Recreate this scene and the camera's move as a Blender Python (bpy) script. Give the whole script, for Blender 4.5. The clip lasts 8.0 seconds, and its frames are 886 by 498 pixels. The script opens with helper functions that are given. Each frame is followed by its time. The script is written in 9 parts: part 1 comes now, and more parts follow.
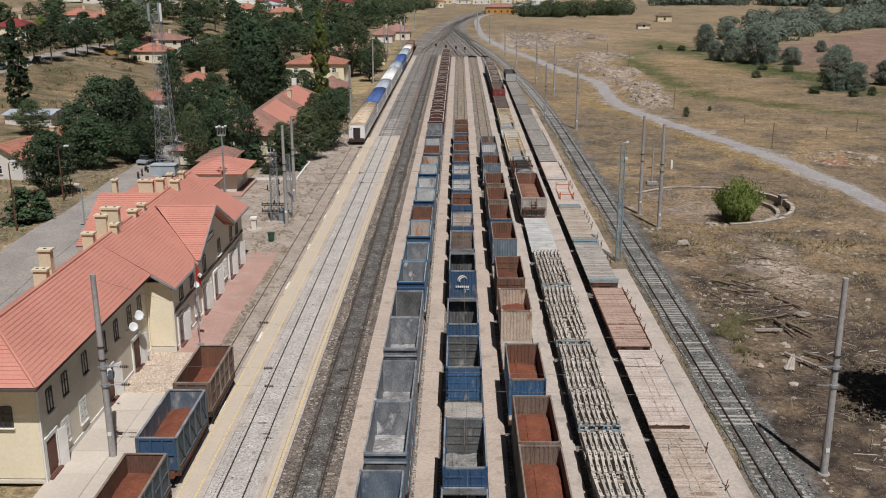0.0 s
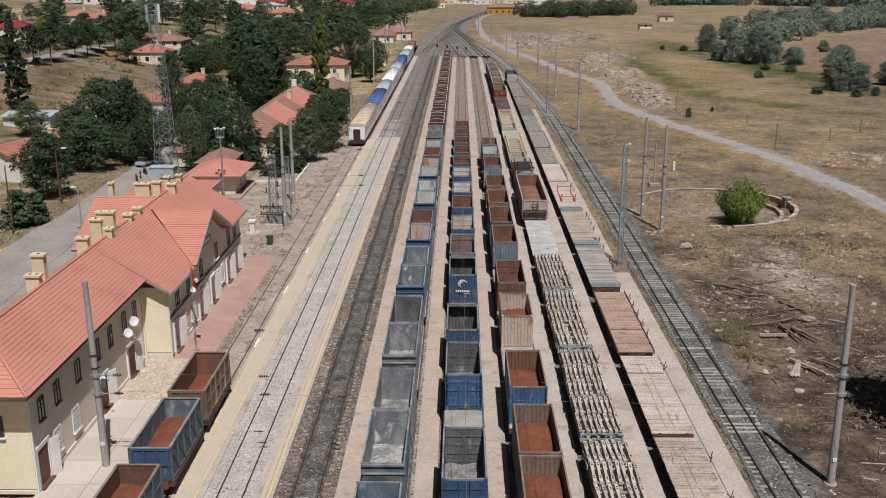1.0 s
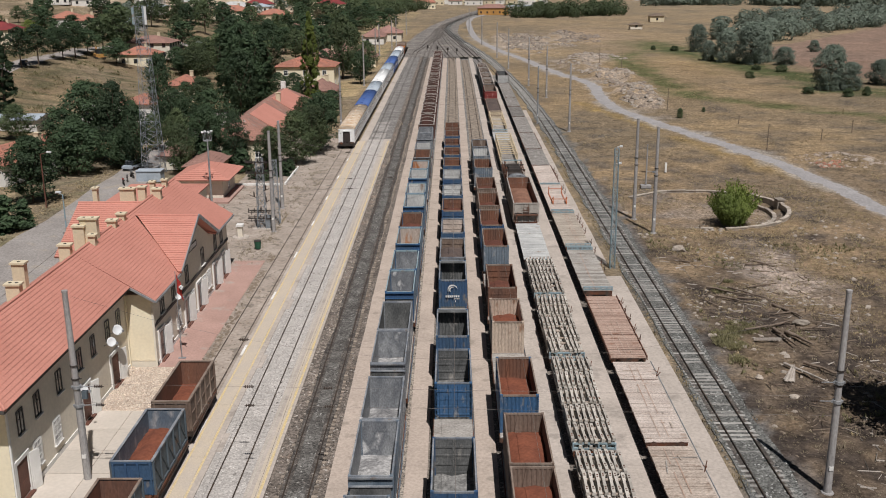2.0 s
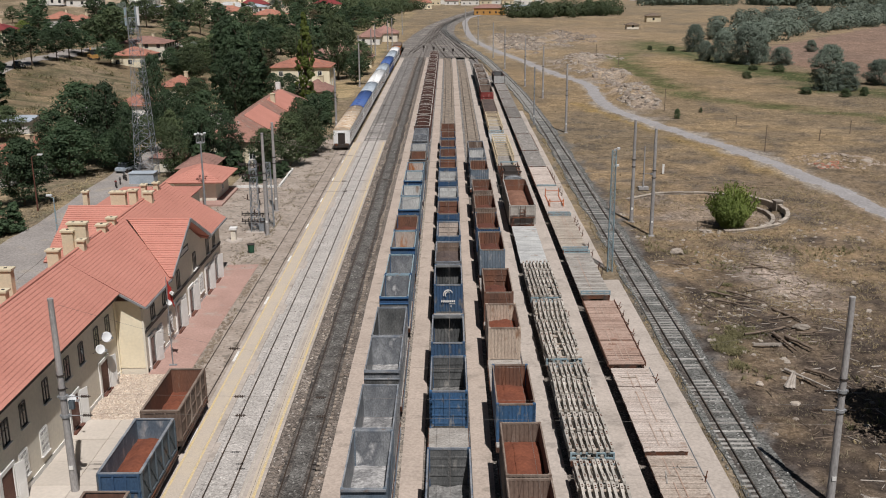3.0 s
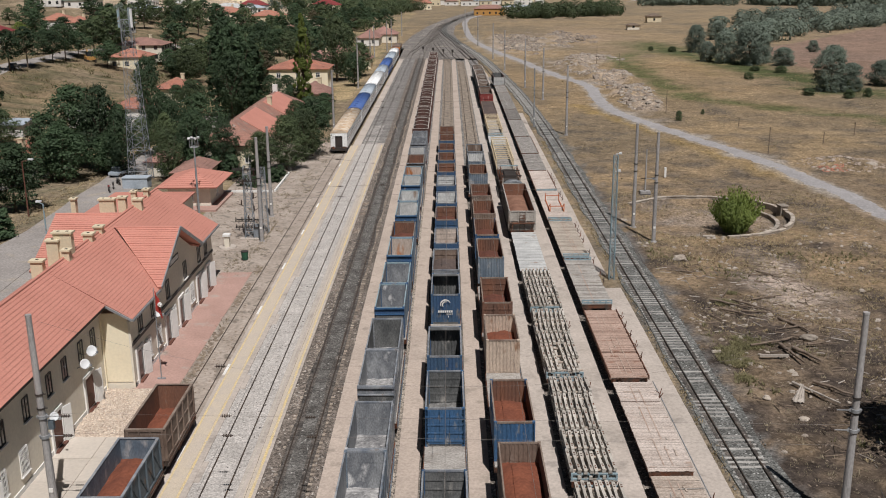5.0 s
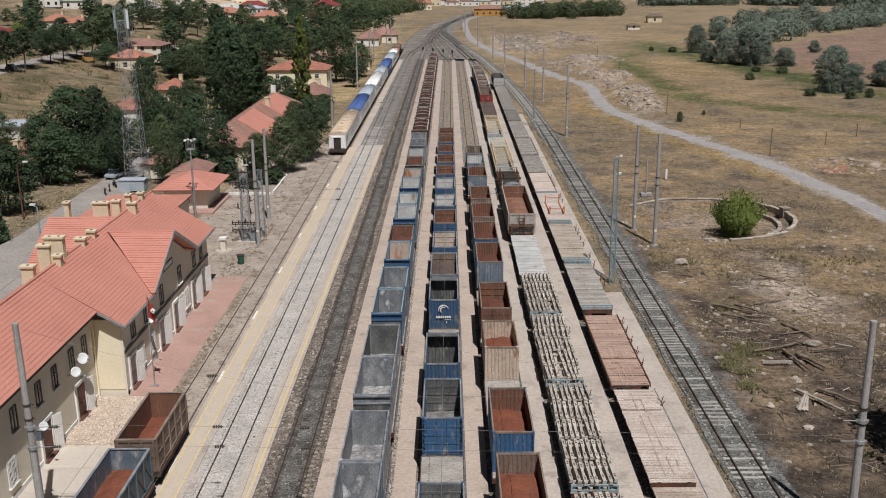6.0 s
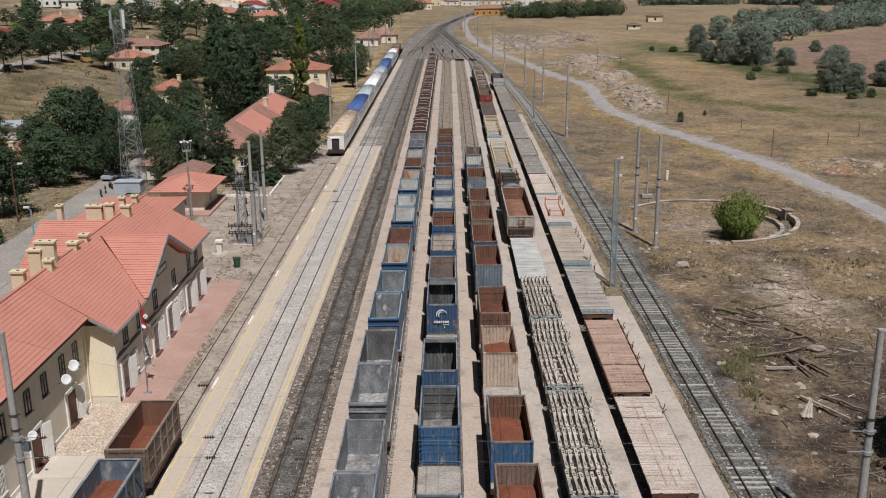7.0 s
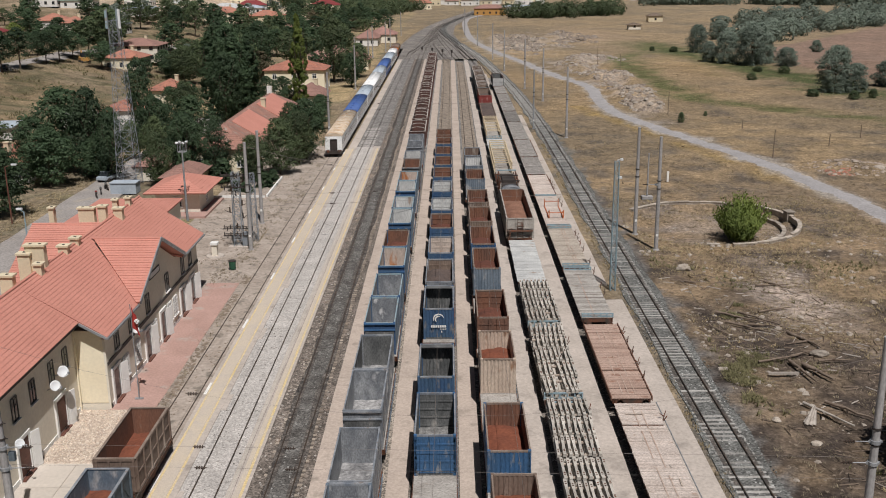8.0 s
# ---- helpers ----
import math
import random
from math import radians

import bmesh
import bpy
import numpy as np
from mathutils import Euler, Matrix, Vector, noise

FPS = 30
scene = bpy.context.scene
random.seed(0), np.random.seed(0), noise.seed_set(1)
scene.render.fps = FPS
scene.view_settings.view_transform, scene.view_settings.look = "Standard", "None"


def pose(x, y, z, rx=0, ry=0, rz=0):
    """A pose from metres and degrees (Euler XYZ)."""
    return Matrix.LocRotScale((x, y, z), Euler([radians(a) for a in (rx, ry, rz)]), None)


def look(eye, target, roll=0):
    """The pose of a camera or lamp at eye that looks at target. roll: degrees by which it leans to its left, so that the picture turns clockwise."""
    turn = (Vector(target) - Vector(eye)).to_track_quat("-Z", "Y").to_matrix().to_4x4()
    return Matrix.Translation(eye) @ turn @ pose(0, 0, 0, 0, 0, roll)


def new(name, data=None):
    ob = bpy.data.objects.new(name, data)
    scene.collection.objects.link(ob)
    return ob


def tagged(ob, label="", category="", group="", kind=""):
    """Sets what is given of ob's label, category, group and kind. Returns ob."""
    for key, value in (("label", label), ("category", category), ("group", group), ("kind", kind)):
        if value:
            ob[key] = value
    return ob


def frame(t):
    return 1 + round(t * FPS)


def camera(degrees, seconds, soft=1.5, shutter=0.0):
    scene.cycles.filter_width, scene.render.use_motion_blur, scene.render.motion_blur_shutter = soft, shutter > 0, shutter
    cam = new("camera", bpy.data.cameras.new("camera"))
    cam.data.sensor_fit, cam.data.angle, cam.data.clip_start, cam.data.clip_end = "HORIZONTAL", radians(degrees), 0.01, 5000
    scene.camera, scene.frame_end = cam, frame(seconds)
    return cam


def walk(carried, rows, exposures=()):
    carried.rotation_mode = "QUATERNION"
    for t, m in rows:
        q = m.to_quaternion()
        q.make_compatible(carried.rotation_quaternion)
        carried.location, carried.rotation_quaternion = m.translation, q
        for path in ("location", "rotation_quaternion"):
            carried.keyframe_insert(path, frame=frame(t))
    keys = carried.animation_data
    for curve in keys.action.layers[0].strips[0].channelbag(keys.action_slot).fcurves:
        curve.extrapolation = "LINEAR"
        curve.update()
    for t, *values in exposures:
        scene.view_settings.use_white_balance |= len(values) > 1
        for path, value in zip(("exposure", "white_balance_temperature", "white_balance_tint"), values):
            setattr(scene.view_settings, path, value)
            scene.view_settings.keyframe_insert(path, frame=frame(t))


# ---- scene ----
cam = camera(48.5, 8.0, soft=1.0)
PATH = [
    (0, (13.367, -2.372, 29.806), (13.3349, -0.4494, 29.2572), -0.17),
    (0.5, (13.436, -1.795, 29.813), (13.4030, 0.1285, 29.2639), -0.20),
    (1, (13.525, -1.160, 29.809), (13.4891, 0.7630, 29.2605), -0.26),
    (1.5, (13.627, -0.526, 29.802), (13.5989, 1.3977, 29.2549), -0.33),
    (3, (13.838, 1.385, 29.816), (13.8248, 3.3090, 29.2688), -0.46),
    (3.5, (13.868, 2.015, 29.841), (13.8554, 3.9384, 29.2937), -0.44),
    (4, (13.965, 2.627, 29.845), (13.9514, 4.5503, 29.2979), -0.52),
    (4.5, (14.046, 3.219, 29.840), (14.0319, 5.1426, 29.2933), -0.54),
    (6, (14.330, 5.127, 29.841), (14.3144, 7.0512, 29.2951), -0.60),
    (6.5, (14.423, 5.776, 29.850), (14.4075, 7.6995, 29.3029), -0.61),
    (7, (14.524, 6.424, 29.835), (14.5075, 8.3477, 29.2883), -0.65),
    (7.5, (14.647, 7.063, 29.798), (14.6305, 8.9872, 29.2511), -0.65),
    (8, (14.761, 7.693, 29.752), (14.7442, 9.6163, 29.2053), -0.62),
]
walk(cam, [(t, look(eye, target, roll)) for t, eye, target, roll in PATH])

# ---- light ----
SUN_EL, SUN_FROM = radians(61.0), Vector((0.30, -0.95, 0)).normalized()
world = bpy.data.worlds.new("sky")
scene.world = world
world.use_nodes = True
wn = world.node_tree
sky = wn.nodes.new("ShaderNodeTexSky")
sky.sky_type, sky.sun_disc = "NISHITA", False
sky.sun_elevation = SUN_EL
sky.sun_rotation = math.atan2(SUN_FROM.x, SUN_FROM.y)
wn.nodes["Background"].inputs[1].default_value = 0.023
wn.links.new(sky.outputs[0], wn.nodes["Background"].inputs[0])
sun_data = bpy.data.lights.new("sun", "SUN")
sun_data.energy, sun_data.angle, sun_data.color = 5.75, radians(0.5), (1.0, 0.965, 0.950)
sun = new("sun", sun_data)
toward = SUN_FROM * math.cos(SUN_EL) + Vector((0, 0, math.sin(SUN_EL)))
sun.matrix_world = look(toward * 200, (0, 0, 0))
scene.view_settings.exposure = -0.39

# ---- materials ----
MATS = {}


def mat(name, col, rough=0.85, col2=None, scale=0.6, amount=0.5, fine=12.0, bump=0.15, metal=0.0, rust=None, rust_amt=0.0,
        rust_scale=1.2, streak=1.0, rand=0.0, spec=0.3, grain=0.22, stones=None, leafy=0.0):
    """A weathered surface: broad patches, fine grain, optional stains of a second paint or rust, relief.
    stones: (pieces a metre, spread of their brightness, pale colour, share of pale ones). leafy: share of light let through."""
    m = bpy.data.materials.new(name)
    m.use_nodes = True
    n, l = m.node_tree.nodes, m.node_tree.links
    b = n["Principled BSDF"]
    b.inputs["Roughness"].default_value, b.inputs["Metallic"].default_value = rough, metal
    b.inputs["Specular IOR Level"].default_value = spec
    geo = n.new("ShaderNodeNewGeometry")
    pos = geo.outputs["Position"]
    if streak != 1.0:
        mp = n.new("ShaderNodeMapping")
        mp.inputs["Scale"].default_value = streak if isinstance(streak, tuple) else (1, 1, streak)
        l.new(pos, mp.inputs[0])
        pos = mp.outputs[0]

    def noi(sc, detail=4.0):
        t = n.new("ShaderNodeTexNoise")
        t.inputs["Scale"].default_value, t.inputs["Detail"].default_value = sc, detail
        l.new(pos, t.inputs["Vector"])
        return t.outputs["Fac"]

    def ramp(src, a, z):
        r = n.new("ShaderNodeMapRange")
        r.inputs["From Min"].default_value, r.inputs["From Max"].default_value = a, z
        l.new(src, r.inputs["Value"])
        return r.outputs["Result"]

    def mix(fac, a, z):
        x = n.new("ShaderNodeMix")
        x.data_type = "RGBA"
        l.new(fac, x.inputs["Factor"])
        for s, v in ((x.inputs["A"], a), (x.inputs["B"], z)):
            if isinstance(v, tuple):
                s.default_value = (*v, 1)
            else:
                l.new(v, s)
        return x.outputs["Result"]
    if col2 is None:
        col2 = tuple(c * (1 - amount * 0.6) for c in col)
    big, small = noi(scale), noi(fine, 6.0)
    c = mix(ramp(big, 0.35, 0.65), col, col2)
    if rust:
        rn = noi(rust_scale, 8.0)
        c = mix(ramp(rn, 0.62 - rust_amt * 0.3, 0.72 - rust_amt * 0.3), c, rust)
    dark = mix(ramp(small, 0.25, 0.75), (1 - grain * 1.3,) * 3, (1 + grain,) * 3)
    mul = n.new("ShaderNodeMix")
    mul.data_type, mul.blend_type = "RGBA", "MULTIPLY"
    mul.inputs["Factor"].default_value = 1.0
    l.new(c, mul.inputs["A"])
    l.new(dark, mul.inputs["B"])
    c = mul.outputs["Result"]
    if rand:
        oi = n.new("ShaderNodeObjectInfo")
        r = ramp(oi.outputs["Random"], 0.0, 1.0)
        hv = n.new("ShaderNodeHueSaturation")
        sc = n.new("ShaderNodeMapRange")
        sc.inputs["To Min"].default_value, sc.inputs["To Max"].default_value = 1 - rand, 1 + rand
        l.new(r, sc.inputs["Value"])
        l.new(sc.outputs["Result"], hv.inputs["Value"])
        l.new(c, hv.inputs["Color"])
        c = hv.outputs["Color"]
    relief = small
    if stones:
        vo = n.new("ShaderNodeTexVoronoi")
        vo.inputs["Scale"].default_value = stones[0]
        l.new(geo.outputs["Position"], vo.inputs["Vector"])
        sep = n.new("ShaderNodeSeparateColor")
        l.new(vo.outputs["Color"], sep.inputs[0])
        c = mix(ramp(sep.outputs[1], 1 - stones[3], 1 - stones[3] + 0.02), c, stones[2])
        val = n.new("ShaderNodeMapRange")
        val.inputs["To Min"].default_value, val.inputs["To Max"].default_value = 1 - stones[1], 1 + stones[1]
        l.new(sep.outputs[0], val.inputs["Value"])
        scl = n.new("ShaderNodeVectorMath")
        scl.operation = "SCALE"
        l.new(c, scl.inputs[0])
        l.new(val.outputs["Result"], scl.inputs["Scale"])
        c = scl.outputs["Vector"]
        relief = sep.outputs[2]
    l.new(c, b.inputs["Base Color"])
    if leafy:
        tl, ms = n.new("ShaderNodeBsdfTranslucent"), n.new("ShaderNodeMixShader")
        l.new(c, tl.inputs["Color"])
        ms.inputs[0].default_value = leafy
        l.new(b.outputs[0], ms.inputs[1])
        l.new(tl.outputs[0], ms.inputs[2])
        l.new(ms.outputs[0], n["Material Output"].inputs["Surface"])
    if bump:
        bp = n.new("ShaderNodeBump")
        bp.inputs["Strength"].default_value, bp.inputs["Distance"].default_value = bump, 0.05
        l.new(relief, bp.inputs["Height"])
        l.new(bp.outputs[0], b.inputs["Normal"])
    MATS[name] = m
    return m


RUST = (0.17, 0.065, 0.035)
M_STRIP = mat("platform_concrete", (0.47, 0.39, 0.33), 0.9, (0.40, 0.332, 0.28), 0.25, fine=6, rust=(0.32, 0.27, 0.225), rust_amt=0.12, rust_scale=0.7, grain=0.16)
M_STRIP2 = mat("pale_concrete", (0.48, 0.42, 0.37), 0.9, (0.40, 0.35, 0.305), 0.2, fine=5, rust=(0.33, 0.29, 0.255), rust_amt=0.15, rust_scale=0.5, grain=0.16)
M_EDGE = mat("kerb_concrete", (0.50, 0.45, 0.39), 0.85, (0.42, 0.38, 0.33), 0.5)
M_YELLOW = mat("yellow_line_paint", (0.63, 0.49, 0.255), 0.7, (0.57, 0.47, 0.32), 0.7, fine=8, rust=(0.53, 0.46, 0.36), rust_amt=0.03, rust_scale=2.5)
M_WHITE = mat("white_line_paint", (0.80, 0.79, 0.75), 0.7, (0.7, 0.68, 0.64), 1.5)
M_GREYBED = mat("grey_gravel", (0.480, 0.447, 0.415), 0.95, (0.395, 0.368, 0.340), 0.4, fine=9, bump=0.35, rust=(0.26, 0.24, 0.22), rust_amt=0.0, rust_scale=2.4, grain=0.30, stones=(10.0, 0.2, (0.55, 0.525, 0.485), 0.05))
M_BALLAST = mat("oily_ballast", (0.205, 0.172, 0.146), 0.95, (0.125, 0.105, 0.089), 0.45, fine=9, bump=0.6, grain=0.4, rust=(0.255, 0.195, 0.150), rust_amt=0.1, rust_scale=0.5, stones=(8.0, 0.5, (0.38, 0.35, 0.315), 0.04))
M_BALLASTG = mat("blue_grey_ballast", (0.165, 0.165, 0.155), 0.95, (0.105, 0.104, 0.096), 0.6, fine=9, bump=0.7, grain=0.4, stones=(9.0, 0.55, (0.33, 0.33, 0.315), 0.05))
M_UNDER = mat("shaded_track_bed", (0.205, 0.178, 0.152), 0.95, (0.13, 0.112, 0.096), 0.8, fine=9, bump=0.5, grain=0.3, stones=(9.0, 0.45, (0.36, 0.33, 0.29), 0.08))
M_RAIL = mat("worn_rail_steel", (0.10, 0.085, 0.075), 0.5, (0.13, 0.09, 0.065), 0.8, metal=0.6)
M_SLEEPER = mat("concrete_sleeper", (0.485, 0.45, 0.40), 0.9, (0.38, 0.345, 0.30), 0.8, fine=14, rand=0.2)
M_SLEEPER_D = mat("dirty_sleeper", (0.37, 0.31, 0.25), 0.9, (0.20, 0.165, 0.135), 1.2, fine=14, rand=0.35)
M_DECKGREY = mat("grey_plank", (0.43, 0.40, 0.365), 0.9, (0.31, 0.285, 0.255), 0.8, fine=16, rand=0.12, streak=(0.5, 1.0, 1.0), rust=(0.25, 0.215, 0.185), rust_amt=0.15, rust_scale=1.8, grain=0.34, bump=0.5)
M_DECKPALE = mat("pale_plank", (0.58, 0.50, 0.445), 0.9, (0.47, 0.395, 0.345), 0.7, fine=16, rand=0.09, streak=(0.5, 1.0, 1.0), rust=(0.37, 0.28, 0.225), rust_amt=0.12, rust_scale=1.8, grain=0.34, bump=0.5)
M_DECKTAN = mat("tan_plank", (0.46, 0.40, 0.335), 0.9, (0.38, 0.325, 0.27), 0.7, fine=16, rand=0.1, streak=(0.5, 1.0, 1.0), rust=(0.31, 0.25, 0.20), rust_amt=0.12, rust_scale=1.8, grain=0.34, bump=0.5)
M_DECKDK = mat("dark_mottled_plank", (0.30, 0.28, 0.258), 0.9, (0.19, 0.175, 0.16), 1.2, fine=8, rand=0.25, rust=(0.40, 0.375, 0.35), rust_amt=0.15, rust_scale=1.2, grain=0.4)
M_STRAP = mat("rusty_deck_strap", (0.38, 0.265, 0.205), 0.85, (0.45, 0.35, 0.29), 0.6, streak=(1.0, 0.3, 1.0))
M_DECKBROWN = mat("brown_plank", (0.50, 0.42, 0.355), 0.9, (0.39, 0.32, 0.265), 0.7, fine=16, rand=0.13, streak=(0.5, 1.0, 1.0), rust=(0.29, 0.215, 0.165), rust_amt=0.15, rust_scale=1.8, grain=0.36, bump=0.5)
M_DECKRED = mat("red_brown_plank", (0.44, 0.315, 0.255), 0.9, (0.35, 0.24, 0.19), 0.7, fine=16, rand=0.09, streak=(0.5, 1.0, 1.0), rust=(0.27, 0.155, 0.11), rust_amt=0.1, rust_scale=1.8, grain=0.32, bump=0.4)
M_FRAME = mat("dark_wagon_frame", (0.07, 0.055, 0.045), 0.8, RUST, 1.2)
M_WHEEL = mat("wheel_steel", (0.06, 0.045, 0.035), 0.7, (0.10, 0.05, 0.03), 2.0)
M_BLUE = mat("blue_paint", (0.040, 0.086, 0.175), 0.6, (0.055, 0.10, 0.165), 0.8, rust=(0.17, 0.165, 0.165), rust_amt=0.05, rust_scale=2.2, streak=0.4)
M_BLUEL = mat("bright_blue_paint", (0.046, 0.120, 0.245), 0.6, (0.050, 0.105, 0.19), 0.8, rust=(0.20, 0.215, 0.235), rust_amt=0.08, rust_scale=2.6, streak=0.4)
M_BLUEGREY = mat("faded_blue_grey_paint", (0.165, 0.200, 0.235), 0.6, (0.090, 0.125, 0.165), 0.9, rust=(0.33, 0.335, 0.34), rust_amt=0.10, rust_scale=1.3, streak=0.5, spec=0.5)
M_GREY = mat("worn_grey_steel", (0.275, 0.285, 0.295), 0.42, (0.115, 0.125, 0.142), 1.1, rust=(0.56, 0.555, 0.55), rust_amt=0.10, rust_scale=1.1, streak=0.55, spec=0.6, grain=0.34)
M_GREYD = mat("dark_grey_steel", (0.085, 0.088, 0.088), 0.55, (0.150, 0.152, 0.15), 1.0, rust=(0.30, 0.285, 0.265), rust_amt=0.06, rust_scale=1.4, streak=0.5, grain=0.32)
M_WHITES = mat("chalky_white_steel", (0.55, 0.55, 0.53), 0.6, (0.42, 0.42, 0.41), 0.8, rust=(0.30, 0.22, 0.17), rust_amt=0.05, rust_scale=1.2, streak=0.3)
M_RUSTPALE = mat("pale_rusty_steel", (0.52, 0.44, 0.38), 0.7, (0.40, 0.33, 0.28), 0.8, rust=(0.36, 0.15, 0.06), rust_amt=0.25, rust_scale=1.2, streak=0.3)
M_BEIGE = mat("beige_paint", (0.52, 0.42, 0.335), 0.7, (0.44, 0.35, 0.28), 0.8, rust=(0.28, 0.17, 0.11), rust_amt=0.08, rust_scale=1.8, streak=0.4)
M_RUSTIN = mat("rusty_inner_steel", (0.20, 0.095, 0.06), 0.85, (0.135, 0.075, 0.055), 0.9, rust=(0.27, 0.20, 0.16), rust_amt=0.0, rust_scale=1.3, streak=0.3)
M_BROWNG = mat("brown_grey_steel", (0.22, 0.165, 0.13), 0.8, (0.15, 0.105, 0.082), 0.8, rust=(0.31, 0.26, 0.22), rust_amt=0.1, rust_scale=1.2, streak=0.35)
M_ORE = mat("red_ore", (0.215, 0.072, 0.040), 0.95, (0.165, 0.056, 0.033), 0.9, fine=5, bump=0.7)
M_OREDK = mat("dark_red_ore", (0.140, 0.052, 0.034), 0.95, (0.105, 0.042, 0.030), 0.9, fine=5, bump=0.7)
M_OREBR = mat("brown_ore", (0.27, 0.145, 0.098), 0.95, (0.20, 0.10, 0.068), 0.9, fine=5, bump=0.7)
M_REDW = mat("faded_red_wagon_paint", (0.27, 0.055, 0.048), 0.7, (0.22, 0.05, 0.045), 0.8, rust=(0.36, 0.20, 0.18), rust_amt=0.1, rust_scale=1.4, streak=0.35)
M_COAL = mat("dark_load", (0.12, 0.088, 0.076), 0.95, (0.085, 0.066, 0.06), 0.9, fine=5, bump=0.7)
M_ASH = mat("grey_residue", (0.37, 0.362, 0.355), 0.95, (0.165, 0.163, 0.165), 0.9, fine=5, bump=0.8, grain=0.4, rust=(0.50, 0.49, 0.475), rust_amt=0.05, rust_scale=1.3)
M_ROOF = mat("red_tile", (0.545, 0.245, 0.19), 0.75, (0.49, 0.215, 0.165), 0.25, fine=7, bump=0.15, grain=0.10)
M_ROOFOLD = mat("old_tile", (0.43, 0.185, 0.125), 0.85, (0.33, 0.155, 0.115), 0.5, fine=5, bump=0.5, rust=(0.22, 0.13, 0.105), rust_amt=0.08, rust_scale=0.8)
M_ROOFDULL = mat("dull_tile", (0.31, 0.175, 0.142), 0.85, (0.24, 0.140, 0.115), 0.5, fine=5, bump=0.5)
M_ROOFMAROON = mat("maroon_sheet", (0.23, 0.045, 0.045), 0.6, (0.19, 0.04, 0.042), 0.5)
M_WALLY = mat("yellow_render", (0.82, 0.74, 0.56), 0.9, (0.77, 0.685, 0.51), 0.3, fine=5, grain=0.05, bump=0.05)
M_WALLG = mat("grey_beige_render", (0.74, 0.685, 0.58), 0.9, (0.68, 0.625, 0.525), 0.3, fine=5, grain=0.06, bump=0.05)
M_WALLW = mat("white_render", (0.74, 0.72, 0.68), 0.9, (0.65, 0.63, 0.6), 0.4, fine=5, grain=0.06, bump=0.08)
M_CHIM = mat("cream_chimney_render", (0.66, 0.575, 0.41), 0.9, (0.60, 0.52, 0.37), 0.8, fine=6, grain=0.08)
M_TRIM = mat("white_trim", (0.78, 0.77, 0.74), 0.7, (0.70, 0.69, 0.66), 1.0, grain=0.04, bump=0.03)
M_BAND = mat("dark_band_paint", (0.10, 0.09, 0.085), 0.7)
M_GLASS = mat("dark_window_glass", (0.03, 0.035, 0.04), 0.08, spec=0.6, bump=0.0)
M_DOORBR = mat("brown_door", (0.16, 0.07, 0.05), 0.6)
M_POLE = mat("weathered_pole_concrete", (0.36, 0.345, 0.335), 0.85, (0.30, 0.288, 0.28), 1.2, streak=0.3, bump=0.05)
M_STEEL = mat("galvanised_steel", (0.36, 0.37, 0.38), 0.55, (0.26, 0.27, 0.28), 1.5, metal=0.3)
M_IRON = mat("dark_iron", (0.06, 0.05, 0.045), 0.7)
M_WIRE = mat("wire_copper", (0.20, 0.17, 0.15), 0.5, bump=0.0)
M_INSUL = mat("insulator_glaze", (0.06, 0.04, 0.03), 0.3, bump=0.0)
M_ASPHALT = mat("old_asphalt", (0.325, 0.298, 0.278), 0.95, (0.265, 0.241, 0.223), 0.25, fine=4, rust=(0.34, 0.30, 0.255), rust_amt=0.18, rust_scale=0.35, bump=0.15, grain=0.24)
M_GRAVELROAD = mat("gravel_road", (0.345, 0.328, 0.322), 0.95, (0.29, 0.275, 0.27), 0.3, fine=3.0, bump=0.1, grain=0.2)
M_REDPAVE = mat("red_paving", (0.445, 0.285, 0.24), 0.9, (0.385, 0.245, 0.205), 0.35, fine=6, rand=0.08, grain=0.14, rust=(0.40, 0.32, 0.275), rust_amt=0.1, rust_scale=0.5)
M_APRON = mat("apron_concrete", (0.55, 0.49, 0.425), 0.9, (0.48, 0.43, 0.37), 0.2, fine=4, rust=(0.40, 0.36, 0.31), rust_amt=-0.1, rust_scale=0.6, rand=0.07, grain=0.07)
M_DIRT = mat("yard_dirt", (0.395, 0.335, 0.285), 0.95, (0.305, 0.255, 0.212), 0.4, fine=3, bump=0.6, rust=(0.205, 0.175, 0.145), rust_amt=0.22, rust_scale=0.9)
M_PEBBLE = mat("pale_stones", (0.56, 0.465, 0.375), 0.9, (0.45, 0.365, 0.295), 1.2, rand=0.2, stones=(13.0, 0.22, (0.63, 0.55, 0.46), 0.15))
M_LEAF = mat("dark_foliage", (0.074, 0.115, 0.056), 0.7, (0.046, 0.076, 0.04), 0.35, fine=0.9, bump=0.0, rand=0.3, grain=0.15, leafy=0.38)
M_LEAFL = mat("light_foliage", (0.205, 0.255, 0.062), 0.7, (0.15, 0.195, 0.05), 0.35, fine=0.9, bump=0.0, rand=0.12, grain=0.15, leafy=0.42)
M_LEAFG = mat("grey_green_foliage", (0.215, 0.255, 0.205), 0.7, (0.135, 0.170, 0.130), 0.35, fine=0.9, bump=0.0, rand=0.15, grain=0.15, leafy=0.38)
M_LEAFBR = mat("rusty_foliage", (0.135, 0.112, 0.066), 0.8, (0.085, 0.078, 0.048), 0.35, fine=0.9, bump=0.0, leafy=0.25)
M_DRY = mat("dry_grass_blades", (0.385, 0.305, 0.178), 0.9, (0.30, 0.238, 0.14), 0.2, fine=2, bump=0.0)
M_SCRUB = mat("olive_scrub", (0.245, 0.225, 0.118), 0.9, (0.185, 0.172, 0.090), 0.5, bump=0.0, leafy=0.3)
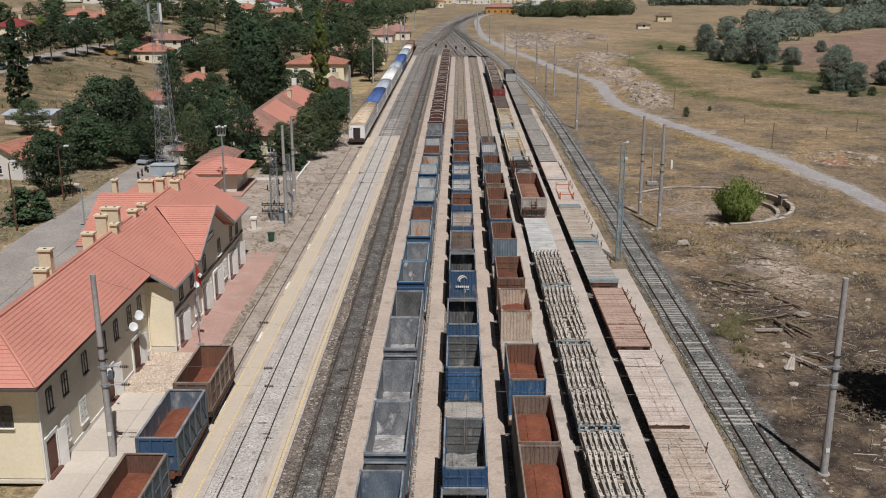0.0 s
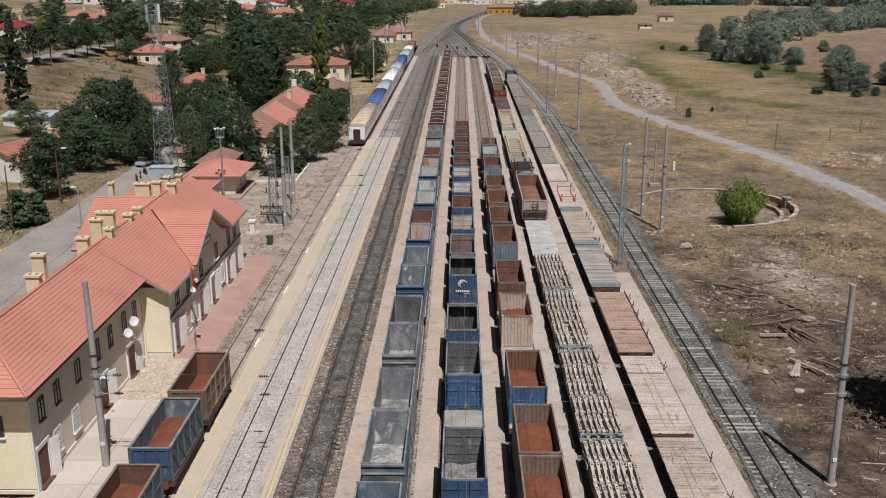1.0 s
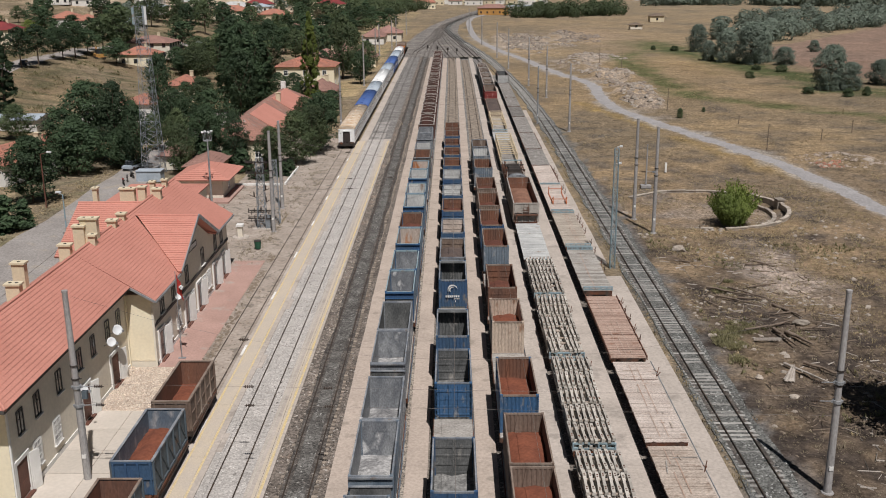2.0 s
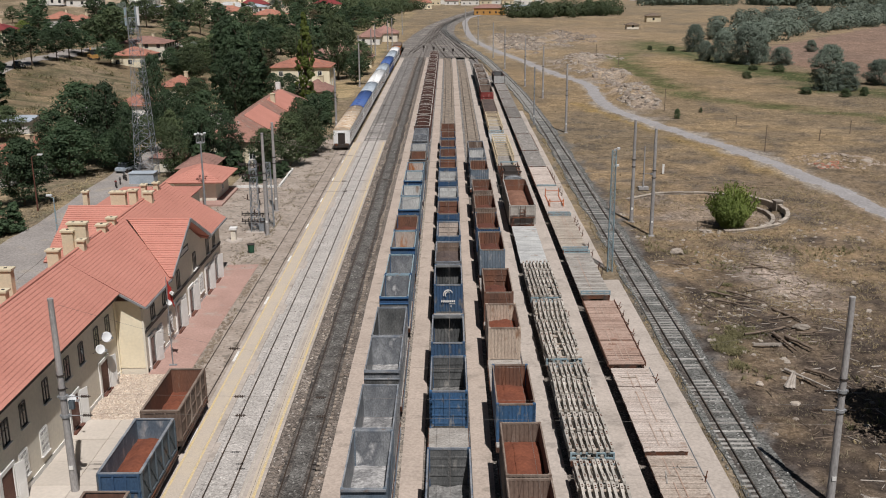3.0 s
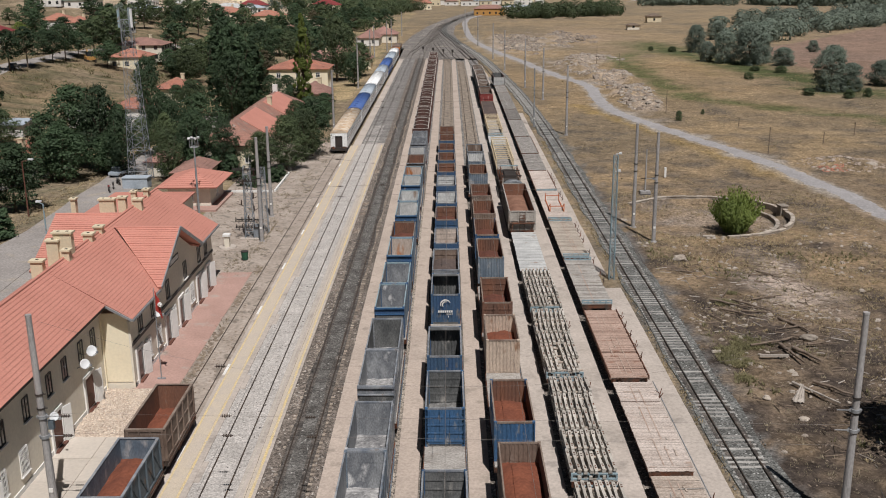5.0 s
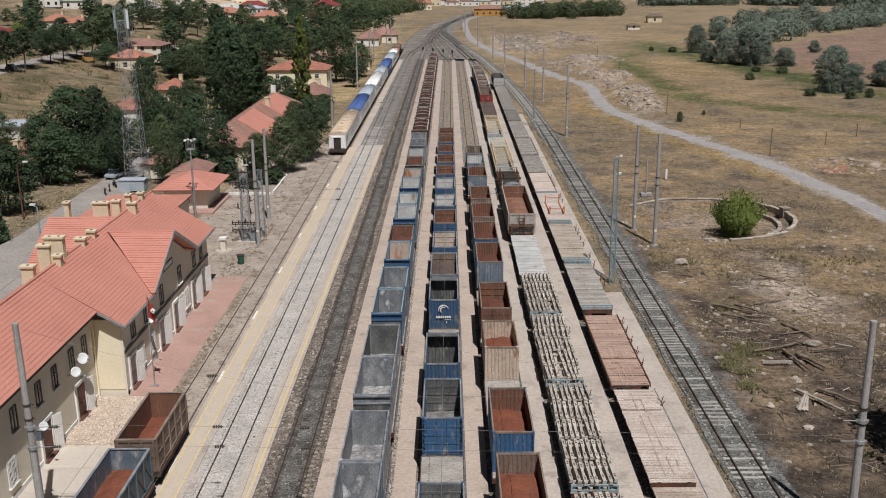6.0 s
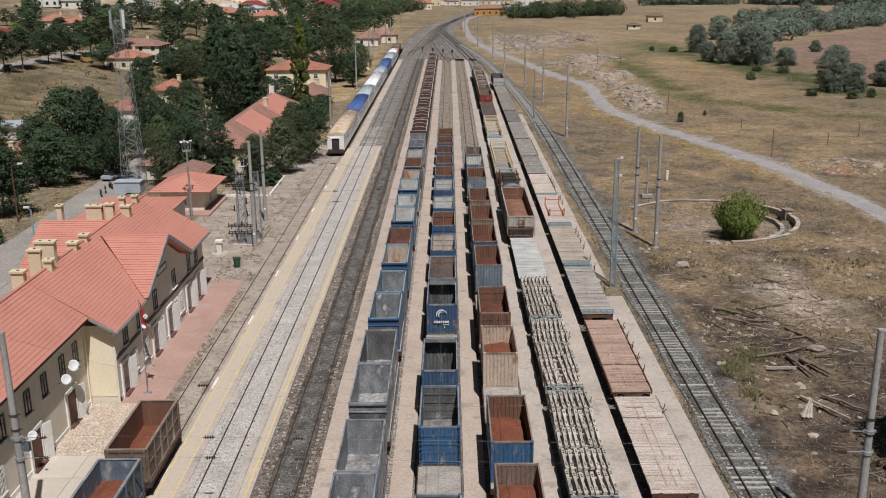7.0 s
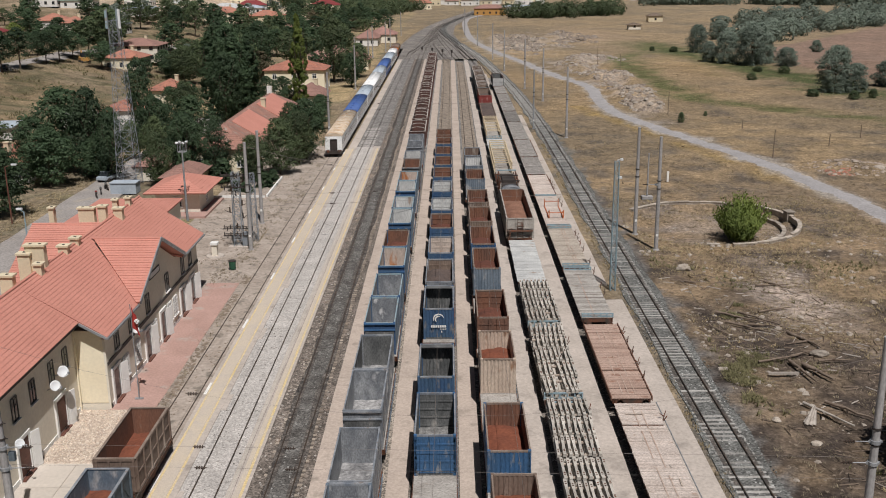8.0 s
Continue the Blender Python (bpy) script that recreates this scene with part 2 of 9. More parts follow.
M_BARK = mat("bark", (0.12, 0.09, 0.065), 0.9, (0.08, 0.06, 0.045), 2.0)
M_DEADWOOD = mat("dead_wood", (0.22, 0.17, 0.13), 0.9, (0.14, 0.105, 0.08), 2.0)
M_PALEWOOD = mat("weathered_pale_wood", (0.45, 0.40, 0.35), 0.9, (0.34, 0.30, 0.26), 2.0)
M_COACHW = mat("white_coach_paint", (0.84, 0.84, 0.83), 0.5, (0.74, 0.74, 0.73), 0.5, streak=0.5)
M_COACHB = mat("blue_coach_roof", (0.055, 0.11, 0.32), 0.6, (0.08, 0.14, 0.32), 0.5)
M_COACHG = mat("pale_blue_roof", (0.42, 0.47, 0.52), 0.6, (0.34, 0.39, 0.44), 0.5)
M_COACHR = mat("rust_stained_roof", (0.62, 0.55, 0.45), 0.8, (0.46, 0.31, 0.19), 0.8, fine=4)
M_ORANGE = mat("orange_paint", (0.50, 0.27, 0.08), 0.6, (0.42, 0.22, 0.07), 1.0)
M_YBEAM = mat("yellow_ochre_steel", (0.60, 0.50, 0.345), 0.7, (0.50, 0.40, 0.27), 1.0)
M_RED = mat("red_paint", (0.42, 0.035, 0.03), 0.6, (0.36, 0.05, 0.04), 1.0)
M_OFRAME = mat("orange_red_frame", (0.55, 0.17, 0.07), 0.7)
M_PALEBLUE = mat("pale_blue_paint", (0.28, 0.37, 0.40), 0.6, (0.24, 0.32, 0.36), 1.0, rust=(0.30, 0.26, 0.22), rust_amt=0.15, rust_scale=2)
M_SCREE = mat("pale_rubble", (0.45, 0.395, 0.335), 0.95, (0.30, 0.255, 0.21), 1.0, rand=0.3)
M_GREENBIN = mat("green_plastic", (0.03, 0.10, 0.06), 0.5)
M_DISH = mat("white_dish_paint", (0.66, 0.68, 0.69), 0.4, (0.68, 0.68, 0.67), 1.0, bump=0.0, grain=0.03)
M_RIM = mat("scraped_rim_steel", (0.30, 0.31, 0.32), 0.6, (0.15, 0.17, 0.20), 1.2, rust=(0.20, 0.15, 0.12), rust_amt=0.05, rust_scale=1.8)
M_RIMR = mat("rusty_rim_steel", (0.27, 0.215, 0.175), 0.75, (0.19, 0.14, 0.11), 1.2)
M_WEED = mat("dry_weed", (0.27, 0.225, 0.15), 0.9, (0.21, 0.175, 0.12), 0.5, bump=0.0)
M_CARW = mat("pale_car_paint", (0.55, 0.58, 0.60), 0.35, bump=0.0, grain=0.03, spec=0.6)
M_THROAT = mat("dusty_ballast", (0.225, 0.205, 0.186), 0.95, (0.140, 0.127, 0.115), 0.15, fine=3, bump=0.5, grain=0.5, rust=(0.33, 0.29, 0.245), rust_amt=0.12, rust_scale=0.08, stones=(3.0, 0.35, (0.36, 0.33, 0.30), 0.1))
M_OIL = mat("grey_worn_ballast", (0.165, 0.157, 0.145), 0.9, (0.080, 0.073, 0.066), 0.5, fine=9, bump=0.6, grain=0.4, stones=(8.0, 0.5, (0.32, 0.31, 0.29), 0.04))
M_LEAFM = mat("olive_foliage", (0.115, 0.148, 0.068), 0.7, (0.075, 0.103, 0.052), 0.35, fine=0.9, bump=0.0, rand=0.25, grain=0.15, leafy=0.38)
M_TRACKOIL = mat("black_oil_stain", (0.060, 0.053, 0.048), 0.8, (0.135, 0.117, 0.102), 1.3, fine=9, bump=0.6, grain=0.4, stones=(9.0, 0.5, (0.26, 0.235, 0.21), 0.03))
M_EARTH = mat("brown_earth", (0.24, 0.19, 0.145), 0.95, (0.19, 0.15, 0.115), 0.6, fine=3, bump=0.8, grain=0.3)
M_SLEEPER_T = mat("ballast_dusted_sleeper", (0.37, 0.355, 0.33), 0.9, (0.26, 0.248, 0.228), 1.2, fine=10, rand=0.25)
M_YBAND = mat("faint_yellow_paint", (0.525, 0.448, 0.352), 0.85, (0.49, 0.425, 0.355), 0.6, grain=0.14, rust=(0.47, 0.41, 0.35), rust_amt=0.04, rust_scale=1.2)
M_SLATE = mat("slate_blue_paint", (0.105, 0.130, 0.150), 0.65, (0.075, 0.092, 0.105), 0.9, rust=(0.16, 0.12, 0.10), rust_amt=0.1, rust_scale=1.8, streak=0.4)
M_TEAL = mat("pale_green_sheet", (0.34, 0.43, 0.36), 0.6, (0.28, 0.36, 0.31), 0.5)
M_ROOFPINK = mat("bleached_tile", (0.36, 0.205, 0.170), 0.85, (0.28, 0.16, 0.135), 0.5, fine=5, bump=0.5)
M_MAROON = mat("maroon_wagon_steel", (0.115, 0.055, 0.045), 0.8, (0.085, 0.05, 0.042), 0.8, rust=(0.20, 0.15, 0.125), rust_amt=0.05, rust_scale=1.5, streak=0.35)
M_HOPPER = mat("grey_beige_steel", (0.42, 0.39, 0.35), 0.75, (0.33, 0.30, 0.265), 0.8, rust=(0.19, 0.13, 0.10), rust_amt=0.1, rust_scale=1.6, streak=0.35)
M_COALD = mat("black_brown_load_and_doorway_dark", (0.055, 0.042, 0.038), 0.95, (0.04, 0.033, 0.03), 0.9, fine=5, bump=0.7)
M_GREYBEDF = mat("sooty_gravel", (0.235, 0.222, 0.207), 0.95, (0.15, 0.14, 0.13), 0.4, fine=6, bump=0.4, grain=0.42, stones=(6.0, 0.4, (0.36, 0.34, 0.32), 0.08))
M_BOW = mat("pale_bow_steel", (0.50, 0.45, 0.41), 0.7, (0.38, 0.33, 0.29), 1.0)
M_TOWER = mat("dull_tower_steel", (0.30, 0.325, 0.35), 0.6, (0.21, 0.23, 0.25), 0.5, metal=0.2)
M_HEAPST = mat("dusty_rubble", (0.33, 0.275, 0.225), 0.95, (0.23, 0.185, 0.15), 1.0, rand=0.25)
M_ROOFWORN = mat("worn_grey_red_tile", (0.36, 0.185, 0.140), 0.88, (0.27, 0.160, 0.130), 0.5, fine=5, bump=0.5, rust=(0.33, 0.27, 0.235), rust_amt=0.16, rust_scale=0.9)
M_GRIT = mat("grey_grit", (0.25, 0.245, 0.235), 0.95, (0.14, 0.137, 0.132), 1.3, fine=6, bump=0.8, grain=0.4)

# ---- mesh helpers ----
def box(bm, x0, x1, y0, y1, z0, z1):
    v = [bm.verts.new(p) for p in ((x0, y0, z0), (x1, y0, z0), (x1, y1, z0), (x0, y1, z0), (x0, y0, z1), (x1, y0, z1), (x1, y1, z1), (x0, y1, z1))]
    for f in ((3, 2, 1, 0), (4, 5, 6, 7), (0, 1, 5, 4), (1, 2, 6, 5), (2, 3, 7, 6), (3, 0, 4, 7)):
        bm.faces.new([v[i] for i in f])
    return v


def rod(bm, p, q, r0, r1=None, n=8):
    """A tapered round bar from p to q."""
    p, q = Vector(p), Vector(q)
    r1 = r0 if r1 is None else r1
    d = (q - p).normalized()
    a = d.cross(Vector((0, 0, 1)) if abs(d.z) < 0.9 else Vector((1, 0, 0))).normalized()
    b = d.cross(a)
    ring = []
    for c, r in ((p, r0), (q, r1)):
        ring.append([bm.verts.new(c + (a * math.cos(t) + b * math.sin(t)) * r) for t in (2 * math.pi * i / n for i in range(n))])
    for i in range(n):
        f = bm.faces.new((ring[0][i], ring[0][(i + 1) % n], ring[1][(i + 1) % n], ring[1][i]))
        f.smooth = n > 5
    for f in (bm.faces.new(ring[0][::-1]), bm.faces.new(ring[1])):
        for e in f.edges:
            e.smooth = False


def bar(bm, p, q, w, h=None):
    """A square bar from p to q."""
    p, q = Vector(p), Vector(q)
    h = w if h is None else h
    d = (q - p).normalized()
    a = d.cross(Vector((0, 0, 1)) if abs(d.z) < 0.9 else Vector((0, 1, 0))).normalized()
    b = a.cross(d)
    v = [bm.verts.new(c + a * s * w / 2 + b * u * h / 2) for c in (p, q) for s, u in ((-1, -1), (1, -1), (1, 1), (-1, 1))]
    for f in ((0, 1, 2, 3), (7, 6, 5, 4), (0, 4, 5, 1), (1, 5, 6, 2), (2, 6, 7, 3), (3, 7, 4, 0)):
        bm.faces.new([v[i] for i in f])


def poly(bm, pts, thick=0.0):
    """A flat polygon, or a slab of that thickness under it."""
    top = [bm.verts.new(p) for p in pts]
    bm.faces.new(top)
    if thick:
        low = [bm.verts.new((p[0], p[1], p[2] - thick)) for p in pts]
        bm.faces.new(low[::-1])
        for i in range(len(pts)):
            j = (i + 1) % len(pts)
            bm.faces.new((top[j], top[i], low[i], low[j]))


def mesh_of(name, bm, m):
    bmesh.ops.recalc_face_normals(bm, faces=bm.faces)
    me = bpy.data.meshes.new(name)
    bm.to_mesh(me)
    bm.free()
    me.materials.append(m)
    return me


def part(name, bm, m, parent, label=""):
    """Links a bmesh, or a mesh already made, as one object under a thing or part."""
    me = mesh_of(name, bm, m) if isinstance(bm, bmesh.types.BMesh) else bm
    ob = new(name, me)
    ob.parent = parent
    if label:
        ob["label"] = label
    return ob


def thing(name, label, category, at=(0, 0, 0), group="", kind="", rz=0.0):
    ob = new(name)
    ob.empty_display_size = 0.3
    ob.matrix_basis = pose(*at, 0, 0, rz)
    return tagged(ob, label, category, group, kind)


def solid(name, bm, m, label="", category="", group="", kind=""):
    """A top-level thing of one mesh."""
    return tagged(new(name, mesh_of(name, bm, m)), label, category, group, kind)


CACHE = {}


def shared(key, build, m):
    """One mesh for all alike pieces."""
    k = (key, m.name)
    if k not in CACHE:
        bm = bmesh.new()
        build(bm)
        CACHE[k] = mesh_of(str(key[0]) if isinstance(key, tuple) else key, bm, m)
    return CACHE[k]


def piece(name, me, parent, at=(0, 0, 0), rz=0.0, scale=(1, 1, 1)):
    ob = new(name, me)
    ob.parent = parent
    ob.location, ob.rotation_euler, ob.scale = at, (0, 0, rz), scale
    return ob


def smooth_path(pts, step=3.0):
    """A smooth line through points (x, y)."""
    out = []
    n = len(pts)
    for i in range(n - 1):
        p0, p1, p2, p3 = pts[max(i - 1, 0)], pts[i], pts[i + 1], pts[min(i + 2, n - 1)]
        k = max(1, int(math.dist(p1, p2) / step))
        for j in range(k):
            t = j / k
            out.append(tuple(0.5 * (2 * b + (c - a) * t + (2 * a - 5 * b + 4 * c - d) * t * t + (3 * b - a - 3 * c + d) * t ** 3)
                             for a, b, c, d in zip(p0, p1, p2, p3)))
    out.append(tuple(pts[-1]))
    return out


def ribbon(bm, line, w0, w1, z0, z1=None, wob=0.0):
    """A band along a line between the offsets w0 and w1 to its right, top at z0; with z1, a slab down to z1."""
    rows = []
    for i, p in enumerate(line):
        a, b = line[max(i - 1, 0)], line[min(i + 1, len(line) - 1)]
        d = Vector((b[0] - a[0], b[1] - a[1], 0)).normalized()
        r = Vector((d.y, -d.x, 0))
        c = Vector((p[0], p[1], 0))
        k = wob * noise.noise((p[0] * 0.13, p[1] * 0.13, 3.0)) if wob else 0.0
        k2 = wob * noise.noise((p[0] * 0.13, p[1] * 0.13, 9.0)) if wob else 0.0
        row = [c + r * (w0 + k) + Vector((0, 0, z0)), c + r * (w1 + k2) + Vector((0, 0, z0))]
        if z1 is not None:
            row += [c + r * (w1 + k2) + Vector((0, 0, z1)), c + r * (w0 + k) + Vector((0, 0, z1))]
        rows.append([bm.verts.new(v) for v in row])
    for a, b in zip(rows, rows[1:]):
        k = len(a)
        for j in range(k if k == 4 else 1):
            bm.faces.new((a[j], a[(j + 1) % k], b[(j + 1) % k], b[j]))
    if z1 is not None:
        bm.faces.new(rows[0])
        bm.faces.new(rows[-1][::-1])

# ---- ground ----
def seg_dist(x, y, a, b):
    dx, dy = b[0] - a[0], b[1] - a[1]
    t = max(0, min(1, ((x - a[0]) * dx + (y - a[1]) * dy) / (dx * dx + dy * dy)))
    return math.hypot(x - a[0] - t * dx, y - a[1] - t * dy)


CREEK = [(92, 420), (98, 360), (106, 312), (112, 290), (116, 250), (128, 225), (175, 175)]
MEADOW = [(97, 420), (92, 392), (72, 345), (71, 318), (71, 268), (72, 240), (86, 222), (104, 202), (130, 185)]
ROAD_E = [(82, 50), (72.6, 100), (68.9, 123.2), (68.0, 133.4), (66.9, 141.5), (66.0, 151.3), (62.3, 167.8), (57.4, 188.3), (54.2, 199.4), (51, 212.6), (49.6, 227.4), (50.2, 246.5), (51.2, 263.6), (49.3, 279.0), (45.6, 294.9), (42.4, 314.4), (39.0, 340), (35.4, 359.6),
          (32.2, 377.7), (27.1, 419.4), (24, 466.8), (23.3, 535.8), (24.4, 607.0), (31.2, 664.2), (60, 760), (120, 860), (220, 1000)]
VILLAGE_ROAD = [(-96, 190), (-98.5, 214), (-100.3, 236), (-100.5, 250), (-101.5, 271), (-101.3, 292), (-100.2, 314), (-99, 329), (-90, 350), (-78, 372), (-60, 400)]
ROAD_W = [(-30, 60), (-32.4, 85), (-33.6, 105), (-33.8, 128), (-34.6, 150), (-35, 175), (-35, 215)]


def creek_dist(x, y):
    return min(seg_dist(x, y, a, b) for a, b in zip(CREEK, CREEK[1:]))


def lerp(a, b, t):
    t = max(0.0, min(1.0, t))
    return tuple(p + (q - p) * t for p, q in zip(a, b))


def soil(x, y):
    """Base colour of the earth: dry grass, bare dirt, dark trampled soil, green meadow, ploughed field."""
    n1 = noise.fractal((x * 0.035, y * 0.035, 1.7), 1.0, 2.0, 5)
    n2 = noise.fractal((x * 0.16, y * 0.16, 5.1), 1.0, 2.0, 5)
    n3 = noise.fractal((x * 0.012, y * 0.007, 8.3), 1.0, 2.0, 3)
    c = lerp((0.200, 0.158, 0.108), (0.275, 0.208, 0.128), 0.5 + 1.3 * n1)
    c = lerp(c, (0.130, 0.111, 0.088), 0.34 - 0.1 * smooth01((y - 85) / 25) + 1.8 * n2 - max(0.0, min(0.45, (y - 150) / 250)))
    if x > 31 and y > 140:
        c = lerp(c, (0.275, 0.203, 0.126), min(0.6, (y - 140) / 200) * (0.6 + n1))
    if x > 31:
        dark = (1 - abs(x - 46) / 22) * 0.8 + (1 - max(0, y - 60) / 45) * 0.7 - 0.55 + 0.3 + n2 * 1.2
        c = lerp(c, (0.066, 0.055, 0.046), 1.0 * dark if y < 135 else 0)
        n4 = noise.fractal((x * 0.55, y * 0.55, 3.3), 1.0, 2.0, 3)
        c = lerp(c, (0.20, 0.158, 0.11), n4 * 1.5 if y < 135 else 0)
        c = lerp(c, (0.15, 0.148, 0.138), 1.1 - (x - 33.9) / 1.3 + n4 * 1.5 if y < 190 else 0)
        pale = 1 - math.hypot((x - 47) / 4.5, (y - 93) / 13) + n2 * 0.9
        c = lerp(c, (0.40, 0.345, 0.285), pale * 1.1)
        ring = math.hypot(x - PIT[0], y - PIT[1])
        c = lerp(c, (0.33, 0.285, 0.235), (1.1 - ring / 9.0 + n2 * 0.8) * 0.8)
        for sx, sy, rx, ry in SCREE:
            scree = 1 - math.hypot((x - sx) / rx, (y - sy) / ry) + n2 * 0.9
            c = lerp(c, (0.37, 0.305, 0.245), scree * 1.1)
        bank = 1 - abs(x - 59.5 + (y - 165) * 0.26) / 3.0 + n2
        c = lerp(c, (0.30, 0.215, 0.095), bank * 0.7 if 90 < y < 230 else 0)
        g = 1.2 - creek_dist(x, y) / (13 + 8 * n1) + n2 * 0.8
        c = lerp(c, (0.072, 0.086, 0.038), g * 1.0 if y > 150 else 0)
        g = 1.05 - min(seg_dist(x, y, a, b) for a, b in zip(MEADOW, MEADOW[1:])) / (6.5 + 5 * n1) + n2 * 0.9
        c = lerp(c, (0.108, 0.112, 0.052), g * 0.95 if y > 150 else 0)
        tan = 1 - math.hypot((x - 90) / 11, (y - 330) / 42) + n2 * 0.8
        c = lerp(c, (0.315, 0.225, 0.125), tan * 0.8)
        hill = 1 - math.hypot((x - 80) / 22, (y - 470) / 95) + n2 * 0.6
        c = lerp(c, (0.30, 0.222, 0.150), hill * 0.9)
        far = (x > 122 + abs(y - 320) * 0.16) and (y > 240) and (y < 392 + (x - 139) * 1.33)
        if far:
            c = lerp((0.24, 0.165, 0.125), (0.21, 0.148, 0.115), 0.5 + n1)
    elif x < -9:
        c = lerp(c, (0.345, 0.262, 0.150), 0.45 + n1)
        c = lerp(c, (0.17, 0.15, 0.085), n2 * 2.2 - 0.1)
        if y > 150 and x < -50:
            c = lerp(c, (0.190, 0.140, 0.088), 0.7 + n1)
            c = lerp(c, (0.10, 0.090, 0.052), n2 * 3.2 - 0.05)
            c = lerp(c, (0.45, 0.36, 0.27), (y - 400) / 120 + n1)
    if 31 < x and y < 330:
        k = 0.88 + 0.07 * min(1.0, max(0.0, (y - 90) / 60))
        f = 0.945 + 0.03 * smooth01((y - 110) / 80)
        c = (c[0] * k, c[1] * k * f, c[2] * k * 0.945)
    if x > 20 and y < 480:
        r = min(seg_dist(x, y, a, b) for a, b in zip(ROAD_E, ROAD_E[1:]))
        c = lerp(c, (0.31, 0.275, 0.235), 1.5 - r / 2.0 + n2 * 1.2)
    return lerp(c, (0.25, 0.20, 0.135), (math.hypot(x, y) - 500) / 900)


def smooth01(t):
    t = max(0.0, min(1.0, t))
    return t * t * (3 - 2 * t)


SCREE = [(58, 226, 5, 18), (59, 252, 7, 26), (60, 288, 9, 26), (55, 322, 9, 24), (64, 350, 10, 22), (42, 425, 20, 55), (70, 455, 14, 40)]
PIT = (46.2, 124.0, 10.4)


def ground_height(x, y):
    yard = max(0.0, min(1.0, (max(-9 - x, x - 35.5)) / 4))
    h = -0.04 - yard * (0.16 + 0.22 * noise.fractal((x * 0.07, y * 0.07, 2.2), 1.0, 2.0, 4) + 0.1 * noise.noise((x * 0.6, y * 0.6, 4)))
    pit = math.hypot(x - PIT[0], y - PIT[1])
    if pit < PIT[2]:
        h -= 0.75 * min(1.0, (PIT[2] - pit) / 0.7)
    if x < -50 and y > 130:
        k = min(1.0, (y - 130) / 90)
        h += 6.5 * smooth01((-58 - x) / 48) * smooth01(k) + min(9.0, max(0.0, -112 - x) * 0.07) * k
        h += 1.1 * noise.fractal((x * 0.05, y * 0.05, 6.6), 1.0, 2.0, 4) * smooth01((-60 - x) / 20) * smooth01(k)
    if x < -50 and y > 330:
        h += min(26.0, (y - 330) * 0.05) * smooth01((-50 - x) / 70)
    if 22 < x < 75 and 200 < y < 490:
        k = max(1 - math.hypot((x - a) / p, (y - b) / q) for a, b, p, q in SCREE)
        road = min(seg_dist(x, y, a, b) for a, b in zip(ROAD_E, ROAD_E[1:]))
        if k > 0 and road > 3:
            h += min(1.0, (road - 3) / 4) * min(1.0, k * 3) * (0.5 + 1.5 * noise.fractal((x * 0.13, y * 0.09, 4.4), 1.0, 2.0, 4))
    if 68 < x < 84 and 148 < y < 165:
        h += 1.3 * max(0.0, 1 - math.hypot((x - 76) / 7, (y - 156.5) / 6)) * (1 + 0.5 * noise.noise((x * 0.5, y * 0.5, 1)))
    if y > 940:
        h += (y - 940) * 0.03
    return h


def axis(stops):
    out = []
    for (a, s), (b, _) in zip(stops, stops[1:]):
        k = max(1, round((b - a) / s))
        out += [a + (b - a) * i / k for i in range(k)]
    return out + [stops[-1][0]]


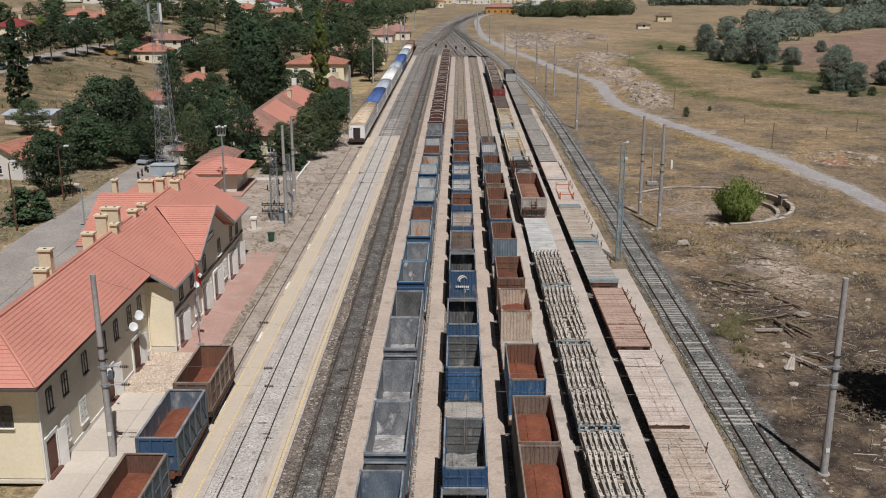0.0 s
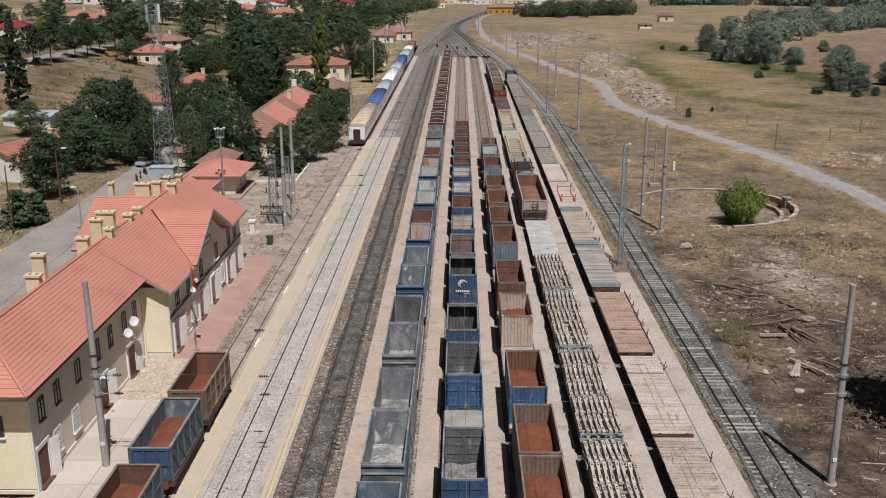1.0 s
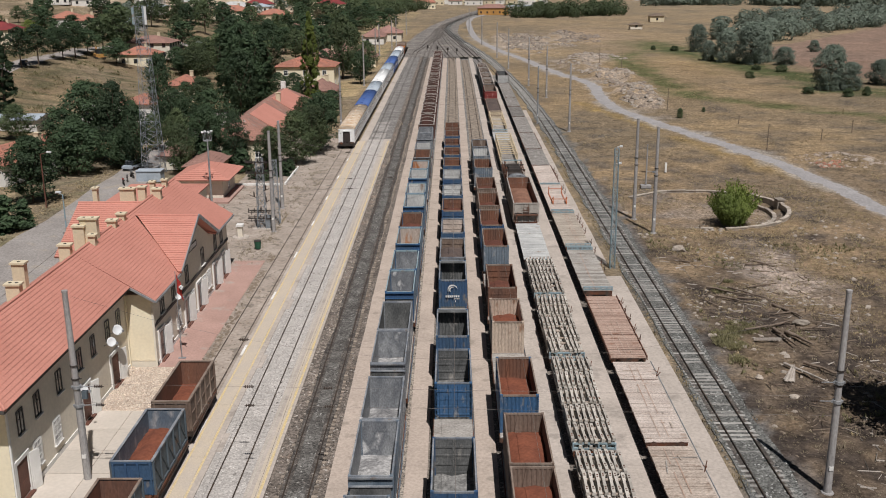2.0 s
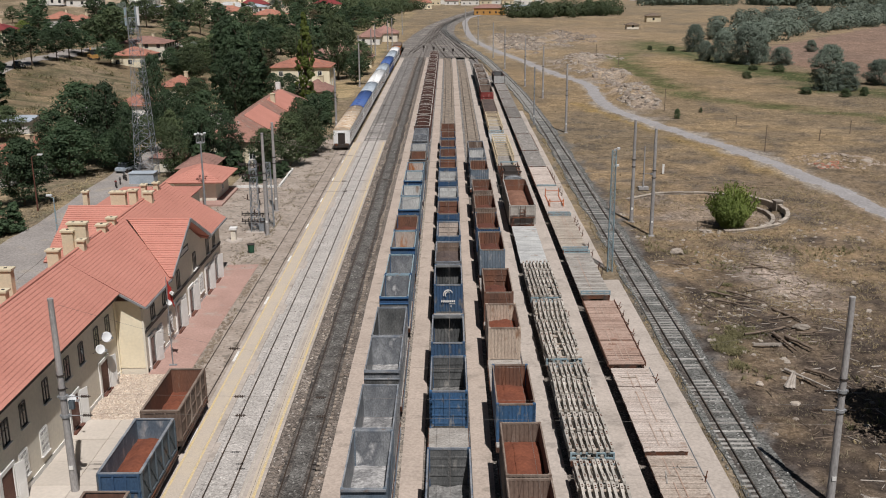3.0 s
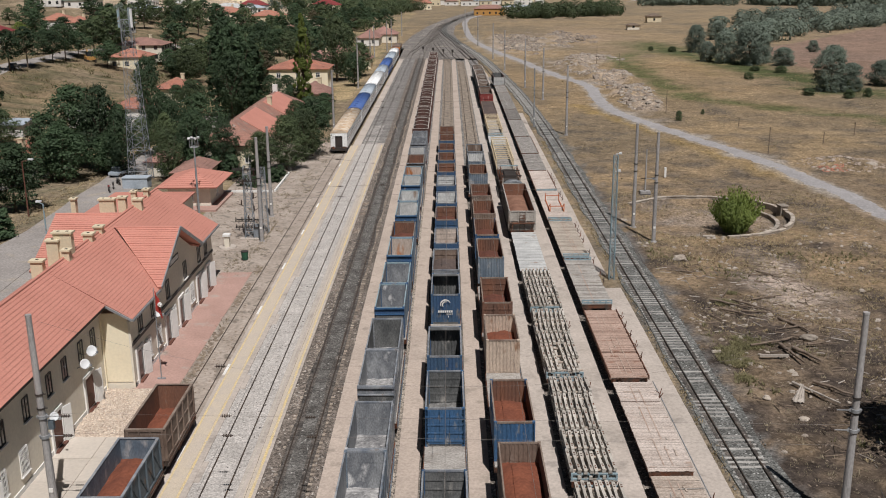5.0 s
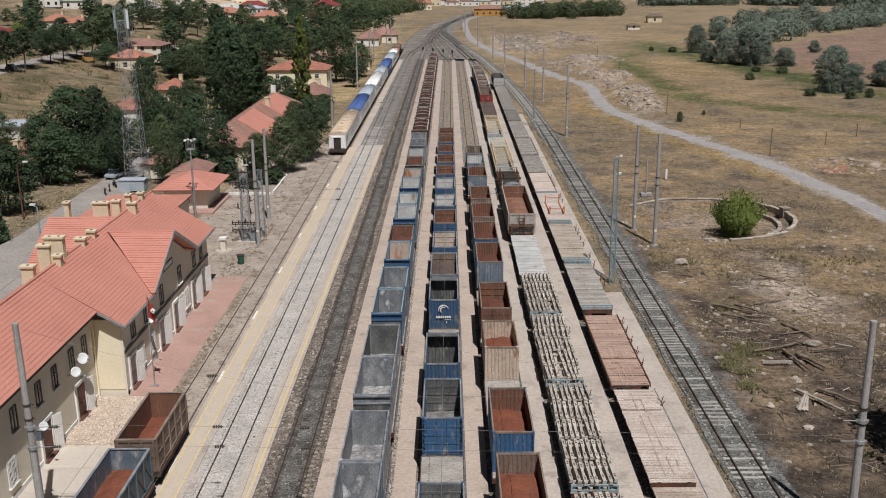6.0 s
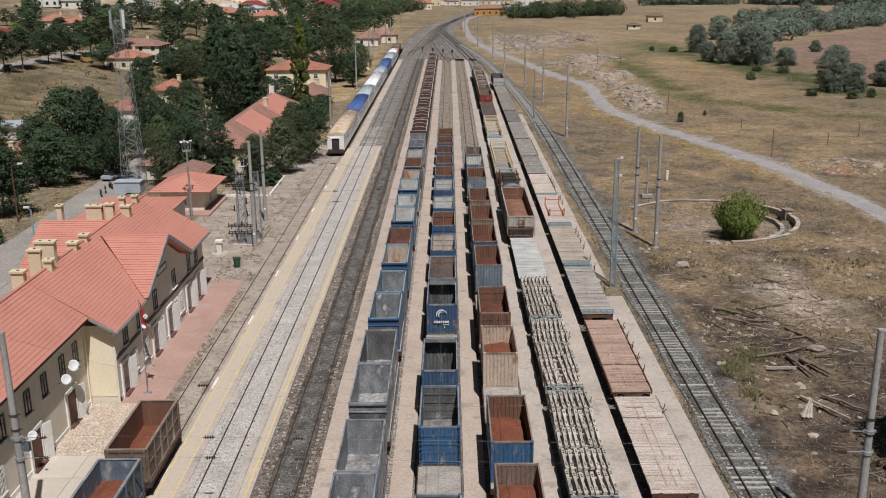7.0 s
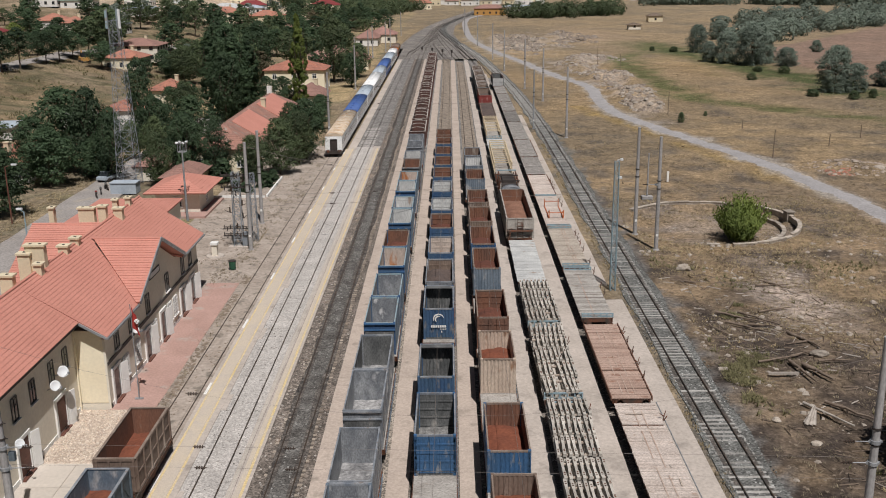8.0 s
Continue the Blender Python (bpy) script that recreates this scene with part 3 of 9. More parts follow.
def build_ground():
    xs = axis([(-3000, 350), (-600, 40), (-220, 5), (-60, 2.0), (-9, 3.0), (33, 0.8), (75, 2.5), (260, 10), (600, 60), (3200, 0)])
    ys = axis([(-400, 60), (20, 1.0), (135, 2.0), (420, 6.0), (800, 30), (1500, 250), (4500, 0)])
    verts = [(x, y, ground_height(x, y)) for y in ys for x in xs]
    w = len(xs)
    faces = [(j * w + i, j * w + i + 1, (j + 1) * w + i + 1, (j + 1) * w + i) for j in range(len(ys) - 1) for i in range(w - 1)]
    me = bpy.data.meshes.new("ground")
    me.from_pydata(verts, [], faces)
    for p in me.polygons:
        p.use_smooth = True
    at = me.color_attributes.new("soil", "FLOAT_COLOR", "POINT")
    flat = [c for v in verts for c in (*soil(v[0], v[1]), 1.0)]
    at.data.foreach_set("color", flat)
    m = bpy.data.materials.new("dry_earth")
    m.use_nodes = True
    n, l = m.node_tree.nodes, m.node_tree.links
    b = n["Principled BSDF"]
    b.inputs["Roughness"].default_value, b.inputs["Specular IOR Level"].default_value = 0.95, 0.1
    ca = n.new("ShaderNodeVertexColor")
    ca.layer_name = "soil"
    geo = n.new("ShaderNodeNewGeometry")
    last = ca.outputs["Color"]
    heights = []
    for sc, lo, hi, tint in ((0.11, 0.80, 1.20, (1, 1, 1)), (0.55, 0.68, 1.30, (1.0, 0.97, 0.92)), (2.2, 0.60, 1.40, (1.0, 1.0, 0.97)), (7.0, 0.60, 1.40, (1, 1, 1))):
        t = n.new("ShaderNodeTexNoise")
        t.inputs["Scale"].default_value, t.inputs["Detail"].default_value, t.inputs["Roughness"].default_value = sc, 5.0, 0.65
        l.new(geo.outputs["Position"], t.inputs["Vector"])
        r = n.new("ShaderNodeMapRange")
        r.inputs["From Min"].default_value, r.inputs["From Max"].default_value = 0.3, 0.7
        r.inputs["To Min"].default_value, r.inputs["To Max"].default_value = lo, hi
        l.new(t.outputs["Fac"], r.inputs["Value"])
        mu = n.new("ShaderNodeVectorMath")
        mu.operation = "SCALE"
        l.new(last, mu.inputs[0])
        l.new(r.outputs["Result"], mu.inputs["Scale"])
        last = mu.outputs["Vector"]
        heights.append(t.outputs["Fac"])
    l.new(last, b.inputs["Base Color"])
    bp = n.new("ShaderNodeBump")
    bp.inputs["Strength"].default_value, bp.inputs["Distance"].default_value = 0.7, 0.12
    l.new(heights[2], bp.inputs["Height"])
    l.new(bp.outputs[0], b.inputs["Normal"])
    me.materials.append(m)
    tagged(new("ground", me), "dry grassland of yellow grass and bare brown soil", "ground", kind="structure")


build_ground()


def slab(name, line, w0, w1, z0, z1, m, label, cat, wob=0.0):
    bm = bmesh.new()
    ribbon(bm, line, w0, w1, z0, z1, wob)
    return solid(name, bm, m, label, cat, kind="structure")


def straight(y0, y1, step=4.0):
    k = max(1, int((y1 - y0) / step))
    return [(0, y0 + (y1 - y0) * i / k) for i in range(k + 1)]


def ground_ribbon(name, line, w, lift, m, label, cat, wob):
    """A road that follows the lie of the land, with ragged edges."""
    bm = bmesh.new()
    rows = []
    for i, p in enumerate(line):
        a, b = line[max(i - 1, 0)], line[min(i + 1, len(line) - 1)]
        d = Vector((b[0] - a[0], b[1] - a[1], 0)).normalized()
        r = Vector((d.y, -d.x, 0))
        row = []
        for k in range(-2, 3):
            e = w * k / 2
            if abs(k) == 2:
                e += wob * (noise.noise((p[0] * 0.3, p[1] * 0.3, 3.0 + k)) + 0.6 * noise.noise((p[0] * 1.1, p[1] * 1.1, k)))
            q = Vector((p[0], p[1], 0)) + r * e
            q.z = ground_height(q.x, q.y) + (lift if abs(k) < 2 else -0.03)
            row.append(bm.verts.new(q))
        rows.append(row)
    for a, b in zip(rows, rows[1:]):
        for j in range(4):
            bm.faces.new((a[j], a[j + 1], b[j + 1], b[j])).smooth = True
    return solid(name, bm, m, label, cat, kind="structure")


ground_ribbon("road", smooth_path(ROAD_E, 0.9), 1.8, 0.06, M_GRAVELROAD, "pale gravel road across the dry grassland", "road", 0.7)
slab("road", smooth_path(ROAD_W), -3.4, 3.4, 0.05, -0.5, M_ASPHALT, "worn grey asphalt street behind the station", "road", 0.4)
ground_ribbon("road", smooth_path(VILLAGE_ROAD, 2.5), 3.4, 0.12, M_ASPHALT, "village road on a bank lined with trees", "road", 0.5)

# platforms and strips between the tracks
FAR = 352
slab("platform_edge_west", straight(-45, 176), -3.45, -1.55, 0.10, -0.4, M_STRIP2, "pale concrete platform strip with yellow safety lines", "platform", 0.0)
slab("platform_strip_far", straight(176, FAR), -2.95, -1.55, 0.10, -0.4, M_STRIP2, "pale concrete strip beside the standing coaches", "platform")
slab("platform_middle", straight(-45, 178), 1.35, 2.55, 0.12, -0.4, M_STRIP2, "narrow pale concrete platform between two tracks", "platform")
slab("platform_strip_1", straight(-45, FAR), 6.15, 7.75, 0.10, -0.4, M_STRIP, "sandy concrete strip between the tracks", "platform", 0.06)
slab("platform_strip_2", straight(-45, FAR - 5), 10.75, 12.1, 0.10, -0.4, M_STRIP, "sandy concrete strip between two rows of wagons", "platform", 0.06)
slab("platform_strip_3", straight(-45, FAR - 5), 15.15, 16.45, 0.10, -0.4, M_STRIP, "sandy concrete strip between two rows of wagons", "platform", 0.06)
slab("platform_strip_4", straight(-45, FAR - 5), 19.55, 20.9, 0.10, -0.4, M_STRIP2, "sandy concrete strip between two rows of wagons", "platform", 0.06)
slab("platform_strip_5", straight(-45, 300), 23.85, 25.5, 0.10, -0.4, M_STRIP2, "pale concrete strip between two rows of wagons", "platform", 0.06)
slab("platform_strip_6", straight(-45, 94.3), 28.7, 30.6, 0.12, -0.4, M_STRIP2, "pale concrete strip beside the flat wagons", "platform", 0.08)
slab("platform_strip_7", straight(99, 215), 28.7, 29.9, 0.10, -0.4, M_STRIP2, "pale concrete strip beside the flat wagons", "platform", 0.08)
slab("track_bed_main_far", straight(178, FAR), -1.55, 2.55, 0.04, -0.4, M_GREYBEDF, "sooty grey gravel bed of the main track", "track bed")
slab("track_bed_main", straight(-45, 178), -1.55, 1.35, 0.04, -0.4, M_GREYBED, "light grey gravel bed of the main track", "track bed")
slab("track_bed_dark", straight(-45, FAR), 2.55, 6.15, 0.02, -0.4, M_BALLAST, "dark oily ballast bed", "track bed")
for i, (a, z, e) in enumerate(((7.75, 10.75, FAR), (12.1, 15.15, FAR), (16.45, 19.55, FAR), (20.9, 23.85, FAR), (25.5, 28.7, 290))):
    slab("track_bed_yard_%d" % (i + 1), straight(-45, 158), a, z, 0.0, -0.4, M_UNDER, "brown gravel bed under the wagons", "track bed")
    slab("track_bed_sooty_%d" % (i + 1), straight(158, e), a, z, 0.0, -0.4, M_GREYBEDF, "sooty dark gravel bed of a yard track", "track bed")
G_LINE = smooth_path([(32.6, -45), (32.6, 10), (32.6, 60), (32.6, 120), (32.6, 180), (32.1, 222), (30.8, 263), (28.4, 310), (24.7, 365), (17, 442), (11.5, 520), (15, 590), (26, 670), (42, 760)], 2.0)
slab("track_crown_east", straight(40, 57), 31.95, 33.25, 0.10, -0.1, M_BALLASTG, "blue grey ballast heaped between the rails", "track bed", 0.05)
slab("track_crown_mid", straight(57, 96, 1.5), 31.95, 33.25, 0.062, -0.1, M_BALLASTG, "blue grey ballast between half covered sleepers", "track bed", 0.05)
slab("track_crown_far", straight(96, 200), 31.95, 33.25, 0.066, -0.1, M_BALLASTG, "blue grey ballast between the rails", "track bed", 0.05)
slab("track_bed_east", G_LINE, -1.45, 1.75, 0.05, -0.3, M_BALLASTG, "blue grey ballast bed of the outer track", "track bed", 0.5)
for a, z in ((31.5, 31.93), (33.27, 33.66)):
    slab("track_oil_band", straight(40, 200, 1.5), a, z, 0.07, -0.1, M_TRACKOIL, "oil blackened ballast along a rail", "track bed", 0.22)
slab("dirt_yard", straight(66, 400), -7.2, -3.45, 0.0, -0.4, M_DIRT, "dusty dirt and old track beside the platform", "ground", 0.3)
slab("dirt_yard_wide", straight(98, 180), -17.5, -7.2, -0.01, -0.4, M_DIRT, "dusty dirt yard beyond the station", "ground", 0.5)
slab("dirt_strip", straight(-45, 66), -6.2, -3.45, 0.0, -0.4, M_DIRT, "dirt beside the platform under old wagons", "ground", 0.05)
apron = slab("station_apron", straight(-45, 63.5), -11.6, -6.2, 0.0, -0.4, M_DIRT, "pale concrete slab forecourt along the station", "pavement")
slab_me = shared("concrete_slab", lambda bm: box(bm, -1.33, 1.33, -1.48, 1.48, -0.1, 0.03), M_APRON)
for i in range(2):
    for j in range(-10, 12):
        piece("concrete_slab", slab_me, apron, (-10.25 + i * 2.7, 29.5 + j * 3.0 - 0.5, random.uniform(-0.006, 0.006)))
slab("street_yard", straight(60, 126), -30.2, -18.6, 0.0, -0.5, M_ASPHALT, "worn grey paved yard behind the station", "pavement", 0.3)
slab("stone_yard", straight(63.5, 71.4), -11.6, -6.4, 0.02, -0.4, M_PEBBLE, "pale crushed stone surface beside the station", "pavement")
slab("red_pavement", straight(71.4, 100.6, 1.2), -9.5, -6.3, 0.03, -0.4, M_REDPAVE, "red paved platform before the station", "pavement")

slab("track_ballast_crown", straight(-45, FAR), 4.42 - 0.68, 4.42 + 0.68, 0.092, -0.1, M_OIL, "oil darkened ballast between the rails", "track bed", 0.22)
slab("track_ballast_shoulder", straight(-45, FAR), 2.6, 3.35, 0.075, -0.1, M_BALLAST, "ballast shoulder", "track bed", 0.12)
for x in (3.67, 5.17):
    slab("track_oil_band", straight(-45, FAR, 1.5), x - 0.27, x + 0.25, 0.1, -0.1, M_TRACKOIL, "oil blackened ballast along a rail", "track bed", 0.3)
# painted lines on the platforms
for x, w, m, lab in ((-2.58, 0.85, M_YBAND, "faint worn yellow band on the platform"), (-3.1, 0.16, M_YELLOW, "worn yellow safety line"), (-2.05, 0.16, M_YELLOW, "worn yellow safety line"), (1.98, 0.30, M_YBAND, "faint worn yellow band on the platform"), (2.24, 0.18, M_YELLOW, "worn yellow safety line"),
                     (1.5, 0.16, M_EDGE, "pale platform kerb line")):
    slab("trim", straight(-45, 176), x - w / 2, x + w / 2, 0.106 if x < 0 else 0.126, 0.05, m, lab, "line marking")
for y in [87.6 + 13.85 * k for k in range(-4, 7)]:
    bm = bmesh.new()
    box(bm, -3.42, -3.22, y, y + 2.1, 0.05, 0.111)
    solid("platform_marking", bm, M_WHITE, "short white dash painted on the platform", "line marking", "platform dashes")
for y in [85 + 13.85 * k for k in range(-3, 4)]:
    bm = bmesh.new()
    box(bm, -1.55, -1.2, y, y + 2.6, -0.02, 0.075)
    solid("walkway_slab", bm, M_STRIP2, "pale concrete slab set in the gravel", "slab", "crossing slabs")


# ---- tracks ----
def rail_mesh(line, off, z):
    bm = bmesh.new()
    ribbon(bm, line, off - 0.07, off + 0.07, z + 0.03, z)
    ribbon(bm, line, off - 0.012, off + 0.012, z + 0.13, z + 0.03)
    ribbon(bm, line, off - 0.037, off + 0.037, z + 0.17, z + 0.12)
    return bm


def track(label, line, z, sleepers=None, s_mat=None, y_parts=(0, 0), every=0.6, proud=0.06):
    tr = thing("track", label, "railway track", kind="structure")
    for o in (-0.752, 0.752):
        part("rail", rail_mesh(line, o, z), M_RAIL, tr, "worn steel rail")
    if not sleepers:
        return tr

    def one(bm):
        box(bm, -1.25, 1.25, -0.13, 0.13, -0.12, 0.0)
    me = shared("sleeper", one, s_mat)
    rest = bmesh.new()
    dist, nxt = 0.0, 0.0
    for a, b in zip(line, line[1:]):
        L = math.dist(a, b)
        while nxt < dist + L:
            t = (nxt - dist) / L
            x, y = a[0] + (b[0] - a[0]) * t, a[1] + (b[1] - a[1]) * t
            ang = math.atan2(b[1] - a[1], b[0] - a[0]) - math.pi / 2
            if sleepers[0] <= y <= sleepers[1]:
                zz = z + proud + random.uniform(-0.02, 0.012)
                if y_parts[0] <= y <= y_parts[1]:
                    piece("sleeper", me, tr, (x + random.uniform(-0.04, 0.04), y, zz), ang + random.uniform(-0.012, 0.012))
                else:
                    c, s = math.cos(ang), math.sin(ang)
                    vs = box(rest, -1.25, 1.25, -0.13, 0.13, -0.12, 0.0)
                    for v in vs:
                        v.co = Vector((x + v.co.x * c - v.co.y * s, y + v.co.x * s + v.co.y * c, zz + v.co.z))
            nxt += every
        dist += L
    if len(rest.verts):
        tagged(part("sleepers", rest, s_mat, tr), kind="stuff")
    return tr


def at_x(x, y0, y1, bend=()):
    return smooth_path([(x, y0), (x, (y0 + y1) / 2), (x, y1), *bend], 4.0)


THROAT = [(1.2, 400), (3.4, 450), (6.5, 510), (11, 570), (18, 630), (27, 700), (44, 790), (80, 900)]
track("main track with grey gravel between its rails", at_x(0, -45, 350, THROAT), -0.05, (28, 200), M_GREYBED, (0, 0), proud=0.10)
track("track on dark oily ballast with half buried sleepers", at_x(4.42, -45, 352, [(5.2, 420), (8.2, 500), (13, 570), (21.5, 640), (31, 710), (48, 800)]), -0.02, (40, 240), M_SLEEPER_D, (40, 120), proud=0.095)
track("yard track under open wagons", at_x(9.25, -45, 340, [(8.8, 380), (7.6, 450), (10.0, 540), (19, 630)]), 0.0)
track("yard track under container wagons", at_x(13.7, -45, 330, [(11.5, 380), (8.6, 430), (6.8, 500)]), 0.0, (160, 350), M_SLEEPER_D)
track("yard track under ore wagons", at_x(18.05, -45, 320, [(16.6, 360), (12.5, 420), (8, 500)]), 0.0, (150, 340), M_SLEEPER_D)
track("yard track under sleeper wagons", at_x(22.35, -45, 300, [(21.5, 340), (16.5, 430), (9, 530)]), 0.0)
track("yard track under flat wagons", at_x(27.1, -45, 235, [(26.5, 270), (24, 330), (16, 445)]), 0.0)
track("outer track on blue grey ballast with concrete sleepers", G_LINE, 0.02, (40, 420), M_SLEEPER_T, (40, 219), proud=0.05)
track("old track sunk in the dirt", at_x(-4.55, -45, 400, [(-3.5, 470), (2, 560)]), -0.13)
bm = bmesh.new()
poly(bm, [(-6, 345, 0.0), (25.4, 345, 0.0), (24, 372, 0.0), (20, 415, 0.0), (16.5, 490, 0.0), (18, 560, 0.0), (26, 640, 0.0), (36, 710, 0.0), (54, 800, 0.0), (90, 905, 0.0), (76, 912, 0.0), (38, 790, 0.0), (22, 700, 0.0), (11, 630, 0.0), (3, 560, 0.0), (-3, 480, 0.0), (-6, 400, 0.0)], 0.5)
solid("track_bed_throat", bm, M_THROAT, "grey brown ballast where the yard tracks join", "track bed", kind="structure")
for i, pts in enumerate(([(9.2, 345), (5.0, 430), (5.6, 505), (10.0, 570)], [(0, 372), (5, 430), (10, 480), (12, 540)], [(22, 345), (15, 430), (9, 520), (14, 600)], [(13.7, 335), (10, 385), (6.5, 440), (7, 520)])):
    track("crossing tracks at the end of the yard", smooth_path(pts, 4.0), 0.0)
for x, y in ((8.4, 372), (12.2, 366), (4.6, 378), (15.5, 362)):
    bm = bmesh.new()
    rod(bm, (0, 0, 0), (0, 0, 1.6), 0.09, 0.08, 8)
    box(bm, -0.35, 0.35, -0.12, 0.12, 1.3, 2.3)
    o = solid("point_signal", bm, M_IRON, "small dark dwarf signal beside the points", "signal", "yard signals")
    o.location = (x, y, 0)

# ---- wagons ----
def wheel_bm(bm):
    for s in (-1, 1):
        rod(bm, (s * 0.68, 0, 0), (s * 0.82, 0, 0), 0.46, 0.46, 14)
        rod(bm, (s * 0.80, 0, 0), (s * 0.86, 0, 0), 0.2, 0.16, 8)
    rod(bm, (-0.7, 0, 0), (0.7, 0, 0), 0.08, 0.08, 6)


def bogie(parent, y, wheelbase=1.8):
    wm = shared("wheelset", wheel_bm, M_WHEEL)

    def side(bm):
        bar(bm, (0, -wheelbase / 2 - 0.3, 0.5), (0, -0.35, 0.42), 0.12, 0.22)
        bar(bm, (0, -0.35, 0.42), (0, 0.35, 0.42), 0.12, 0.36)
        bar(bm, (0, 0.35, 0.42), (0, wheelbase / 2 + 0.3, 0.5), 0.12, 0.22)
        box(bm, -0.1, 0.1, -wheelbase / 2 - 0.13, -wheelbase / 2 + 0.13, 0.38, 0.66)
        box(bm, -0.1, 0.1, wheelbase / 2 - 0.13, wheelbase / 2 + 0.13, 0.38, 0.66)
    sm = shared(("bogie_side", wheelbase), side, M_FRAME)
    bg = new("bogie")
    bg.parent = parent
    bg.location = (0, y, 0)
    for s in (-1, 1):
        piece("bogie_frame", sm, bg, (s * 0.98, 0, 0.1))
    for d in (-wheelbase / 2, wheelbase / 2):
        piece("wheelset", wm, bg, (0, d, 0.62))


def buffers(parent, L):
    def bb(bm):
        rod(bm, (0, 0, 0), (0, 0.4, 0), 0.09, 0.07)
        rod(bm, (0, 0.4, 0), (0, 0.45, 0), 0.23, 0.23, 12)
    me = shared("buffer", bb, M_FRAME)
    for s in (-1, 1):
        piece("buffer", me, parent, (s * 0.87, L / 2, 1.06))
        piece("buffer", me, parent, (s * 0.87, -L / 2, 1.06), math.pi)


def underframe(w, L, axles=4, z=1.2):
    """Sills, cross members, wheels and buffers of a wagon L long."""
    def sill(bm):
        box(bm, -0.07, 0.07, -L / 2, L / 2, z - 0.38, z - 0.06)
        box(bm, -0.11, 0.11, -L / 2, L / 2, z - 0.10, z - 0.06)
    sm = shared(("sill", round(L, 1)), sill, M_FRAME)
    for s in (-1, 1):
        piece("side_sill", sm, w, (s * 1.2, 0, 0))

    def head(bm):
        box(bm, -1.3, 1.3, -0.1, 0.1, z - 0.40, z - 0.04)
    hm = shared("headstock", head, M_FRAME)
    for s in (-1, 1):
        piece("headstock", hm, w, (0, s * (L / 2 - 0.1), 0))
    buffers(w, L)
    if axles == 4:
        for s in (-1, 1):
            bogie(w, s * (L / 2 - 1.9))
    else:
        bogie(w, 0, L * 0.55)


def skeleton_wagon(cx, y0, y1, group):
    """A container wagon between y0 and y1."""
    L = y1 - y0 - 1.0
    w = thing("container_wagon", "low flat container wagon with a dark steel frame", "railway wagon", (cx, (y0 + y1) / 2, 0), group)
    underframe(w, L)

    def deck(bm):
        box(bm, -1.25, 1.25, -L / 2, L / 2, 1.14, 1.22)
    piece("deck", shared(("deck", round(L, 1)), deck, M_DECKGREY), w)
    rm = shared(("ladder_rail", round(L, 1)), lambda bm: [bar(bm, (0, -L / 2 + 0.5, z), (0, L / 2 - 0.5, z), 0.05) for z in (0.72, 1.0)] +
                [bar(bm, (0, -L / 2 + 0.5 + k * 0.45, 0.7), (0, -L / 2 + 0.5 + k * 0.45, 1.2), 0.05) for k in range(int((L - 1) / 0.45))], M_BLUEGREY)
    piece("side_rail", rm, w, (1.32, 0, 0))
    return w


def corrugated(bm, length, z0, z1, period=0.29, depth=0.04, thick=0.03):
    """A folded sheet standing along y, centred on x = 0."""
    n = int(length / period)
    p = length / n
    pts = []
    for i in range(n):
        y = -length / 2 + i * p
        pts += [(0, y), (0, y + p * 0.3), (depth, y + p * 0.5), (depth, y + p * 0.8)]
    pts.append((0, length / 2))
    rows = []
    for x, y in pts:
        rows.append([bm.verts.new((x + dx, y, z)) for dx, z in ((0, z0), (0, z1), (thick, z1), (thick, z0))])
    for a, b in zip(rows, rows[1:]):
        for j in range(4):
            bm.faces.new((a[j], a[(j + 1) % 4], b[(j + 1) % 4], b[j]))


def heap_bm(bm, wx, ly, level, rise, seed, nx=9, ny=18, slump=0.5):
    """A loose load: an uneven surface with a skirt down to the floor."""
    g = []
    for j in range(ny + 1):
        row = []
        for i in range(nx + 1):
            u, v = i / nx * 2 - 1, j / ny * 2 - 1
            z = level + rise * (1 - abs(u) ** 2.2) * (1 - abs(v) ** 4) + 0.16 * noise.noise((u * 2 + seed, v * 4, seed)) + slump * 0.35 * noise.noise((seed, v * 1.3, 2.0)) * rise
            row.append(bm.verts.new((u * wx, v * ly, z)))
        g.append(row)
    for j in range(ny):
        for i in range(nx):
            f = bm.faces.new((g[j][i], g[j][i + 1], g[j + 1][i + 1], g[j + 1][i]))
            f.smooth = True


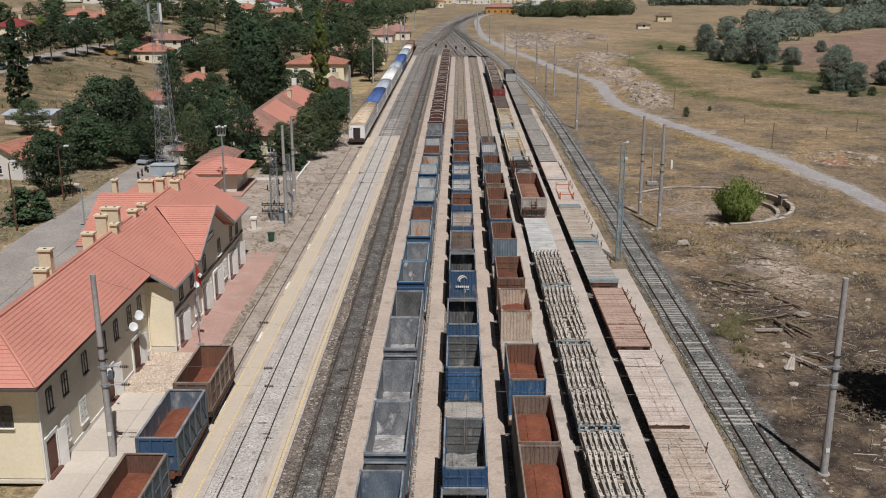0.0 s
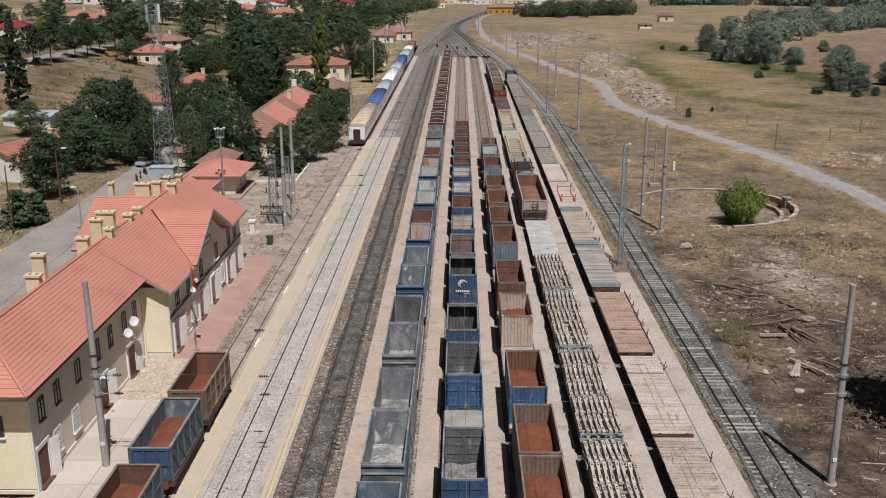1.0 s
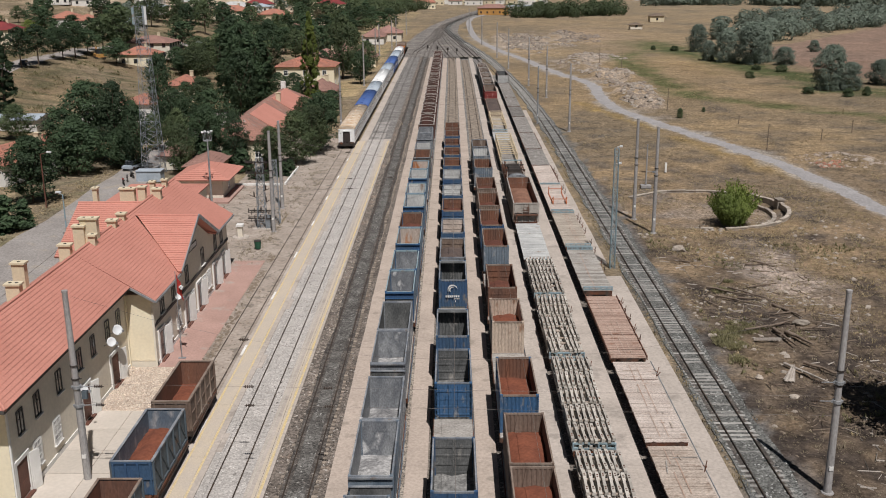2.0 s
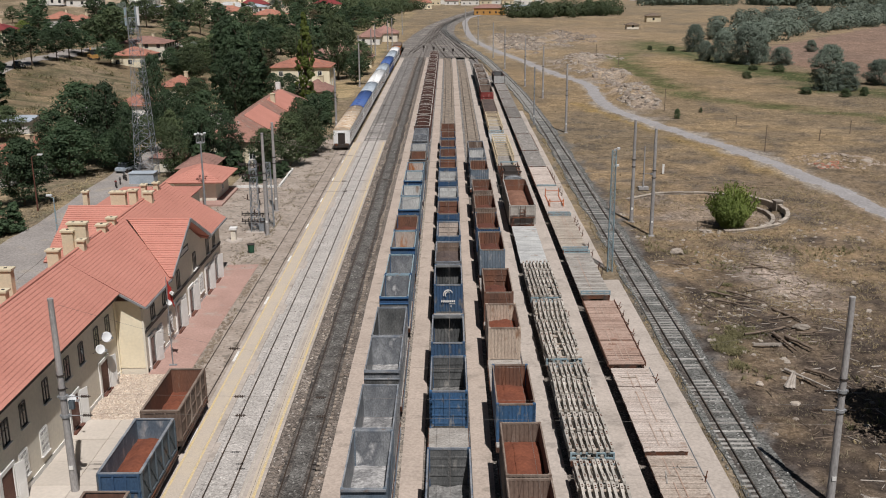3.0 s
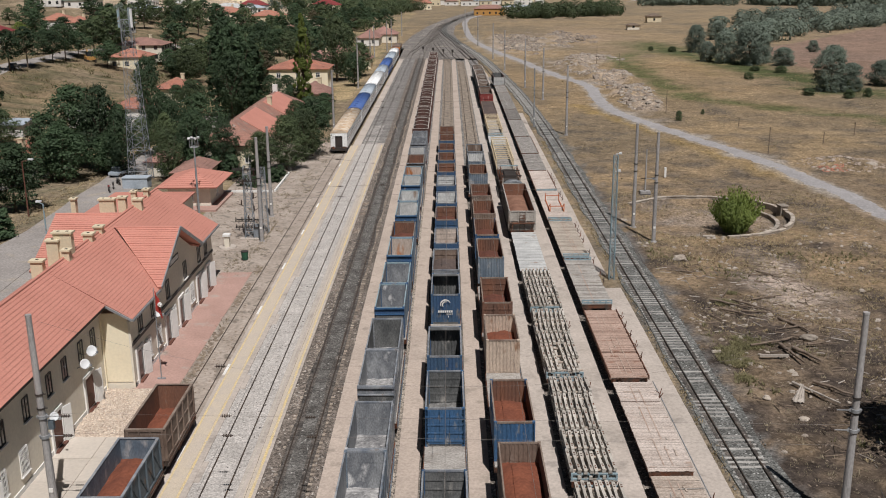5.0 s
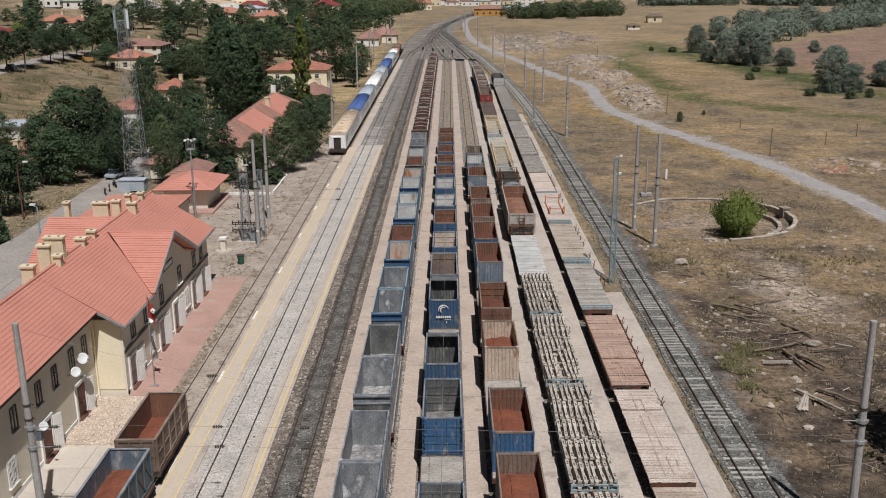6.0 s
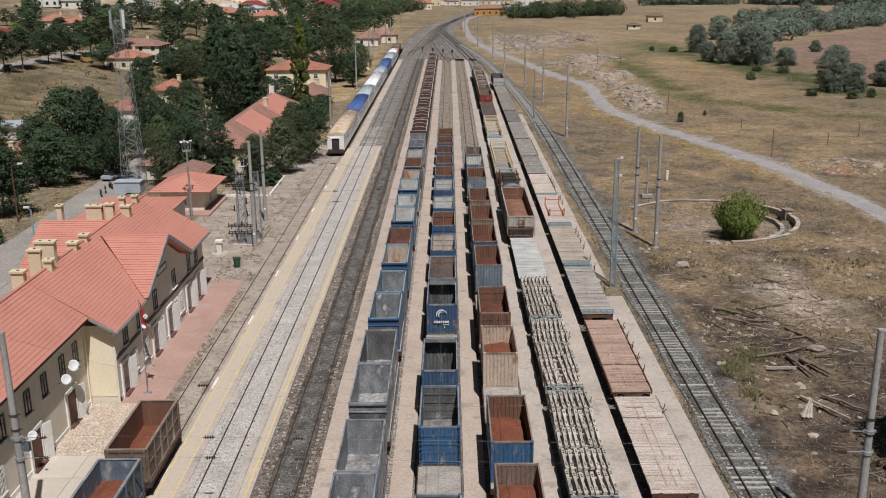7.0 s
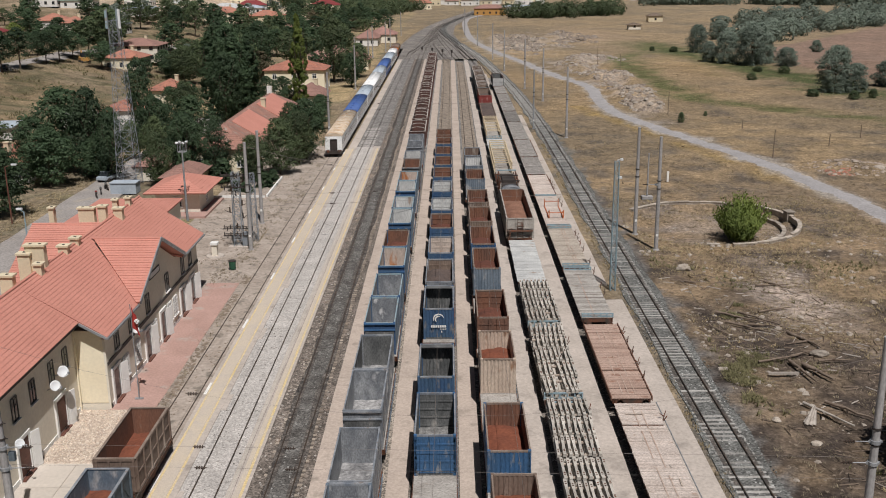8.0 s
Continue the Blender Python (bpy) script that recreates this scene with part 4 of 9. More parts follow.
def container(cx, y1, y0, outer, inner, load=None, label="", group="", z=1.24, h=2.6, doors=True, width=2.44, smooth=False):
    """An open-topped box container from y0 (near) to y1 (far), standing on a wagon deck at z. load: (material, level, rise)."""
    L = round((y1 - y0) * 5) / 5
    c = thing("open_container", label, "container", (cx + random.uniform(-0.04, 0.04), (y0 + y1) / 2, z), group)
    hw = width / 2
    flank = M_BLUEGREY if smooth and outer is M_BLUE else outer
    if smooth:
        def wall(bm):
            box(bm, 0, 0.05, -L / 2 + 0.05, L / 2 - 0.05, 0.15, h - 0.1)
        rib = shared("container_rib", lambda bm: box(bm, -0.05, 0.05, -0.05, 0.05, 0.15, h - 0.1), flank)
        for k in range(int(L / 1.2) + 1):
            piece("rib", rib, c, (hw - 0.005, -L / 2 + 0.15 + k * (L - 0.3) / int(L / 1.2), 0))
    else:
        def wall(bm):
            corrugated(bm, L - 0.1, 0.15, h - 0.1)
    wm = shared(("wall", L, smooth), wall, inner if smooth else inner)
    wo = shared(("outer_wall", L, smooth), lambda bm: box(bm, -0.012, 0.0, -L / 2 + 0.06, L / 2 - 0.06, 0.16, h - 0.11), flank)
    a = piece("side_wall", wm, c, (-hw + 0.03, 0, 0))
    b = piece("side_wall", wm, c, (hw - 0.03, 0, 0), math.pi)
    piece("side_cladding", wo, c, (hw + 0.005, 0, 0), math.pi)
    piece("side_cladding", wo, c, (-hw - 0.005, 0, 0))

    def end(bm):
        if smooth:
            box(bm, 0, 0.05, -hw + 0.06, hw - 0.06, 0.15, h - 0.1)
        else:
            corrugated(bm, width - 0.12, 0.15, h - 0.1, 0.24)

    def door(bm):
        for s in (-1, 1):
            box(bm, 0, 0.04, s * 0.6 - 0.597, s * 0.6 + 0.597, 0.15, h - 0.1)
            for k in range(4):
                box(bm, -0.03, 0.07, s * 0.6 - 0.5, s * 0.6 + 0.5, 0.3 + k * 0.55, 0.42 + k * 0.55)
            for k in (-0.3, 0.3):
                rod(bm, (-0.06, s * 0.6 + k, 0.2), (-0.06, s * 0.6 + k, h - 0.15), 0.02, n=5)
    em = shared(("end_wall", width, smooth), end, inner)
    eo = shared(("end_wall", width, smooth), end, outer)
    dm = shared(("end_door", width), door, inner)
    do = shared(("end_door", width), door, outer)
    q = math.pi / 2
    piece("end_door" if doors else "end_wall", dm if doors else em, c, (0, L / 2 - 0.04, 0), -q)
    piece("end_wall", em, c, (0, -L / 2 + 0.045, 0), q)
    if not smooth and load is None:
        piece("roof_header", shared(("roof_header", width), lambda bm: box(bm, -hw + 0.1, hw - 0.1, -0.55, 0.0, h - 0.10, h - 0.04), M_GREYD), c, (0, L / 2 - 0.1, 0))
    piece("end_cladding", do if doors else eo, c, (0, -L / 2 + 0.0, 0), q)
    floor = shared(("floor", L), lambda bm: box(bm, -hw + 0.03, hw - 0.03, -L / 2 + 0.03, L / 2 - 0.03, 0.02, 0.16), inner)
    piece("floor", floor, c)
    rim = M_RIMR if inner is M_RUSTIN or outer in (M_BROWNG, M_RUSTIN, M_BEIGE) else M_PALEBLUE if outer is M_BLUE and smooth else M_RIM
    rl = shared(("top_rail", L), lambda bm: box(bm, -0.04, 0.05, -L / 2, L / 2, h - 0.12, h), rim)
    rs = shared(("end_rail", width), lambda bm: box(bm, -hw + 0.05, hw - 0.05, -0.05, 0.05, h - 0.12, h), rim)
    bl = shared(("bottom_rail", L), lambda bm: box(bm, -0.06, 0.06, -L / 2, L / 2, 0.0, 0.16), outer)
    po = shared(("corner_post", outer.name), lambda bm: (box(bm, -0.08, 0.08, -0.08, 0.08, 0.1, h - 0.1), box(bm, -0.09, 0.09, -0.09, 0.09, 0, 0.12), box(bm, -0.09, 0.09, -0.09, 0.09, h - 0.11, h + 0.01)), outer)
    for s in (-1, 1):
        piece("top_rail", rl, c, (s * (hw - 0.05), 0, 0))
        piece("top_rail", rs, c, (0, s * (L / 2 - 0.05), 0))
        piece("bottom_rail", bl, c, (s * (hw - 0.06), 0, 0))
        for d in (-1, 1):
            piece("corner_post", po, c, (s * (hw - 0.08), d * (L / 2 - 0.08), 0))
    if smooth:
        eb = shared(("end_beam", width), lambda bm: (box(bm, -hw, hw, -0.14, -0.03, h - 0.62, h - 0.54), box(bm, -hw, hw, -0.12, -0.03, h - 0.14, h - 0.02)), M_BLUEL if outer is M_BLUE else M_RIM)
        piece("end_beam", eb, c, (0, -L / 2, 0))
        piece("end_recess", shared(("end_recess", width), lambda bm: box(bm, -hw + 0.1, hw - 0.1, -0.05, -0.03, 0.3, h - 0.66), M_GREYD), c, (0, -L / 2 - 0.04, 0))
    if load:
        bm = bmesh.new()
        heap_bm(bm, hw - 0.06, L / 2 - 0.07, load[1], load[2], random.uniform(0, 50))
        part("load", bm, load[0], c, "loose bulk load")
    return c


def ORE(a=1.2, b=0.4, far=False):
    return (M_OREDK if far else M_ORE, a, b)


def train_b():
    """Boxes in pairs with a shared cross beam."""
    spec = [(45.3, 39, M_BLUEGREY, M_BLUEGREY, (M_ASH, 0.35, 0.1)), (39, 32.7, M_BLUEGREY, M_GREYD, None),
            (60.6, 54.2, M_GREY, M_GREY, (M_ASH, 0.3, 0.12)), (54.0, 47.2, M_BLUEGREY, M_GREY, (M_ASH, 0.35, 0.15)),
            (75.9, 69.5, M_GREY, M_GREYD, (M_ASH, 0.2, 0.1)), (69.3, 62.9, M_GREY, M_GREY, (M_ASH, 0.4, 0.25)),
            (91.1, 84.8, M_BLUE, M_GREY, (M_ASH, 0.3, 0.1)), (84.6, 78.4, M_BLUE, M_GREY, (M_ASH, 0.35, 0.15)),
            (106.3, 100.1, M_BLUE, M_RUSTIN, ORE(1.25, 0.45, True)), (99.8, 93.4, M_BLUE, M_RUSTPALE, (M_ASH, 0.5, 0.3)),
            (122.1, 116.2, M_BLUE, M_WHITES, (M_ASH, 0.7, 0.2)), (115.9, 109.2, M_BLUE, M_WHITES, (M_ASH, 0.7, 0.2)),
            (137.2, 131.4, M_BLUE, M_RUSTPALE, ORE(1.25, 0.45, True)), (131.2, 124.8, M_BLUE, M_WHITES, (M_ASH, 0.6, 0.2)),
            (152.8, 146.7, M_GREY, M_WHITES, (M_COAL, 0.5, 0.2)), (146.3, 139.7, M_GREYD, M_RUSTIN, ORE(1.25, 0.45, True)),
            (168.2, 162.0, M_GREY, M_GREY, (M_ASH, 0.5, 0.2)), (161.7, 155.5, M_GREY, M_GREY, (M_ASH, 0.5, 0.2))]
    for a, b, out, inn, load in spec:
        lab = "open-topped %s container with %s" % (
            {M_GREY: "worn grey steel", M_BLUE: "blue", M_BLUEGREY: "faded blue grey", M_GREYD: "dark grey"}[out],
            "a red ore load" if load and load[0] is M_OREDK else "rust stained inner walls" if inn is M_RUSTPALE else "chalky white inner walls" if inn is M_WHITES else "pale residue on its floor")
        container(9.25, a, b, out, inn, load, lab, "containers on the wagons", doors=False, smooth=True, width=2.4)
    for a in (45.8, 61.1, 76.4, 91.6, 106.9, 122.6, 137.8, 153.3, 168.8):
        skeleton_wagon(9.25, a - 14.0, a, "wagons in the yard")
    # rust brown wagons further back
    y = 171.5
    while y < 322:
        gondola(9.2, y, y + 13.6, M_MAROON, M_MAROON, (M_COALD, 0.5, 0.3), 3.6, "dark maroon open wagon with pale roof bows", bars=3, rim=M_BOW)
        y += 15.0


def bow(bm, hw, z, rise, n=8, w=0.07, d=0.07):
    """One bent roof bow across a wagon."""
    rows = []
    for k in range(n + 1):
        t = math.pi * k / n
        rows.append([bm.verts.new((math.cos(t) * (hw + o), y, z + math.sin(t) * (rise + o))) for o, y in ((0, -w), (0, w), (d, w), (d, -w))])
    for a, b in zip(rows, rows[1:]):
        for j in range(4):
            bm.faces.new((a[j], a[(j + 1) % 4], b[(j + 1) % 4], b[j]))
    bm.faces.new(rows[0])
    bm.faces.new(rows[-1][::-1])


def gondola(cx, y0, y1, outer, inner, load, top, label, ribs=True, axles=4, width=2.6, bars=0, floor_z=1.2, end_mat=None, rim=None, diagonal=False):
    """A high-sided open wagon with ribbed sides."""
    L = y1 - y0 - 0.9
    w = thing("open_wagon", label, "railway wagon", (cx, (y0 + y1) / 2, 0), "wagons in the yard")
    underframe(w, L, axles, floor_z)
    hw = width / 2
    ls = round(L, 1)

    def side(bm):
        box(bm, -0.03, 0.03, -L / 2, L / 2, floor_z, top)
        box(bm, -0.03, 0.09, -L / 2, L / 2, top - 0.1, top + 0.02)
        box(bm, -0.02, 0.10, -L / 2, L / 2, floor_z - 0.04, floor_z + 0.12)
        if ribs:
            n = max(4, int(L / 1.25))
            for k in range(n + 1):
                y = -L / 2 + 0.06 + (L - 0.12) * k / n
                box(bm, 0.03, 0.13, y - 0.06, y + 0.06, floor_z, top - 0.05)
            if diagonal:
                for k in range(n):
                    y = -L / 2 + 0.06 + (L - 0.12) * k / n
                    bar(bm, (0.06, y, top - 0.1), (0.06, y + (L - 0.12) / n, floor_z + 0.1), 0.07)
            else:
                box(bm, 0.03, 0.08, -L / 2, L / 2, (top + floor_z) / 2 - 0.05, (top + floor_z) / 2 + 0.05)
    so = shared(("wagon_side", ls, top, diagonal), side, outer)
    si = shared(("side_lining", ls, top), lambda bm: box(bm, 0, 0.012, -L / 2 + 0.05, L / 2 - 0.05, floor_z, top - 0.05), inner)
    for s in (-1, 1):
        piece("side_wall", so, w, (s * hw, 0, 0), 0 if s > 0 else math.pi)
        piece("side_lining", si, w, (s * (hw - 0.047), 0, 0), 0 if s < 0 else math.pi)

    def end(bm):
        box(bm, -hw, hw, -0.03, 0.03, floor_z, top)
        box(bm, -hw, hw, -0.03, 0.08, top - 0.12, top + 0.02)
    eo = shared(("wagon_end", top, width), end, end_mat or outer)
    ei = shared(("end_lining", top, width), lambda bm: box(bm, -hw + 0.05, hw - 0.05, 0, 0.012, floor_z, top - 0.05), inner)
    for s in (-1, 1):
        piece("end_wall", eo, w, (0, s * L / 2, 0), 0 if s > 0 else math.pi)
        if s < 0:
            ep = shared(("end_post", top), lambda bm: box(bm, -0.05, 0.05, -0.04, 0.04, floor_z, top - 0.12), end_mat or outer)
            for k in range(4):
                piece("end_post", ep, w, (-hw + 0.1 + (width - 0.2) * k / 3, -L / 2 - 0.065, 0))
            piece("end_band", shared(("end_band", width), lambda bm: box(bm, -hw, hw, -0.02, 0.02, -0.06, 0.06), end_mat or outer), w, (0, -L / 2 - 0.08, (top + floor_z) / 2))
        piece("end_lining", ei, w, (0, s * (L / 2 - 0.047), 0), 0 if s < 0 else math.pi)
    piece("floor", shared(("wagon_floor", ls), lambda bm: box(bm, -hw + 0.03, hw - 0.03, -L / 2 + 0.03, L / 2 - 0.03, floor_z - 0.06, floor_z + 0.02), inner), w)
    if rim:
        rl = shared(("top_rail", ls, top), lambda bm: box(bm, -0.07, 0.08, -L / 2 - 0.05, L / 2 + 0.05, top + 0.02, top + 0.07), rim)
        re = shared(("top_rail_end", top, width), lambda bm: box(bm, -hw + 0.06, hw - 0.06, -0.07, 0.07, top + 0.02, top + 0.07), rim)
        for s in (-1, 1):
            piece("top_rail", rl, w, (s * hw, 0, 0), 0 if s > 0 else math.pi)
            piece("top_rail", re, w, (0, s * L / 2, 0))
    for k in range(bars):
        y = -L / 2 + L * (k + 0.5) / bars
        piece("roof_bow", shared(("roof_bow", top, width), lambda bm: bow(bm, hw, top, 0.45), M_BOW), w, (0, y, 0))
    if load:
        bm = bmesh.new()
        heap_bm(bm, hw - 0.06, L / 2 - 0.08, floor_z + load[1], load[2], random.uniform(0, 50))
        part("load", bm, load[0], w, "loose bulk load")
    return w


def train_c():
    g = "containers on the wagons"
    empty = "open-topped blue container, empty and grey ribbed inside"
    ore = "open-topped blue container filled with red ore"
    white = "open-topped blue container with chalky white inner walls"
    spec = [(43.4, 37.3, M_BLUE, M_GREYD, None, empty), (51.7, 45.6, M_BLUE, M_GREYD, (M_GRIT, 0.2, 0.05), empty),
            (65.5, 59.45, M_BLUEL, M_GREYD, (M_GRIT, 0.22, 0.08), "bright blue open container with double doors, empty and grey"), (74.0, 67.95, M_BLUE, M_GREYD, None, empty),
            (87.6, 81.55, M_BLUE, M_GREYD, None, "blue open-topped container with a white emblem, empty and grey inside"), (95.5, 88.6, M_GREY, M_BROWNG, (M_COAL, 1.5, 0.5), "open-topped grey container heaped with dark brown ore"),
            (103.6, 97.6, M_BLUE, M_RUSTPALE, (M_ASH, 0.6, 0.2), white), (113.3, 107.1, M_BLUE, M_RUSTIN, ORE(1.25, 0.45, True), ore),
            (121.2, 115.0, M_BLUE, M_WHITES, (M_ASH, 0.8, 0.2), white), (130.8, 124.7, M_BLUE, M_WHITES, (M_ASH, 0.8, 0.2), white),
            (139.6, 133.4, M_BLUE, M_RUSTIN, ORE(1.25, 0.45, True), ore), (148.0, 141.8, M_BLUE, M_RUSTIN, ORE(1.25, 0.45, True), ore),
            (156.1, 150, M_BLUE, M_RUSTIN, ORE(1.25, 0.45, True), ore), (164.6, 158.5, M_BLUE, M_RUSTIN, ORE(1.25, 0.45, True), ore), (173.2, 167, M_RUSTIN, M_RUSTIN, ORE(1.25, 0.45, True), "rust brown open-topped container filled with ore")]
    for k, (a, b, out, inn, load, lab) in enumerate(spec):
        c = container(13.71, a, b, out, inn, load, lab, g, doors=k not in (0, 3, 4))
        if k in (4, 0):
            emblem(c, (a - b) / 2 + 0.02)
    for a, b in ((36.2, 52.9), (52.7, 75.2), (80.5, 96.6), (96.7, 114.4), (114.4, 131.8), (132.4, 149), (149.2, 165.6), (166, 174.5)):
        skeleton_wagon(13.71, a, b, "wagons in the yard")


def emblem(c, d):
    """A white curl and bars in place of a trade mark on the near end."""
    bm = bmesh.new()
    for r, a0, a1, w in ((0.42, 20, 200, 0.10), (0.26, 60, 230, 0.09)):
        prev = None
        for k in range(13):
            t = radians(a0 + (a1 - a0) * k / 12)
            ww = w * (0.3 + math.sin(math.pi * k / 12))
            cur = [bm.verts.new((math.cos(t) * q, 0, 1.72 + math.sin(t) * q)) for q in (r - ww / 2, r + ww / 2)]
            if prev:
                bm.faces.new((prev[0], prev[1], cur[1], cur[0]))
            prev = cur
    for i, (x0, x1, z0, z1) in enumerate(((-0.62, 0.62, 1.03, 1.22), (0.1, 0.62, 0.86, 0.93), (0.2, 0.3, 0.6, 0.75))):
        n = (7, 4, 1)[i]
        for k in range(n):
            a = x0 + (x1 - x0) * k / n
            b = a + (x1 - x0) / n * 0.78
            vs = [bm.verts.new(p) for p in ((a, 0, z0), (b, 0, z0), (b, 0, z1), (a, 0, z1))]
            bm.faces.new(vs)
    me = mesh_of("emblem", bm, M_TRIM)
    ob = new("emblem", me)
    ob.parent = c
    ob.location = (0.0, -d - 0.06, 0)


def train_d():
    g = "containers on the wagons"
    ore = "open-topped rust brown container filled with red ore"
    bore = "open-topped blue container filled with red ore"
    spec = [(48.3, 42.0, M_BROWNG, M_BROWNG, ORE(1.45, 0.45), ore), (55.0, 48.5, M_BROWNG, M_BROWNG, ORE(1.3, 0.5), ore),
            (63.9, 57.5, M_BLUEL, M_RUSTIN, ORE(1.0, 0.4), bore), (76.6, 71.0, M_BEIGE, M_BEIGE, ORE(1.1, 0.5), "open-topped beige container half filled with red ore"),
            (86.2, 79.5, M_RUSTIN, M_RUSTIN, ORE(1.0, 0.4, True), ore), (99.2, 92.5, M_BLUEGREY, M_RUSTIN, ORE(1.25, 0.45, True), bore), (107.6, 100.6, M_BLUE, M_RUSTIN, ORE(1.25, 0.45, True), bore),
            (116.4, 109.6, M_BROWNG, M_RUSTIN, ORE(1.25, 0.45, True), ore), (125.4, 118.6, M_BROWNG, M_RUSTIN, ORE(1.25, 0.45, True), ore), (138.4, 132, M_BLUEGREY, M_RUSTIN, ORE(1.25, 0.45, True), bore),
            (147.2, 140.6, M_BLUEGREY, M_WHITES, (M_ASH, 1.2, 0.3), "open-topped blue grey container with chalky white inner walls"), (154.9, 148.4, M_GREYD, M_BROWNG, (M_COAL, 1.2, 0.3), "dark open-topped container with a dark load")]
    for k, (a, b, out, inn, load, lab) in enumerate(spec):
        container(17.95, a, b, out, inn, load, lab, g, doors=k == 4)
    for a, b in ((41.2, 55.8), (56.4, 71.0 + 6.2), (78.2, 92.2), (92.2, 108.4), (109, 126.2), (131, 148), (148, 155.8)):
        skeleton_wagon(17.95, a, b, "wagons in the yard")


def flat_wagon(cx, y0, y1, m, label, w_plank=0.2, ends=0.0, end_mat=None, sides=0.0, stakes=True, group="flat wagons", planks_as_parts=True, width=2.75, gap=0.008):
    L = y1 - y0 - (0.45 if group == "flat wagons" else 0.8)
    w = thing("flat_wagon", label, "railway wagon", (cx, (y0 + y1) / 2, 0), group)
    underframe(w, L)
    n = int(L / w_plank)
    if planks_as_parts:
        me = shared(("plank", width), lambda bm: box(bm, -width / 2, width / 2, -w_plank / 2 + 0.01, w_plank / 2 - 0.01, 1.15, 1.22), m)
        for k in range(n):
            y = -L / 2 + (k + 0.5) * L / n
            if random.random() < 0.025:
                continue
            piece("plank", me, w, (random.uniform(-0.02, 0.02), y, random.uniform(-0.02, 0.02)), random.uniform(-0.012, 0.012), (random.uniform(0.985, 1.0), random.uniform(0.92, 1.03), 1))
    else:
        bm = bmesh.new()
        for k in range(n):
            y = -L / 2 + (k + 0.5) * L / n
            dz = random.uniform(-0.01, 0.01)
            box(bm, -width / 2, width / 2, y - w_plank / 2 + gap, y + w_plank / 2 - gap, 1.15 + dz, 1.22 + dz)
        part("deck", bm, m, w)
    bearer = shared(("bearer", round(L, 1)), lambda bm: box(bm, -1.2, 1.2, -L / 2, L / 2, 1.08, 1.13), M_FRAME)
    piece("bearer", bearer, w)
    if sides:
        sm = shared(("drop_side", round(L, 1), sides), lambda bm: box(bm, -0.03, 0.03, -L / 2, L / 2, 1.0, 1.22 + sides), end_mat or M_RUSTIN)
        for s in (-1, 1):
            piece("drop_side", sm, w, (s * (width / 2 + 0.035), 0, 0))
    if ends:
        def rail(bm):
            for z in (1.3, 1.22 + ends):
                box(bm, -1.35, 1.35, -0.06, 0.06, z - 0.05, z + 0.05)
            for k in range(6):
                x = -1.3 + 2.6 * k / 5
                box(bm, x - 0.05, x + 0.05, -0.08, 0.08, 1.2, 1.25 + ends)
        piece("end_rail", shared(("end_rail_flat", ends), rail, end_mat or M_PALEBLUE), w, (0, -L / 2 + 0.1, 0))
        if sides == 0:
            piece("end_rail", shared(("end_rail_flat", ends), rail, end_mat or M_PALEBLUE), w, (0, L / 2 - 0.1, 0))
    if stakes:
        st = shared("stake", lambda bm: (bar(bm, (0, 0, 0.95), (0.16, 0.1, 1.75), 0.05), bar(bm, (0.1, 0.05, 1.35), (-0.15, -0.2, 1.62), 0.05), bar(bm, (0.02, 0, 1.0), (0.22, 0.3, 1.3), 0.05)), M_FRAME)
        for y in [-L / 2 + 1.4 + k * 2.3 for k in range(int((L - 2) / 2.3) + 1)]:
            if random.random() < (0.15 if group == 'sleeper wagons' else 0.5):
                piece("stake", st, w, (width / 2 + 0.06, y + random.uniform(-0.3, 0.3), 0), random.uniform(-0.5, 0.5))
    return w


